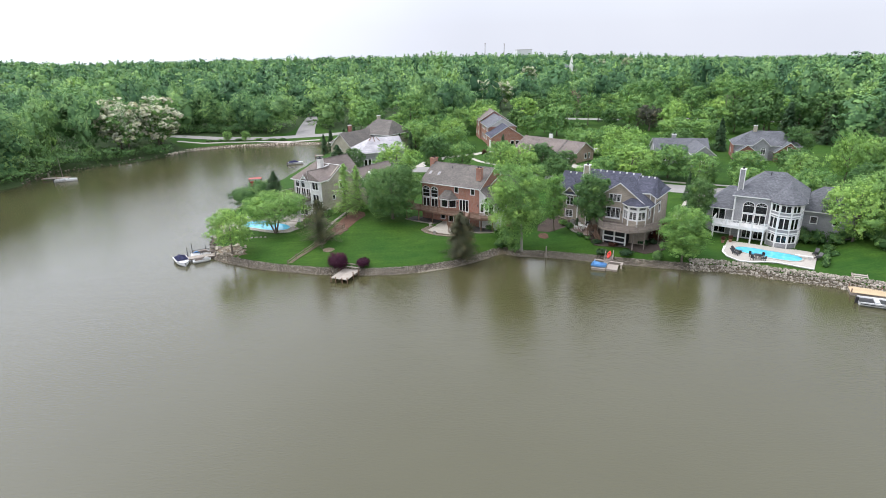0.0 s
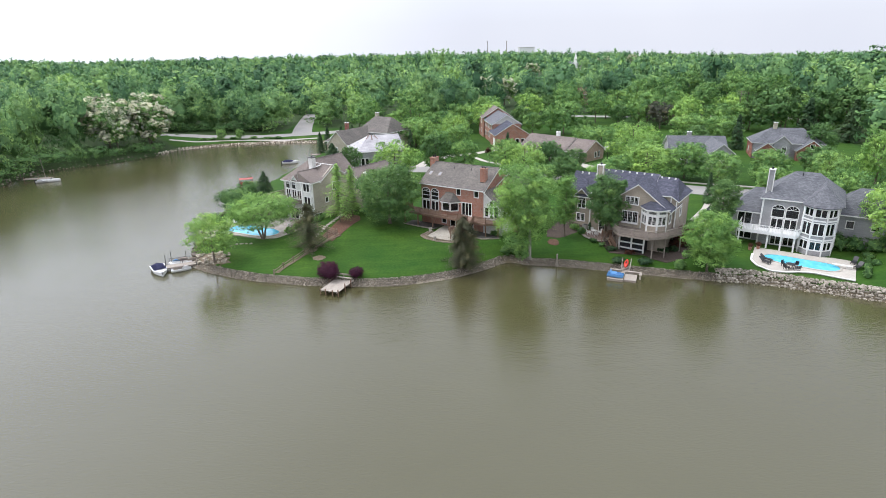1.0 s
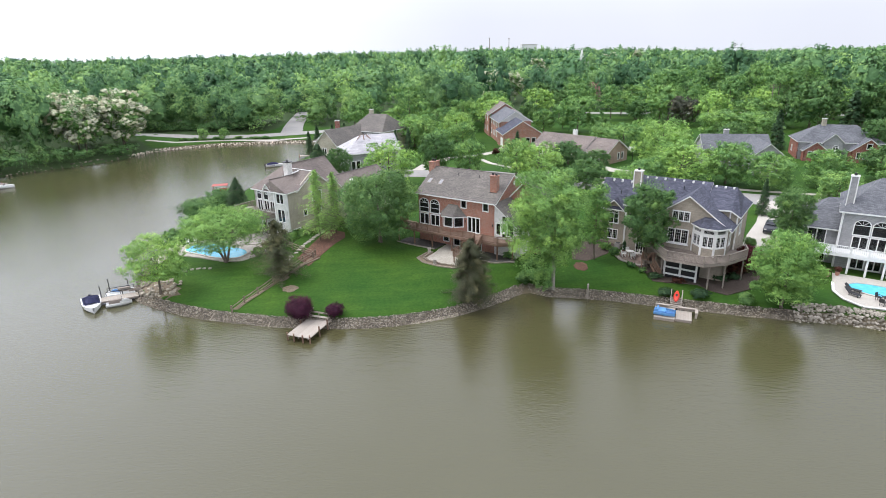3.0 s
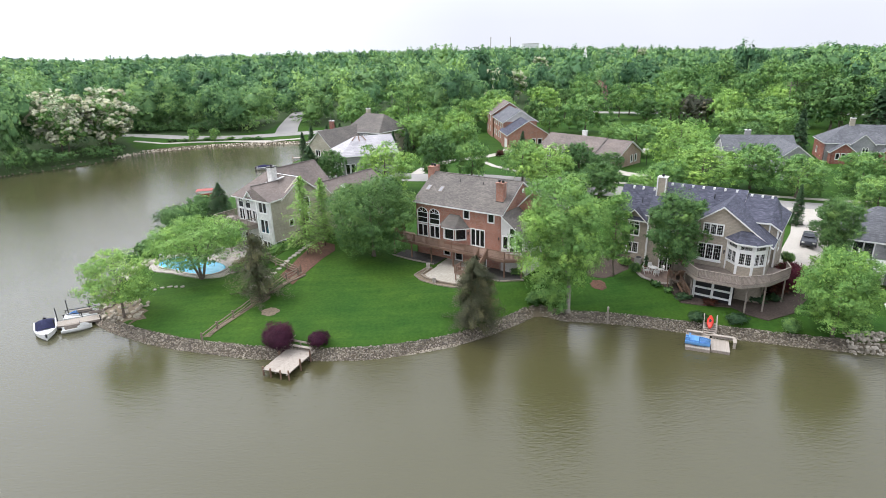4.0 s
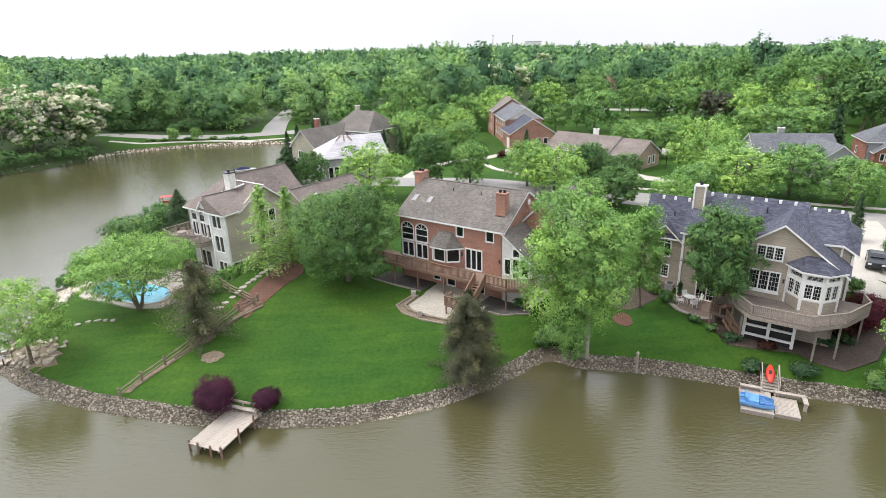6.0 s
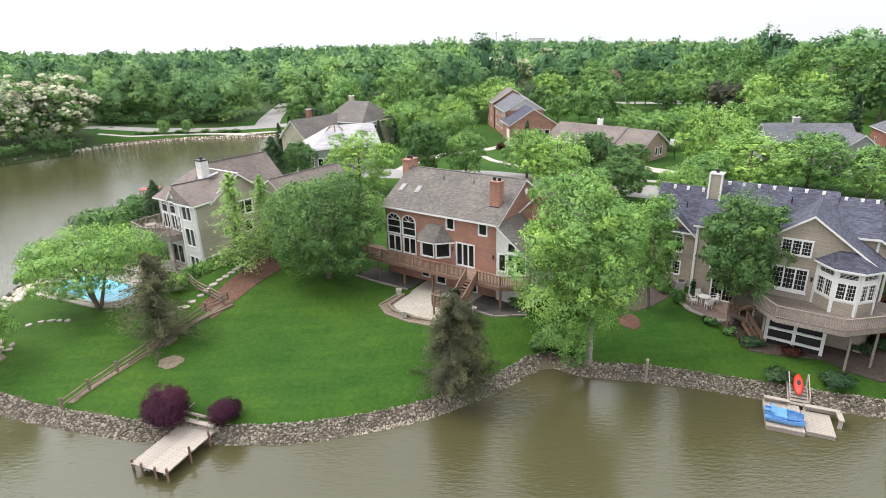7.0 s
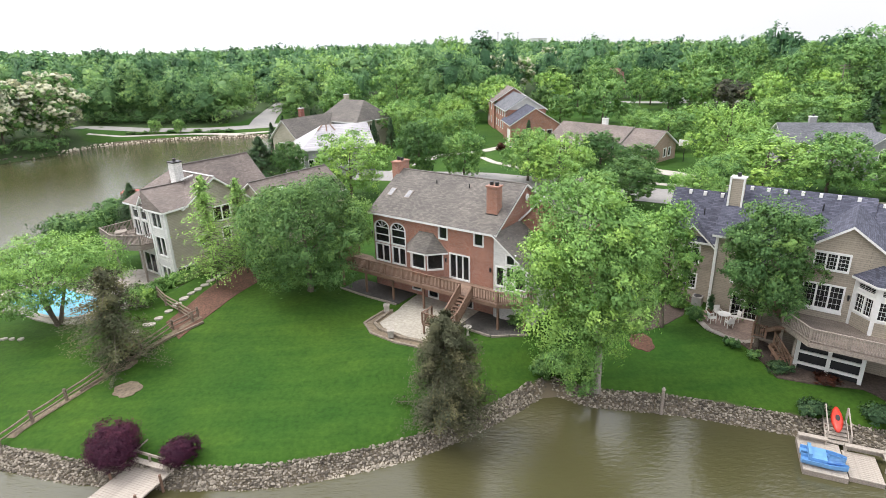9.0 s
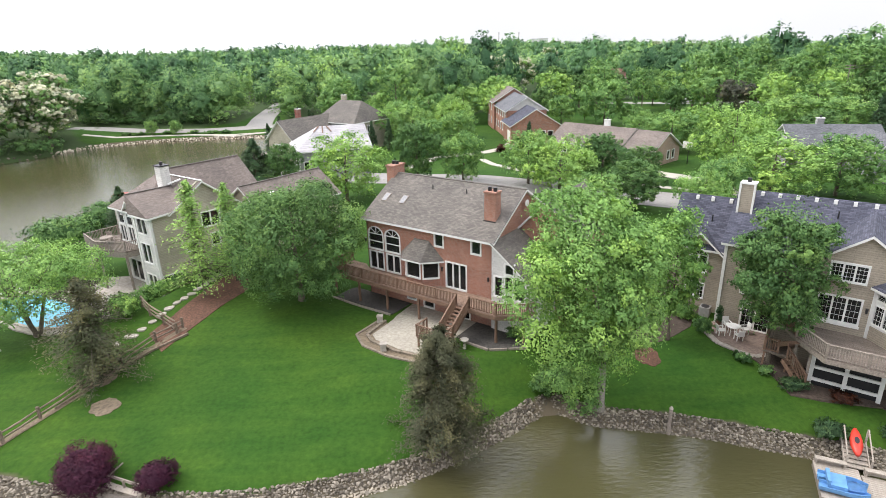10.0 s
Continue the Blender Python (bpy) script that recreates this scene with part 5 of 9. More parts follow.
    roof(h, [(3.9, -0.02, 4.75), (4.95, -1.35, 4.75), (6.95, -1.35, 4.75), (8.4, -0.02, 4.75), (5.4, -0.02, 6.25), (6.9, -0.02, 6.25)],
         [[0, 1, 4], [1, 2, 5, 4], [2, 3, 5]], sh, 0.14, name="bay_roof")
    # white sunroom wing
    m = along((13.0, -0.25), (16.4, -0.25))
    bm = bmesh.new()
    hole = [(0.3, 0.95, 3.0, 4.6), (1.2, 1.85, 3.5, 4.75), (1.2, 1.9, 4.95, 5.75), (2.0, 2.9, 3.0, 4.75), (1.2, 1.85, 2.7, 3.3)]
    us = sorted({0, 3.4, *[w[0] for w in hole], *[w[1] for w in hole]})
    vs = sorted({0, 7.2, *[w[2] for w in hole], *[w[3] for w in hole]})
    for a, b in zip(us, us[1:]):
        for c0, d0 in zip(vs, vs[1:]):
            cap = min(7.2 - 0.78 * a, 7.2 - 0.78 * b)
            if c0 >= cap or any(w[0] <= (a + b) / 2 <= w[1] and w[2] <= (c0 + d0) / 2 <= w[3] for w in hole):
                continue
            add_box(bm, a, b, 0, 0.2, c0, min(d0, cap), m=m)
        vv = [bm.verts.new(m @ Vector(q)) for q in ((a, 0, 7.2 - .78 * b), (b, 0, 7.2 - .78 * b), (a, 0, 7.2 - .78 * a), (a, .2, 7.2 - .78 * b), (b, .2, 7.2 - .78 * b), (a, .2, 7.2 - .78 * a))]
        for f in ((0, 1, 2), (5, 4, 3), (0, 3, 4, 1), (1, 4, 5, 2), (2, 5, 3, 0)):
            bm.faces.new([vv[i] for i in f])
    part("wall", bm, M["white_siding"], h, "white panelled sunroom wall")
    for w in hole:
        window(h, m, *w, 1, 1, "plain")
    facade(h, (16.4, -0.25), (16.4, 5.2), 0, 4.5, M["white_siding"], [(0.6, 1.7, 3.0, 4.2, 1, 1, "plain"), (2.2, 3.3, 3.0, 4.2, 1, 1, "plain")])
    roof(h, [(13.02, -0.55, 7.3), (16.75, -0.55, 4.4), (16.75, 5.4, 4.4), (13.02, 5.4, 7.3)], [[0, 1, 2, 3]], sh, 0.16, name="sunroom_roof")
    # rear wing
    facade(h, (17.8, 4.2), (17.8, 10.5), -0.8, 7.3, bk, [])
    facade(h, (13, 4.2), (17.8, 4.2), -0.8, 7.3, bk, [])
    gable_end(h, (13, 4.2), (17.8, 4.2), 7.3, 9.75, bk)
    gable_roof(h, 13, 17.8, 4.2, 11, 7.35, 9.9, sh, "y", 0.35)
    # deck
    dk, wd = M["deck_wood"], M["wood_brown"]
    d = part("deck", prism([(-2.6, 0.6), (-2.6, -2.4), (11.1, -2.4), (12.3, -2.4), (14.6, -2.4), (16.6, -1.2), (16.9, -0.26), (13.0, -0.26), (13, -0.01), (-0.01, -0.01), (-0.9, 0.6)], 2.34, 2.46), dk, h, "reddish-brown timber deck")
    part("fascia", bar((-2.6, -2.44, 2.26), (14.6, -2.44, 2.26), 0.05, 0.3), wd, d)
    part("fascia", bar((14.6, -2.43, 2.26), (16.6, -1.22, 2.26), 0.05, 0.3), wd, d)
    posts(d, [(-2.3, -2.1), (0.6, -2.1), (3.8, -2.1), (7.2, -2.1), (10.6, -2.1), (14.5, -2.1), (16.3, -1.1)], -0.5, 2.34, 0.16, wd)
    railing(h, [(-2.6, 0.6), (-2.6, -2.35), (5.2, -2.35), (11.1, -2.35)], 2.46, wd, label="brown stained timber railing")
    railing(h, [(12.3, -2.35), (14.6, -2.35), (16.6, -1.15), (16.9, -0.5)], 2.46, wd, label="brown stained timber railing")
    stairs(h, 11.2, 12.2, -2.4, 2.46, -4.6, 1.0, wd)
    part("landing", prism([(9.9, -5.9), (12.3, -5.9), (12.3, -4.6), (9.9, -4.6)], 0.9, 1.0), dk, h)
    posts(h, [(10.0, -5.8), (12.2, -5.8), (10.0, -4.7)], -0.4, 0.9, 0.12, wd)
    railing(h, [(9.9, -4.6), (9.9, -5.85), (12.3, -5.85), (12.3, -4.6)], 1.0, wd)
    railing(h, [(11.15, -2.4, 2.46), (11.15, -4.6, 1.0)], 2.46, wd)
    railing(h, [(12.28, -2.4, 2.46), (12.28, -4.6, 1.0)], 2.46, wd)
    for x, z in ((-0.1, 5.0), (12.6, 3.9), (8.2, 3.9)):
        part("wall_lamp", tube([(x, -0.1, z), (x, -0.1, z + 0.35)], [0.06, 0.09], 6), M["black"], h)
    return h


brick_house()


# ---- tan house with the slate-blue roof ----
def tan_house():
    h = house_at("tan_house", 29.66, 90.55, 2.0, -38, "tan lap-sided house with blue-grey shingle roof and curved deck")
    s, sh, wh = M["siding_tan"], M["shingle_slate"], M["white"]
    facade(h, (0, 0), (4, 0), -0.5, 7.2, s, [(1.8, 3.7, 0.15, 2.25, 2, 1, "grid"), (1.5, 3.2, 3.1, 4.4, 2, 1, "grid"), (1.5, 3.2, 5.6, 6.7, 2, 1, "grid")])
    facade(h, (13.85, 0), (13.85, 8), -0.5, 7.2, s, [(2.5, 3.6, 4.2, 5.6, 1, 1, "plain")])
    facade(h, (13.85, 8), (0, 8), -0.5, 7.2, s, [(3, 4.2, 4.2, 5.6, 2, 1, "plain"), (9, 10.2, 4.2, 5.6, 2, 1, "plain")])
    facade(h, (0, 8), (0, 0), -0.5, 7.2, s, [])
    gable_end(h, (0, 8), (0, 0), 7.2, 10.15, s)
    gable_roof(h, 0, 9.6, 0, 8, 7.25, 10.3, sh, ends=(0.3, 0.25))
    # the end of the main roof, its side slope running down past the front eave
    roof(h, [(9.87, -0.35, 7.75), (13.05, -0.35, 7.95), (12.75, 4, 9.95), (9.87, 4, 9.95), (14.25, -0.35, 7.2), (14.25, 8.35, 7.2), (13.05, 8.35, 7.95), (9.87, 8.35, 7.75)],
         [[0, 1, 2, 3], [1, 4, 5, 6, 2], [3, 2, 6, 7]], sh)
    facade(h, (9.9, 0), (13.0, 0), 6.0, 7.72, s, [])
    facade(h, (13.0, 0), (13.85, 0), -0.5, 7.15, s, [])
    gable_end(h, (13.0, 0), (13.85, 0), 7.72, 7.73, s, at=0.02, z1=7.16)
    part("corner_board", box(12.9, 13.06, -0.05, 0.0, 6.2, 7.7), wh, h)
    part("corner_board", box(13.74, 13.92, -0.06, 0.0, -0.5, 7.1), wh, h)
    part("corner_board", box(-0.06, 0.16, -0.06, 0.0, -0.5, 7.1), wh, h)
    part("floor_slab", box(0.3, 13.6, 0.3, 7.8, 2.7, 2.9), M["dark"], h)
    # front gable block
    facade(h, (4, -3), (13.5, -3), -0.5, 6.4, s, [(2.6, 4.95, 3.65, 5.4, 3, 1, "grid")])
    part("sill_board", box(6.45, 9.1, -3.09, -3.0, 3.4, 3.56), wh, h)
    facade(h, (4, 0), (4, -3), -0.5, 6.4, s, [])
    facade(h, (13.5, -3), (13.5, 0), -0.5, 6.4, s, [(0.9, 2.0, 4.0, 5.4, 1, 1, "plain")])
    gable_end(h, (4, -3), (13.5, -3), 6.4, 9.72, s)
    window(h, along((4, -3), (13.5, -3)) @ Matrix.Translation((0, -0.1, 0)), 2.95, 4.9, 6.6, 7.75, 3, 1, "grid")
    # dark sheet in place of an unlit room behind the gable panes
    part("unlit_room_backing", box(6.95, 8.9, -3.01, -2.9, 6.55, 7.8), M["dark"], h)
    gable_roof(h, 4, 13.5, -3, 3.4, 6.45, 9.9, sh, "y", 0.45, ends=(0.35, 0.0))
    # bay: white frames over tan panels
    plan = [(9.55, -3), (10.8, -4.25), (12.35, -4.25), (13.4, -3)]
    for a, b in zip(plan, plan[1:]):
        L = math.hypot(b[0] - a[0], b[1] - a[1])
        mm = along(a, b)
        facade(h, a, b, 2.7, 6.45, wh, [(0.2, L - 0.2, 4.05, 5.35, 2, 1, "grid"), (0.2, L - 0.2, 5.7, 6.15, 1, 1, "grid")], t=0.12)
        part("panel", box(0.14, L - 0.14, -0.03, 0.0, 2.9, 3.85, m=mm), s, h)
        part("corner_board", box(-0.1, 0.11, -0.07, 0.0, 2.7, 6.45, m=mm), wh, h)
    part("corner_board", box(-0.1, 0.09, -0.07, 0.0, 2.7, 6.45, m=along((13.4, -3), (13.9, -2))), wh, h)
    roof(h, [(9.2, -3.05, 6.47), (10.62, -4.62, 6.47), (12.55, -4.62, 6.47), (13.8, -3.05, 6.47), (10.7, -3.05, 7.45), (12.0, -3.05, 7.45)],
         [[0, 1, 4], [1, 2, 5, 4], [2, 3, 5]], sh, 0.16, name="bay_roof")
    # left wing, set back
    facade(h, (-4.4, 1.6), (0, 1.6), -0.5, 5.6, s, [(1.6, 2.9, 3.5, 5.45, 2, 2, "arch"), (1.5, 2.9, 1.2, 2.5, 2, 1, "grid")])
    facade(h, (-4.4, 8), (-4.4, 1.6), -0.5, 5.6, s, [])
    gable_end(h, (-3.6, 1.55), (-0.6, 1.55), 5.55, 6.9, s)
    roof(h, [(-4.8, 1.2, 5.6), (0.05, 1.2, 5.6), (0.05, 4.6, 9.3), (-4.8, 4.6, 9.3), (0.05, 8.4, 5.6), (-4.8, 8.4, 5.6)], [[0, 1, 2, 3], [3, 2, 4, 5]], sh)
    gable_end(h, (-4.4, 8), (-4.4, 1.6), 5.5, 9.1, s, at=3.4)
    gable_roof(h, -3.7, -0.5, 1.2, 3.6, 5.6, 7.05, sh, "y", 0.3, ends=(0.2, 0.0))
    # chimney, vents along the ridge
    chimney(h, 0.05, 1.05, 2.1, 2.95, 8.2, 11.1, M["siding_tan"], M["white"], "tan sided chimney with white corners")
    for x in (0.05, 1.05):
        part("corner_board", box(x - 0.07, x + 0.07, 2.03, 2.12, 8.2, 11.1), M["white"], h)
    k = (10.3 - 7.25) / 4
    vent = mesh_of("roof_vent", box(-0.12, 0.12, -0.12, 0.12, -0.15, 0.2), M["white"])
    for x in (1.45, 2.65, 3.85, 5.05, 6.25, 7.45, 8.7):
        o = new("roof_vent", vent)
        o.parent, o.location = h, (x, 3.7, 7.25 + k * 3.7)
    for x in (10.3, 11.4, 12.4):
        o = new("roof_vent", vent)
        o.parent, o.location = h, (x, 3.7, 9.78)
    for x in (-3.4, -2.2, -0.8):
        o = new("roof_vent", vent)
        o.parent, o.location = h, (x, 4.3, 9.05)
    for x, y, z in ((-1.8, 3.0, 7.6), (6.6, 2.6, 9.25), (9.0, 1.4, 8.4)):
        part("vent_pipe", tube([(x, y, z - 0.1), (x, y, z + 0.5)], [0.06, 0.05], 6), M["black"], h)
    # deck with a many-sided front
    dk, wd, wg = M["deck_grey"], M["wood_brown"], M["wood_grey"]
    rim = [(4.7, -3.01), (5.9, -5.3), (7.7, -7.4), (12.0, -7.3), (14.3, -5.0), (15.7, -1.6), (15.2, -0.1)]
    d = part("deck", prism(rim + [(13.55, -0.1), (13.55, -3.01)], 2.78, 2.9), dk, h, "weathered timber deck with angled corners")
    for a, b in zip(rim, rim[1:]):
        part("fascia", bar((*a, 2.68), (*b, 2.68), 0.05, 0.32), wg, d)
    posts(d, [(6.0, -5.1), (6.9, -5.6), (12.5, -6.1), (14.0, -4.8), (15.4, -1.6)], -1.2, 2.78, 0.16, wg)
    railing(h, rim[1:], 2.9, wg, label="weathered timber deck railing")
    railing(h, [(4.75, -3.15), (5.85, -5.25)], 2.9, wd, label="dark brown stair railing")
    # stairs down beside the deck: a flight to a landing, then a short one to the ground
    steps(h, (6.0, -5.75), (4.9, -3.5), 2.72, 1.15, wd)
    part("landing", prism([(4.1, -4.9), (5.7, -4.9), (5.7, -3.1), (4.1, -3.1)], 1.05, 1.15), dk, h)
    posts(h, [(4.2, -3.2), (4.2, -4.8), (5.6, -4.8)], -0.6, 1.05, 0.12, wd)
    railing(h, [(4.15, -3.2), (4.15, -4.85), (5.0, -4.85)], 1.15, wd, label="dark brown stair railing")
    steps(h, (5.6, -4.75), (6.9, -5.5), 1.0, -0.3, wd)
    railing(h, [(5.6, -5.25, 1.05), (6.9, -6.0, -0.25)], 1.05, wd, label="dark brown stair railing")
    # screened porch below
    fr = bmesh.new()
    for x in (7.1, 9.0, 10.9):
        add_box(fr, x - 0.12, x + 0.12, -5.12, -4.95, -0.6, 2.78)
    for z in (0.05, 0.95, 2.55):
        add_box(fr, 7.2, 10.8, -5.1, -4.97, z - 0.1, z + 0.1)
    p = part("porch_frame", fr, M["white"], h, "white-framed screened porch")
    part("screen", box(7.15, 10.85, -4.94, -4.92, -0.5, 2.7), M["screen"], p)
    part("screen", box(10.86, 10.9, -4.94, -3.05, -0.5, 2.7), M["screen"], p)
    part("screen", box(7.1, 7.14, -4.94, -3.05, -0.5, 2.7), M["screen"], p)
    for x, y in ((5.9, -3.08), (9.3, -3.08)):
        part("wall_lamp", tube([(x, y, 4.6), (x, y, 4.95)], [0.06, 0.09], 6), M["black"], h)
    return h


tan_house()


# ---- grey house with the pool ----
def grey_house():
    h = house_at("grey_house", 55.96, 84.78, 1.15, -36, "large grey sided house with white trim, balcony and turret", 1.0575)
    s, sh = M["siding_grey"], M["shingle_grey"]
    facade(h, (0, 0), (5.5, 0), -0.3, 7.1, s, [(1.4, 3.0, 4.35, 6.2, 1, 1, "arch"), (3.25, 4.85, 4.35, 6.2, 1, 1, "arch"), (1.5, 3.0, 2.5, 4.1, 2, 1, "plain"), (3.25, 4.8, 2.5, 4.1, 2, 1, "plain"),
                                                   (1.8, 3.1, 0.1, 2.05, 2, 1, "plain"), (3.5, 4.8, 0.1, 2.05, 2, 1, "plain")])
    part("corner_board", box(-0.08, 0.16, -0.07, 0.0, -0.3, 7.0), M["white"], h)
    plan = [(5.5, 0), (5.5, -1.5), (6.75, -2.7), (8.45, -2.7), (9.6, -1.4), (9.9, 1.4)]
    for i, (a, b) in enumerate(zip(plan, plan[1:])):
        L = math.hypot(b[0] - a[0], b[1] - a[1])
        wins = [(0.18, L - 0.18, v0, v1, 2, 1, "plain") for v0, v1 in ((0.8, 2.0), (3.0, 4.75), (5.7, 6.8))] if i else []
        facade(h, a, b, -0.3, 7.1, s, wins, t=0.14)
        part("corner_board", box(-0.1, 0.1, -0.08, 0.0, -0.3, 7.1, m=along(a, b)), M["white"], h)
        for z in (2.35, 5.15):
            part("band", box(0.1, L - 0.1, -0.05, 0.0, z - 0.1, z + 0.1, m=along(a, b)), M["white"], h)
    facade(h, (9.9, 1.4), (9.9, 10), -0.3, 7.1, s, [])
    facade(h, (9.9, 10), (0, 10), -0.3, 7.1, s, [])
    facade(h, (0, 10), (0, 0), -0.3, 7.1, s, [(3, 4, 4.5, 5.8, 1, 1, "plain")])
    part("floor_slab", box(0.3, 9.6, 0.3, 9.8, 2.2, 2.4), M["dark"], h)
    hip_roof(h, 0, 9.9, 0, 10, 7.15, 10.6, sh, run=3.4)
    roof(h, [(5.1, 0.2, 7.15), (5.2, -1.75, 7.15), (6.6, -3.15, 7.15), (8.6, -3.15, 7.15), (10.0, -1.6, 7.15), (10.3, 0.2, 7.15), (7.6, 0.2, 9.75), (7.5, 4.4, 9.75), (10.25, 3.6, 7.2)],
         [[1, 2, 6], [2, 3, 6], [3, 4, 6], [0, 1, 6, 7], [4, 5, 8, 7, 6]], sh, 0.14, name="turret_roof", trim=sh)
    # lower wing beside the balcony
    facade(h, (-4.2, 1.2), (0, 1.2), -0.3, 4.5, s, [(1.0, 1.9, 2.45, 4.3, 1, 1, "plain"), (2.0, 2.9, 2.45, 4.3, 1, 1, "plain"), (1.2, 3.2, 0.1, 2.0, 2, 1, "plain")])
    facade(h, (-4.2, 9), (-4.2, 1.2), -0.3, 4.5, s, [])
    facade(h, (0, 9), (-4.2, 9), -0.3, 4.5, s, [])
    roof(h, [(-4.7, 0.7, 4.5), (-0.02, 0.7, 4.5), (-0.02, 5, 7.6), (-1.6, 5, 7.6), (-4.7, 9.4, 4.5), (-0.02, 9.4, 4.5)], [[0, 1, 2, 3], [0, 3, 4], [3, 2, 5, 4]], sh)
    # wing behind the turret
    facade(h, (9.9, 4.0), (17, 4.0), -0.3, 4.9, s, [(1.1, 2.0, 2.9, 4.0, 1, 1, "plain"), (4.2, 5.1, 2.9, 4.0, 1, 1, "plain")])
    facade(h, (17, 4.0), (17, 11), -0.3, 4.9, s, [])
    facade(h, (17, 11), (9.9, 11), -0.3, 4.9, s, [])
    hip_roof(h, 8.5, 17, 4.0, 11, 4.95, 8.4, sh)
    chimney(h, 0.1, 0.85, 0.9, 1.7, 7.0, 11.2, s, M["white"], "grey sided chimney with white corners")
    for x in (0.1, 0.85):
        part("corner_board", box(x - 0.06, x + 0.06, 0.83, 0.92, 7.0, 11.2), M["white"], h)
    for x in (4.4,):
        part("vent_pipe", tube([(x, 4.2, 9.6), (x, 4.2, 10.6)], [0.07, 0.07], 6), M["black"], h)
    w = M["white"]
    rim = [(-2.6, 1.15), (-2.6, -2.2), (1.5, -2.3), (3.3, -2.6), (5.1, -2.5), (5.45, -1.7)]
    d = part("balcony", prism(rim + [(5.45, -0.02), (0, -0.02), (0, 1.15)], 2.2, 2.42), w, h, "white painted balcony")
    posts(d, [(-2.4, -2.0), (1.5, -2.1), (3.3, -2.4), (5.0, -2.3)], -0.1, 2.2, 0.22, w)
    railing(h, rim, 2.42, w, gap=0.2, label="white painted balcony railing")
    for a, b in zip(rim, rim[1:]):
        part("fascia", bar((*a, 2.25), (*b, 2.25), 0.06, 0.4), w, d)
    return h


grey_house()


# ---- cream house on the point ----
def cream_house():
    h = house_at("cream_house", -18.45, 99.15, 3.0, -37, "tall cream sided house with taupe shingle roof and corner tower")
    s, sh = M["siding_cream"], M["shingle_tan"]
    facade(h, (-2.9, 0), (0, 0), -1.2, 6.85, M["white_siding"], [(0.5, 2.1, 5.0, 6.45, 2, 1, "plain"), (0.5, 2.1, 2.15, 4.05, 2, 1, "plain"), (0.6, 2.1, -0.5, 0.95, 2, 1, "plain")])
    facade(h, (-4.1, 1.1), (-2.9, 0), -1.2, 6.85, M["white_siding"], [(0.25, 1.35, 5.0, 6.45, 2, 1, "plain"), (0.25, 1.35, 2.15, 4.05, 2, 1, "plain"), (0.3, 1.3, -0.5, 0.95, 1, 1, "plain")], t=0.14)
    for a, b in (((-2.9, 0), (0, 0)), ((-4.1, 1.1), (-2.9, 0)), ((0, 0), (0, 9.5))):
        part("corner_board", box(-0.1, 0.12, -0.07, 0.0, -1.2, 6.85, m=along(a, b)), M["white"], h)
        if a[0] < -1:
            L = math.hypot(b[0] - a[0], b[1] - a[1])
            for z in (1.5, 4.4):
                part("band", box(0.1, L - 0.1, -0.04, 0.0, z - 0.3, z + 0.3, m=along(a, b)), M["white_siding"], h)
    facade(h, (0, 0), (0, 9.5), -1.2, 6.0, s, [(0.3, 2.0, -0.5, 0.95, 2, 1, "plain"), (5.0, 6.9, 4.55, 6.0, 2, 1, "plain"), (5.7, 6.6, 2.5, 3.7, 1, 1, "plain"), (3.0, 3.7, 2.6, 3.5, 1, 1, "plain")])
    facade(h, (0, 0), (0, 2.2), 6.0, 6.85, s, [])
    gable_end(h, (0, 2.0), (0, 9.5), 6.85, 9.15, s, at=3.2, z1=6.0)
    facade(h, (-9.0, 1.1), (-4.1, 1.1), -1.2, 6.4, M["white_siding"], [(0.6, 1.7, 2.95, 4.6, 2, 1, "plain"), (0.6, 1.7, 4.8, 6.1, 1, 1, "arch"), (2.2, 3.3, 2.95, 4.6, 2, 1, "plain"), (2.2, 3.3, 4.8, 6.1, 1, 1, "arch"),
                                                          (3.6, 4.6, 2.95, 4.6, 2, 1, "plain"), (1.2, 3.4, -1.0, 1.1, 2, 1, "plain")])
    facade(h, (-9.0, 12), (-9.0, 1.1), -1.2, 6.4, s, [(3, 4.2, 3.2, 4.6, 2, 1, "plain")])
    facade(h, (0, 9.5), (0, 12), -1.2, 6.0, s, [])
    facade(h, (0, 12), (-9, 12), -1.2, 6.0, s, [])
    part("floor_slab", box(-8.8, -0.2, 1.3, 11.8, 2.6, 2.8), M["dark"], h)
    # roofs
    roof(h, [(0.35, -0.35, 6.8), (0.35, 2.3, 6.95), (-3.3, 5.6, 8.5), (-3.55, -0.1, 8.5), (-4.45, 0.75, 6.95), (-3.05, -0.4, 6.8), (-5.4, 1.6, 7.0), (-5.4, 5.6, 8.4)],
         [[0, 1, 2, 3], [5, 0, 3], [4, 3, 6], [6, 3, 2, 7]], sh, name="tower_roof")
    part("ridge_cap", bar((-3.52, -0.1, 8.52), (-3.3, 4.4, 8.52), 0.2, 0.06), M["shingle_brown"], h)
    gable_end(h, (-4.15, 1.0), (-2.95, -0.08), 6.82, 8.35, M["white_siding"], at=0.6, t=0.12)
    roof(h, [(0.4, 1.7, 6.7), (0.4, 5.4, 9.15), (-6.2, 5.4, 9.15), (-6.2, 1.7, 6.7), (0.4, 9.9, 5.8), (-6.2, 9.9, 5.8)], [[0, 1, 2, 3], [1, 4, 5, 2]], sh)
    part("ridge_cap", bar((0.42, 5.4, 9.19), (-6.0, 5.4, 9.19), 0.2, 0.06), M["white"], h)
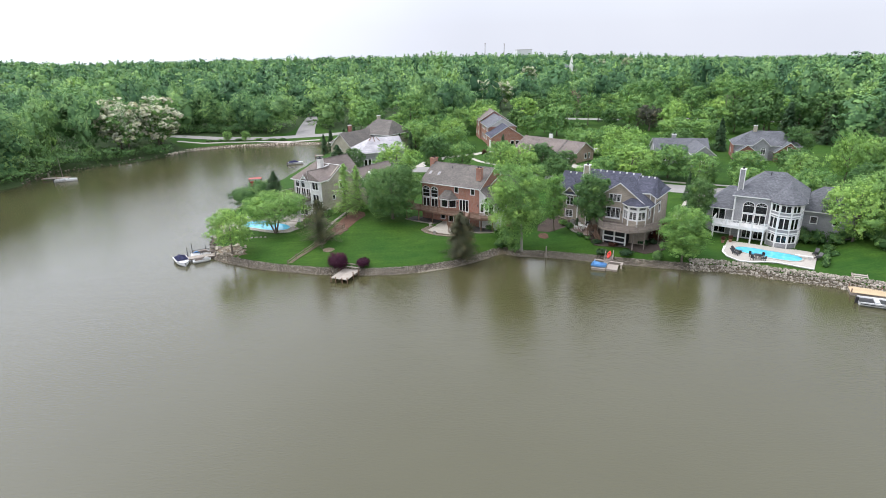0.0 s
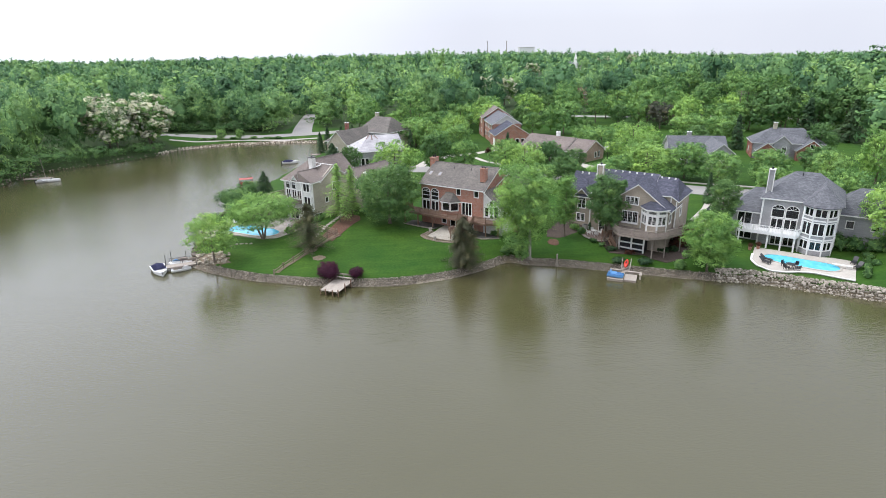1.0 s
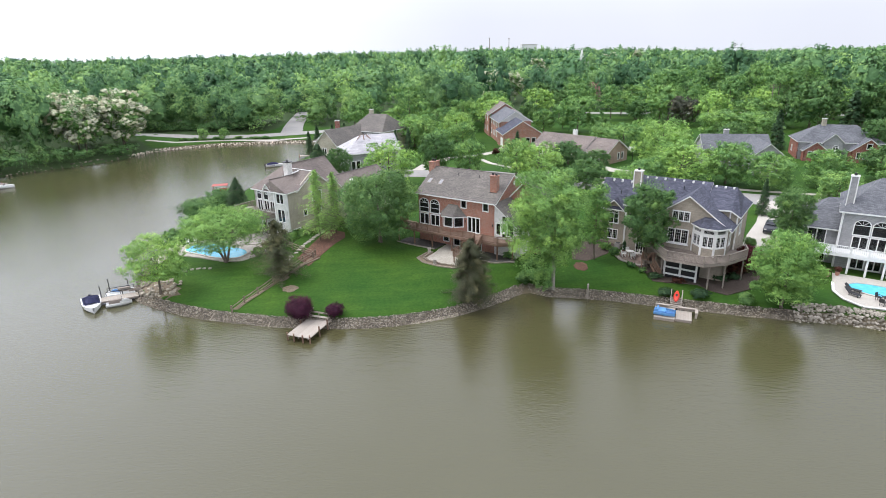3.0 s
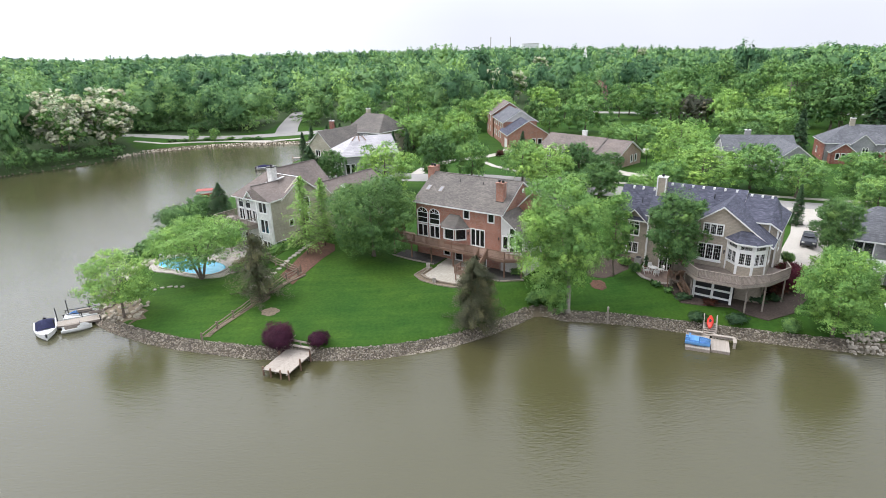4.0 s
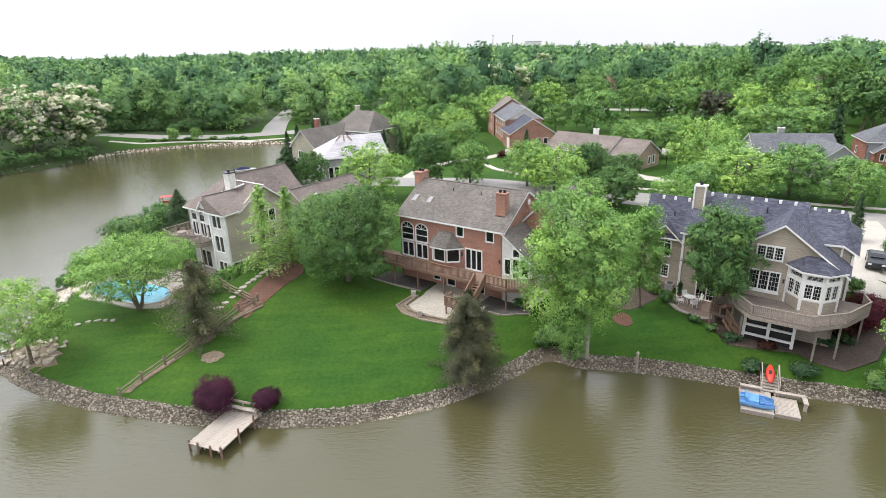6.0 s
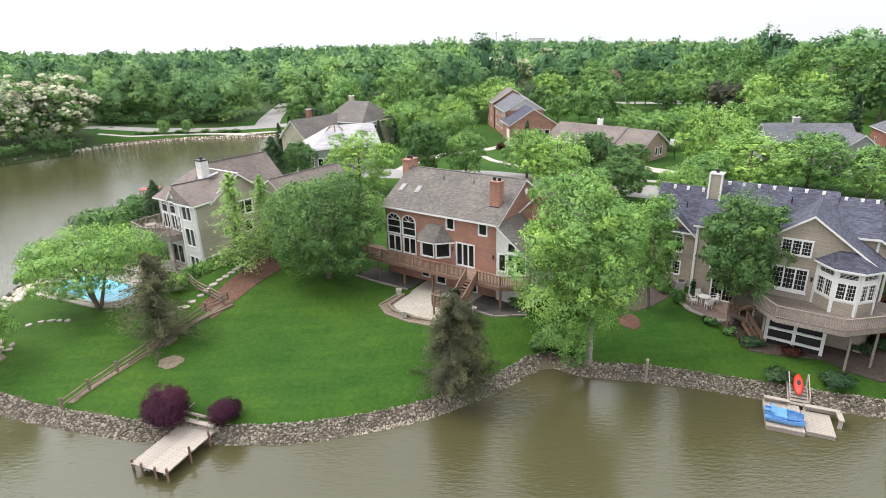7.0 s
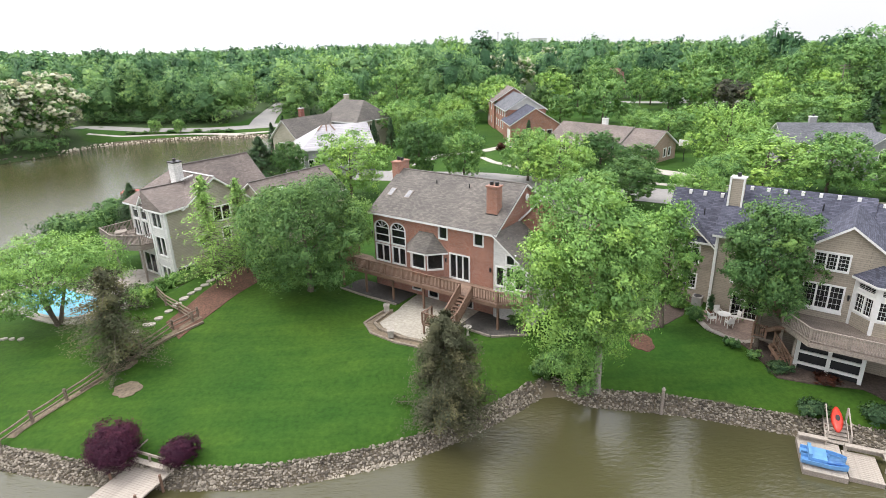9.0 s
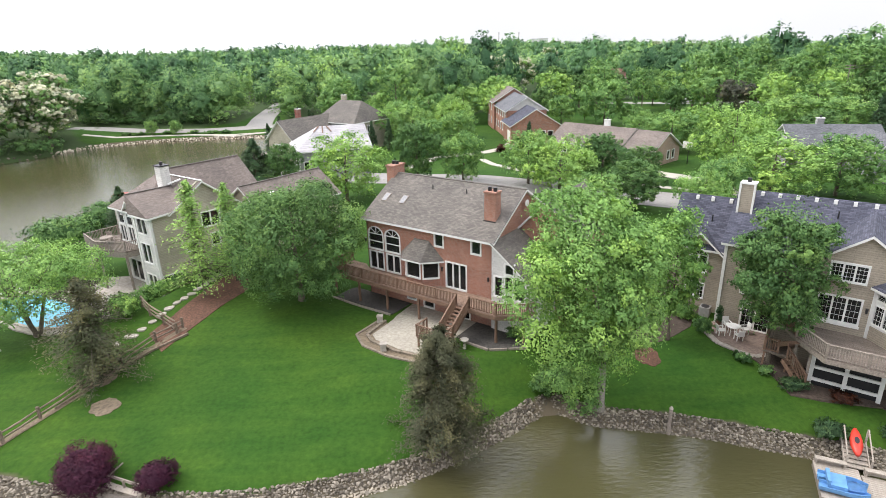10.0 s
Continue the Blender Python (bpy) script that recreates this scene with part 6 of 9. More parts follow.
    # wing with its ridge across
    roof(h, [(-9.4, 0.7, 6.35), (-2.6, 0.7, 6.35), (-6.2, 5.3, 9.6), (-6.2, 14.2, 9.6), (-2.6, 14.2, 6.3), (-9.4, 14.2, 6.3)], [[0, 1, 2], [1, 4, 3, 2], [0, 2, 3, 5]], sh, name="wing_roof")
    gable_end(h, (-2.8, 14.0), (-9.0, 14.0), 6.2, 9.3, s)
    facade(h, (-2.8, 12), (-2.8, 14.0), -1.2, 6.3, s, [])
    facade(h, (-2.8, 14.0), (-9.0, 14.0), -1.2, 6.2, s, [])
    facade(h, (-9.0, 14.0), (-9.0, 12), -1.2, 6.3, s, [])
    part("ridge_cap", bar((-6.2, 5.3, 9.64), (-6.2, 14.2, 9.64), 0.2, 0.06), M["shingle_brown"], h)
    gable_end(h, (-6.4, 0.95), (-4.6, 0.95), 6.4, 7.4, M["white"])
    gable_roof(h, -6.5, -4.5, 0.8, 3.2, 6.4, 7.5, sh, "y", 0.2, ends=(0.15, 0.0))
    chimney(h, -4.4, -3.4, 3.6, 4.5, 6.5, 10.4, M["white_siding"], M["black"], "pale panelled chimney with black cap")
    part("chimney_cricket", bar((-3.0, 3.9, 8.75), (-2.4, 4.9, 9.1), 0.3, 0.12), M["white"], h)
    # garage wing behind
    facade(h, (3.2, 9.6), (3.2, 20), -1.2, 5.3, s, [])
    facade(h, (0, 9.6), (3.2, 9.6), -1.2, 5.2, s, [])
    roof(h, [(3.6, 9.3, 5.2), (3.6, 20.3, 5.2), (0.2, 20.3, 7.7), (0.2, 9.3, 7.7), (-3.0, 20.3, 5.6), (-3.0, 9.3, 5.6)], [[0, 1, 2, 3], [3, 2, 4, 5]], sh, name="garage_roof")
    gable_end(h, (-2.6, 9.7), (3.2, 9.7), 5.2, 7.5, s, at=2.8)
    part("ridge_cap", bar((0.2, 9.3, 7.74), (0.2, 20.3, 7.74), 0.2, 0.06), M["shingle_brown"], h)
    part("wall", box(-2.5, 3.0, 19.8, 20, -1.2, 4.5), s, h)
    fr = part("skylight", box(-0.5, 0.5, -0.35, 0.35, 0, 0.1, m=Matrix.Translation((1.9, 12.2, 6.47)) @ Matrix.Rotation(math.atan(0.735), 4, "Y")), M["white"], h)
    # deck
    dk, wd = M["deck_grey"], M["wood_grey"]
    rim = [(-11.0, 3.5), (-11.0, -1.4), (-7.4, -2.0), (-4.6, -0.6), (-4.15, 1.0)]
    d = part("deck", prism(rim + [(-9.02, 1.08), (-9.02, 3.5)], 2.68, 2.85), dk, h, "weathered timber deck")
    for a, b in zip(rim, rim[1:]):
        part("skirt", bar((*a, 2.5), (*b, 2.5), 0.06, 0.5), wd, d)
    posts(d, [(-10.8, 3.2), (-10.8, -1.2), (-7.4, -1.8), (-4.8, -0.5)], -1.8, 2.7, 0.16, wd)
    railing(h, rim, 2.85, wd, label="weathered timber deck railing")
    stairs(h, -12.3, -11.1, 0.8, 2.85, -2.2, -1.2, wd)
    return h


cream_house()


# ---- houses along the street ----
def street_houses():
    # ranch house
    h = house_at("ranch_house", 28.8, 153.5, 4.4, -49, "low tan brick ranch house with taupe shingle roof")
    s, sh = M["brick_tan"], M["shingle_tan"]
    facade(h, (0, 0), (20, 0), -0.5, 2.7, s, [(2, 3.6, 0.8, 2.1, 2, 1, "plain"), (6, 7.6, 0.8, 2.1, 2, 1, "plain"), (10, 11, 0.1, 2.1, 1, 1, "plain")])
    facade(h, (20, 0), (20, 9), -0.5, 2.7, s, [(4.8, 5.6, 0.8, 2.2, 1, 1, "plain"), (6.4, 7.2, 0.8, 2.2, 1, 1, "plain")])
    facade(h, (20, 9), (0, 9), -0.5, 2.7, s, [])
    facade(h, (0, 9), (0, 0), -0.5, 2.7, s, [])
    gable_end(h, (20, 0), (20, 9), 2.7, 5.1, s)
    gable_end(h, (0, 9), (0, 0), 2.7, 5.1, s)
    gable_roof(h, 0, 14.5, 0, 9, 2.75, 5.35, sh, ends=(0.4, 0.0))
    gable_roof(h, 14.6, 20, 0, 9, 2.75, 5.25, sh, ends=(0.0, 0.4))
    part("rake_board", bar((14.55, -0.4, 2.6), (14.55, 4.5, 5.45), 0.14, 0.08), M["shingle_brown"], h)
    part("garage_door", box(15.2, 18.6, -0.06, 0.02, -0.1, 2.2), M["white"], h, "white garage door")
    chimney(h, 7.6, 8.5, 5.2, 5.9, 4.5, 6.2, M["white"], M["white"], "white chimney")
    # brick colonial with blue-grey roof
    h = house_at("colonial_house", 23.4, 166.5, 4.4, 3, "long red brick house with blue-grey shingle roofs")
    s, sh = M["brick"], M["shingle_slate"]
    facade(h, (0, 0), (10, 0), -0.5, 3.6, s, [(6, 7, 1.0, 2.3, 1, 1, "plain"), (7.6, 8.6, 1.0, 2.3, 1, 1, "plain")])
    gable_end(h, (0, 0), (10, 0), 3.6, 6.6, s)
    facade(h, (0, 9), (0, 0), -0.5, 3.6, s, [])
    part("garage_door", box(-0.06, 0.0, 1.2, 4.2, -0.1, 2.3), M["white"], h, "white garage door")
    facade(h, (10, 0), (10, 30), -0.5, 3.6, s, [])
    gable_roof(h, 0, 10, 0, 10, 3.65, 6.8, sh, "y", 0.4)
    facade(h, (0.6, 24), (0.6, 8.8), -0.5, 5.6, s, [(u, u + 0.9, v, v + 1.4, 1, 1, "plain") for u in (1.6, 4.4, 7.2, 10, 12.6) for v in (0.9, 3.8)])
    facade(h, (0.6, 8.8), (9.4, 8.8), 3, 5.6, s, [])
    gable_end(h, (0.6, 8.8), (9.4, 8.8), 5.6, 8.2, M["white_siding"])
    gable_roof(h, 0.6, 9.4, 8.8, 24, 5.65, 8.4, M["shingle_grey"], "y", 0.4)
    roof(h, [(5.0, 9.0, 8.5), (5.0, 14.5, 8.5), (9.85, 14.5, 5.5), (9.85, 9.0, 5.5)], [[0, 1, 2, 3]], M["shingle_pale"], 0.1, name="roof_panel", label="pale roof section")
    facade(h, (0.2, 34), (0.2, 23.8), -0.5, 6.2, s, [(u, u + 0.9, v, v + 1.4, 1, 1, "plain") for u in (2, 6) for v in (0.9, 4.0)])
    gable_end(h, (0.2, 23.8), (9.8, 23.8), 6.2, 9.1, s)
    gable_roof(h, 0.2, 9.8, 23.8, 34, 6.25, 9.3, M["shingle_tan"], "y", 0.4)
    facade(h, (10, 34), (0.2, 34), -0.5, 6.2, s, [])
    # grey house with the arched window
    h = house_at("gabled_house", 62.5, 136.0, 4.5, -14, "grey sided house with a tall gable and arched window")
    s, sh = M["siding_grey"], M["shingle_grey"]
    facade(h, (0, 0), (13, 0), -0.5, 3.4, s, [(2, 3.4, 0.9, 2.2, 2, 1, "plain"), (5, 6.4, 0.9, 2.2, 2, 1, "plain")])
    facade(h, (13, 0), (13, 9), -0.5, 3.4, s, [])
    facade(h, (13, 9), (0, 9), -0.5, 3.4, s, [])
    facade(h, (0, 9), (0, 0), -0.5, 3.4, s, [])
    gable_end(h, (0, 9), (0, 0), 3.4, 5.9, s)
    gable_end(h, (13, 0), (13, 9), 3.4, 5.9, s)
    gable_roof(h, 0, 13, 0, 9, 3.45, 6.1, sh)
    facade(h, (7.6, -8.5), (12.4, -8.5), -0.5, 4.1, s, [(1.4, 3.4, 0.3, 1.8, 3, 1, "plain"), (1.8, 3.0, 2.3, 4.05, 2, 1, "arch")])
    facade(h, (12.4, -8.5), (12.4, 0), -0.5, 4.1, s, [])
    facade(h, (7.6, 0), (7.6, -8.5), -0.5, 4.1, s, [])
    gable_end(h, (7.6, -8.5), (12.4, -8.5), 4.1, 5.9, s)
    gable_roof(h, 7.6, 12.4, -8.5, 3, 4.15, 6.05, sh, "y", 0.4, ends=(0.3, 0.0))
    chimney(h, 4.6, 5.6, 4.8, 5.6, 5.2, 6.9, s, M["white"], "grey chimney with white cap")
    # brick house with three gables
    h = house_at("three_gabled_house", 85.6, 140.1, 4.6, -22, "red brick house with grey hip roof and white-edged gables", 0.88)
    s, sh = M["brick_dark"], M["shingle_grey"]
    facade(h, (0, 0), (18, 0), -0.5, 4.2, M["siding_grey"], [])
    facade(h, (18, 0), (18, 10), -0.5, 4.2, s, [])
    facade(h, (18, 10), (0, 10), -0.5, 4.2, s, [])
    facade(h, (0, 10), (0, 0), -0.5, 4.2, s, [(3, 4, 1, 2.4, 1, 1, "plain")])
    hip_roof(h, 0, 18, 0, 10, 4.25, 8.0, sh)
    for x0, x1, y0, zt, pk, wm, wins in ((1.0, 6.0, -2.4, 2.6, 4.6, s, [(1.0, 1.7, 0.8, 2.2, 1, 1, "plain"), (2.1, 2.8, 0.8, 2.2, 1, 1, "plain"), (3.2, 3.9, 0.8, 2.2, 1, 1, "plain")]),
                                         (5.2, 9.6, -1.0, 4.4, 6.5, M["siding_grey"], [(0.8, 1.6, 0.8, 2.2, 1, 1, "plain"), (2.2, 3.3, 1.6, 3.6, 2, 2, "arch")]),
                                         (11.0, 18.0, -2.6, 2.8, 5.6, s, [(1.2, 1.9, 0.8, 2.2, 1, 1, "plain"), (2.6, 3.3, 0.8, 2.2, 1, 1, "plain"), (4.2, 5.4, 0.8, 2.2, 2, 1, "plain")])):
        facade(h, (x0, y0), (x1, y0), -0.5, zt, wm, wins)
        facade(h, (x1, y0), (x1, 0), -0.5, zt, wm, [])
        facade(h, (x0, 0), (x0, y0), -0.5, zt, wm, [])
        gable_end(h, (x0, y0), (x1, y0), zt, pk - 0.15, wm)
        gable_roof(h, x0, x1, y0, 4.0, zt + 0.05, pk, sh, "y", 0.35, ends=(0.3, 0.0))
    window(h, along((11.0, -2.6), (18, -2.6)) @ Matrix.Translation((0, -0.1, 0)), 3.0, 4.0, 3.2, 4.4, 1, 1, "plain")
    # no hole behind this pane; a dark sheet stands in for the unlit room
    part("unlit_room_backing", box(14.0, 15.0, -2.61, -2.5, 3.2, 4.4), M["dark"], h)
    chimney(h, 5.4, 6.4, 4.5, 5.3, 6.8, 9.4, M["siding_cream"], M["white"], "cream chimney with white cap")
    # house by the cove: a wing with a pale roof before a larger block
    h = house_at("cove_house", -14.7, 142.4, 4.0, 18, "grey sided house with a pale hip roof by the cove")
    s, sh = M["siding_grey"], M["shingle_brown"]
    facade(h, (0, 0), (12, 0), -0.8, 4.0, s, [(0.8, 1.6, 0.2, 2.2, 1, 1, "plain"), (1.9, 2.7, 0.2, 2.2, 1, 1, "plain"), (6, 7.4, 0.9, 2.4, 2, 1, "plain")])
    facade(h, (0, 11), (0, 0), -0.8, 4.0, M["white_siding"], [(u, u + 0.9, v, v + 1.2, 1, 1, "plain") for u in (1.5, 4.5, 7.5) for v in (0.3, 2.3)])
    facade(h, (12, 0), (12, 11), -0.8, 4.0, s, [(4, 5, 1, 2.4, 1, 1, "plain")])
    facade(h, (12, 11), (0, 11), -0.8, 4.0, s, [])
    part("corner_board", box(-0.08, 0.16, -0.07, 0.0, -0.8, 3.95), M["white"], h)
    gable_end(h, (12, 0), (12, 11), 4.0, 6.95, s)
    roof(h, [(-0.4, -0.4, 3.9), (12.3, -0.4, 3.9), (12.3, 5.5, 7.15), (4.2, 5.5, 7.15), (12.3, 11.4, 3.9), (-0.4, 11.4, 3.9)], [[0, 1, 2, 3], [0, 3, 5], [3, 2, 4, 5]], M["shingle_pale"], name="pale_roof", label="pale weathered metal roof")
    for x0, x1, y0, y1, z0, z1 in ((4.3, 3.2, 5.4, 4.0, 7.22, 6.45), (4.9, 4.7, 5.2, 3.6, 7.2, 6.3), (5.6, 6.2, 5.2, 3.8, 7.2, 6.4)):
        part("roof_board", bar((x0, y0, z0), (x1, y1, z1), 0.22, 0.06), M["wood_brown"], h)
    h = house_at("cove_house", -17.6, 173.0, 4.0, -35, "sprawling house with brown shingle hip roofs by the cove")
    s = M["siding_grey"]
    facade(h, (0, 0), (11, 0), -0.8, 5.2, s, [(2, 3.4, 0.8, 2.2, 2, 1, "plain"), (6, 7.4, 3.2, 4.6, 2, 1, "plain")])
    facade(h, (0, 11), (0, 0), -0.8, 5.2, s, [(3, 4.4, 3.0, 4.4, 2, 1, "plain")])
    facade(h, (11, 0), (11, 11), -0.8, 5.2, M["siding_cream"], [(4, 5.4, 3.0, 4.4, 2, 1, "plain")])
    facade(h, (11, 11), (0, 11), -0.8, 5.2, s, [])
    hip_roof(h, 0, 11, 0, 11, 5.25, 9.2, sh, run=2.4)
    chimney(h, 0.4, 1.3, 8.0, 8.9, 5.0, 9.9, M["siding_cream"], M["white"], "cream chimney with white cap")
    # lower gabled wing between the two
    facade(h, (-1, -12), (6, -12), -0.8, 3.4, M["siding_cream"], [(2, 3.4, 0.8, 2.2, 2, 1, "plain")])
    facade(h, (-1, 0), (-1, -12), -0.8, 3.4, M["siding_cream"], [(3, 4.4, 0.8, 2.2, 2, 1, "plain"), (8, 9.4, 0.8, 2.2, 2, 1, "plain")])
    facade(h, (6, -12), (6, 0), -0.8, 3.4, s, [])
    gable_end(h, (-1, -12), (6, -12), 3.4, 6.6, M["siding_cream"])
    gable_roof(h, -1, 6, -12, 3, 3.45, 6.8, sh, "y", 0.4)
    hip_roof(h, -5.5, 0.5, -8, 0, 3.1, 5.9, sh)
    facade(h, (-5.5, -8), (-1, -8), -0.8, 3.1, M["siding_cream"], [(2, 3.4, 0.8, 2.2, 2, 1, "plain")])
    facade(h, (-5.5, 0), (-5.5, -8), -0.8, 3.1, M["siding_cream"], [(3, 4.4, 0.8, 2.2, 2, 1, "plain")])
    facade(h, (0, 0), (-5.5, 0), -0.8, 3.1, M["siding_cream"], [])
    chimney(h, -1.6, -0.7, -4.0, -3.1, 4.5, 8.0, M["brick_dark"], M["white"], "dark brick chimney")


street_houses()


# ==== shore, gardens ====
def leaf_thing(name, blobs, leaves, size, leaf, x, y, label, category="shrub", seed=1, turn=0, core=0.6, sink=0.1, group="", z=None):
    nr = np.random.default_rng(seed)
    p, d, _, tone = shell_points(blobs, leaves, nr, 0.76, 0.25)
    v, f = leaf_quads(p, d, size, nr)
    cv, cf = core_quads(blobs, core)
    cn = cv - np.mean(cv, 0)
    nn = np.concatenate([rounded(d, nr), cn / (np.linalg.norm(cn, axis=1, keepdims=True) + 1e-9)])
    # core coloured darker than the leaves, as if shaded inside the shrub
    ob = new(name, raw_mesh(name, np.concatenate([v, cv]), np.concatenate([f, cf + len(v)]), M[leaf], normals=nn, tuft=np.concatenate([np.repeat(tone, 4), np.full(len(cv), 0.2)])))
    ob.matrix_basis = Matrix.Translation((x, y, (ground_z(x, y) if z is None else z) - sink)) @ Matrix.Rotation(radians(turn), 4, "Z")
    return tagged(ob, label, category, group)


def shrub(x, y, w, h, leaf, label, seed, name="shrub", dense=260, size=0.2, category="shrub"):
    r = random.Random(seed)
    bl = [(r.uniform(-.22, .22) * w, r.uniform(-.22, .22) * w, h * r.uniform(0.35, 0.62), w * r.uniform(.26, .36), w * r.uniform(.26, .36), h * r.uniform(.3, .38)) for _ in range(7)]
    return leaf_thing(name, bl, int(dense * w * h + 250), size, leaf, x, y, label, category, seed)


shrub(43.0, 82.4, 4.4, 3.4, "leaf_maroon", "loose maroon-leaved shrub beside the timber deck", 7, "maroon_shrub", 700, 0.16)
shrub(-12.7, 75.8, 3.3, 2.5, "leaf_purple", "round dark purple shrub beside the wooden dock", 1, "purple_shrub", 2200, 0.1)
shrub(-8.7, 75.3, 2.1, 1.7, "leaf_purple", "small dark purple shrub beside the wooden dock", 2, "purple_shrub", 2200, 0.1)
for i, (x, y, w, h) in enumerate(((-38.9, 116.5, 8.0, 4.8), (-37.2, 124.0, 6.4, 4.0), (-38.0, 103.5, 3.6, 2.6), (-39.0, 101, 2.4, 1.6), (-34.5, 108, 3.5, 2.2), (-36, 127, 5, 3))):
    shrub(x, y, w, h, "leaf_dark", "dense dark green bush by the water", 10 + i, "bush", 120, 0.32)
for i, (x, y, w, h) in enumerate(((-20.5, 95.6, 2.6, 2.0), (-19.2, 93.6, 2.4, 2.2), (-13.9, 102.8, 2.6, 1.8), (-11.8, 103.6, 2.4, 1.6), (-9.5, 101, 2.2, 1.5), (-21.8, 93.0, 2.0, 1.4))):
    shrub(x, y, w, h, "leaf" if i % 2 else "leaf_bright", "loose green garden bush", 30 + i, "bush", 260, 0.2)
for i, (x, y, w, h, lf) in enumerate(((30.5, 77.7, 2.2, 1.1, "needle_green"), (34.3, 76.6, 2.3, 1.1, "needle_green"), (38.4, 80.4, 1.8, 1.1, "needle_green"), (40.2, 80.4, 1.6, 1.0, "needle_green"), (28.8, 84.6, 1.1, 0.9, "leaf_dark"), (28.2, 89.2, 1.6, 1.3, "leaf_dark"),
                                      (27.6, 91.4, 1.8, 1.2, "leaf"), (31.0, 81.8, 2.0, 0.9, "needle_green"), (33.2, 80.4, 1.6, 0.8, "leaf_russet"), (46.2, 88.0, 1.7, 1.7, "leaf_dark"), (29.8, 83.2, 1.0, 0.8, "leaf_dark"),
                                      (38.6, 74.6, 2.2, 1.6, "leaf_dark"), (16.2, 83.6, 2.8, 1.8, "leaf_dark"), (14.6, 83.4, 2.2, 1.5, "leaf_dark"), (13.5, 88.6, 2.0, 1.1, "leaf_dark"), (16.6, 87.6, 2.2, 1.2, "leaf_dark"),
                                      (63.89, 84.57, 4.5, 2.8, "leaf_dark"), (67.07, 82.66, 4.0, 2.6, "leaf_dark"), (68.12, 76.11, 2.0, 1.0, "leaf_dark"), (66.96, 72.93, 1.6, 0.9, "leaf_dark"))):
    shrub(x, y, w, h, lf, "low green shrub in a planting bed" if h < 1.4 else "rounded dark green shrub", 50 + i, dense=820, size=0.13)
for i, (x, y, w, h) in enumerate(((66.3, 80.2, 3.4, 3.0), (68.4, 78.9, 3.2, 2.6), (70.4, 78.0, 3.0, 2.4), (72.4, 77.2, 3.4, 2.8), (74.2, 75.4, 3.6, 3.0), (73.6, 72.0, 3.2, 2.4), (65.0, 82.0, 3.0, 3.6))):
    shrub(x, y, w, h, "leaf_dark", "loose dark green shrub beside the grey house", 300 + i, "shrub", 160, 0.26)
# clipped hedge along the side of the pool terrace
th = [(k * 0.5, random.Random(k + 5).uniform(-.1, .1), 0.5, 0.5, 0.45, 0.55) for k in range(15)]
leaf_thing("hedge", th, 3000, 0.18, "leaf_dark", 62.4, 68.6, "clipped dark green hedge beside the pool terrace", "hedge", 9, turn=54)
for i, (x, y, w, h) in enumerate(((43.2, 82.8, 3.6, 3.0), (41.0, 81.6, 2.6, 2.0))):
    shrub(x, y, w, h, "leaf_russet", "reddish-brown shrub beside the deck", 80 + i, "russet_shrub", 260, 0.2)
shrub(20.5, 158.5, 2.2, 1.8, "leaf_russet", "small red-leaved tree before the brick house", 83, "russet_shrub", 200, 0.25)
# hedge
hb = [(-0.0 + k * 0.62, random.Random(k).uniform(-.12, .12), 0.8, 0.85, 0.8, 0.85) for k in range(18)]
leaf_thing("hedge", hb, 9000, 0.17, "leaf", -19.3, 96.3, "clipped green hedge along the cream house", "hedge", 3, turn=66)


# ---- stones along the water ----
def stone_meshes(n, seed, mat):
    out = []
    for k in range(n):
        r = random.Random(seed + k)
        bm = bmesh.new()
        bmesh.ops.create_icosphere(bm, subdivisions=1, radius=0.5)
        sx, sy, sz = r.uniform(0.8, 1.3), r.uniform(0.7, 1.1), r.uniform(0.5, 0.85)
        for v in bm.verts:
            q = r.uniform(0.68, 1.24)
            v.co = Vector((v.co.x * sx * q, v.co.y * sy * q, v.co.z * sz * q))
        out.append(mesh_of("stone", bm, mat))
    return out


STONES = stone_meshes(7, 300, M["rock"])
STONES_PALE = stone_meshes(5, 400, M["rock_pale"])


def bank_spots(i0, i1, gap, depth, seed):
    """Spots in a band along the waterline between two of its points."""
    r = np.random.default_rng(seed)
    a = LAKE[i0:i1 + 1]
    seg = np.linalg.norm(np.diff(a, axis=0), axis=1)
    s = np.concatenate([[0], np.cumsum(seg)])
    rows = []
    for d in np.arange(-0.5, depth, gap * 0.78):
        t = np.arange(0, s[-1], gap) + r.uniform(-.35, .35, len(np.arange(0, s[-1], gap))) * gap
        t = np.clip(t, 0, s[-1] - 1e-3)
        k = np.searchsorted(s, t, "right") - 1
        f = ((t - s[k]) / seg[k])[:, None]
        p = a[k] * (1 - f) + a[k + 1] * f
        dr = (a[k + 1] - a[k]) / seg[k][:, None]
        nrm = np.column_stack([dr[:, 1], -dr[:, 0]])
        p = p + nrm * (d + r.uniform(-.3, .3, len(t)) * gap)[:, None]
        rows.append(p)
    return np.concatenate(rows)


def lake_index(x, y):
    return int(np.argmin(np.hypot(LAKE[:, 0] - x, LAKE[:, 1] - y)))


test = bank_spots(lake_index(20, 80), lake_index(4.8, 75.9), 1.0, 1.0, 1)
FLIP = -1 if inland(test[-5:, 0], test[-5:, 1]).mean() < 0 else 1


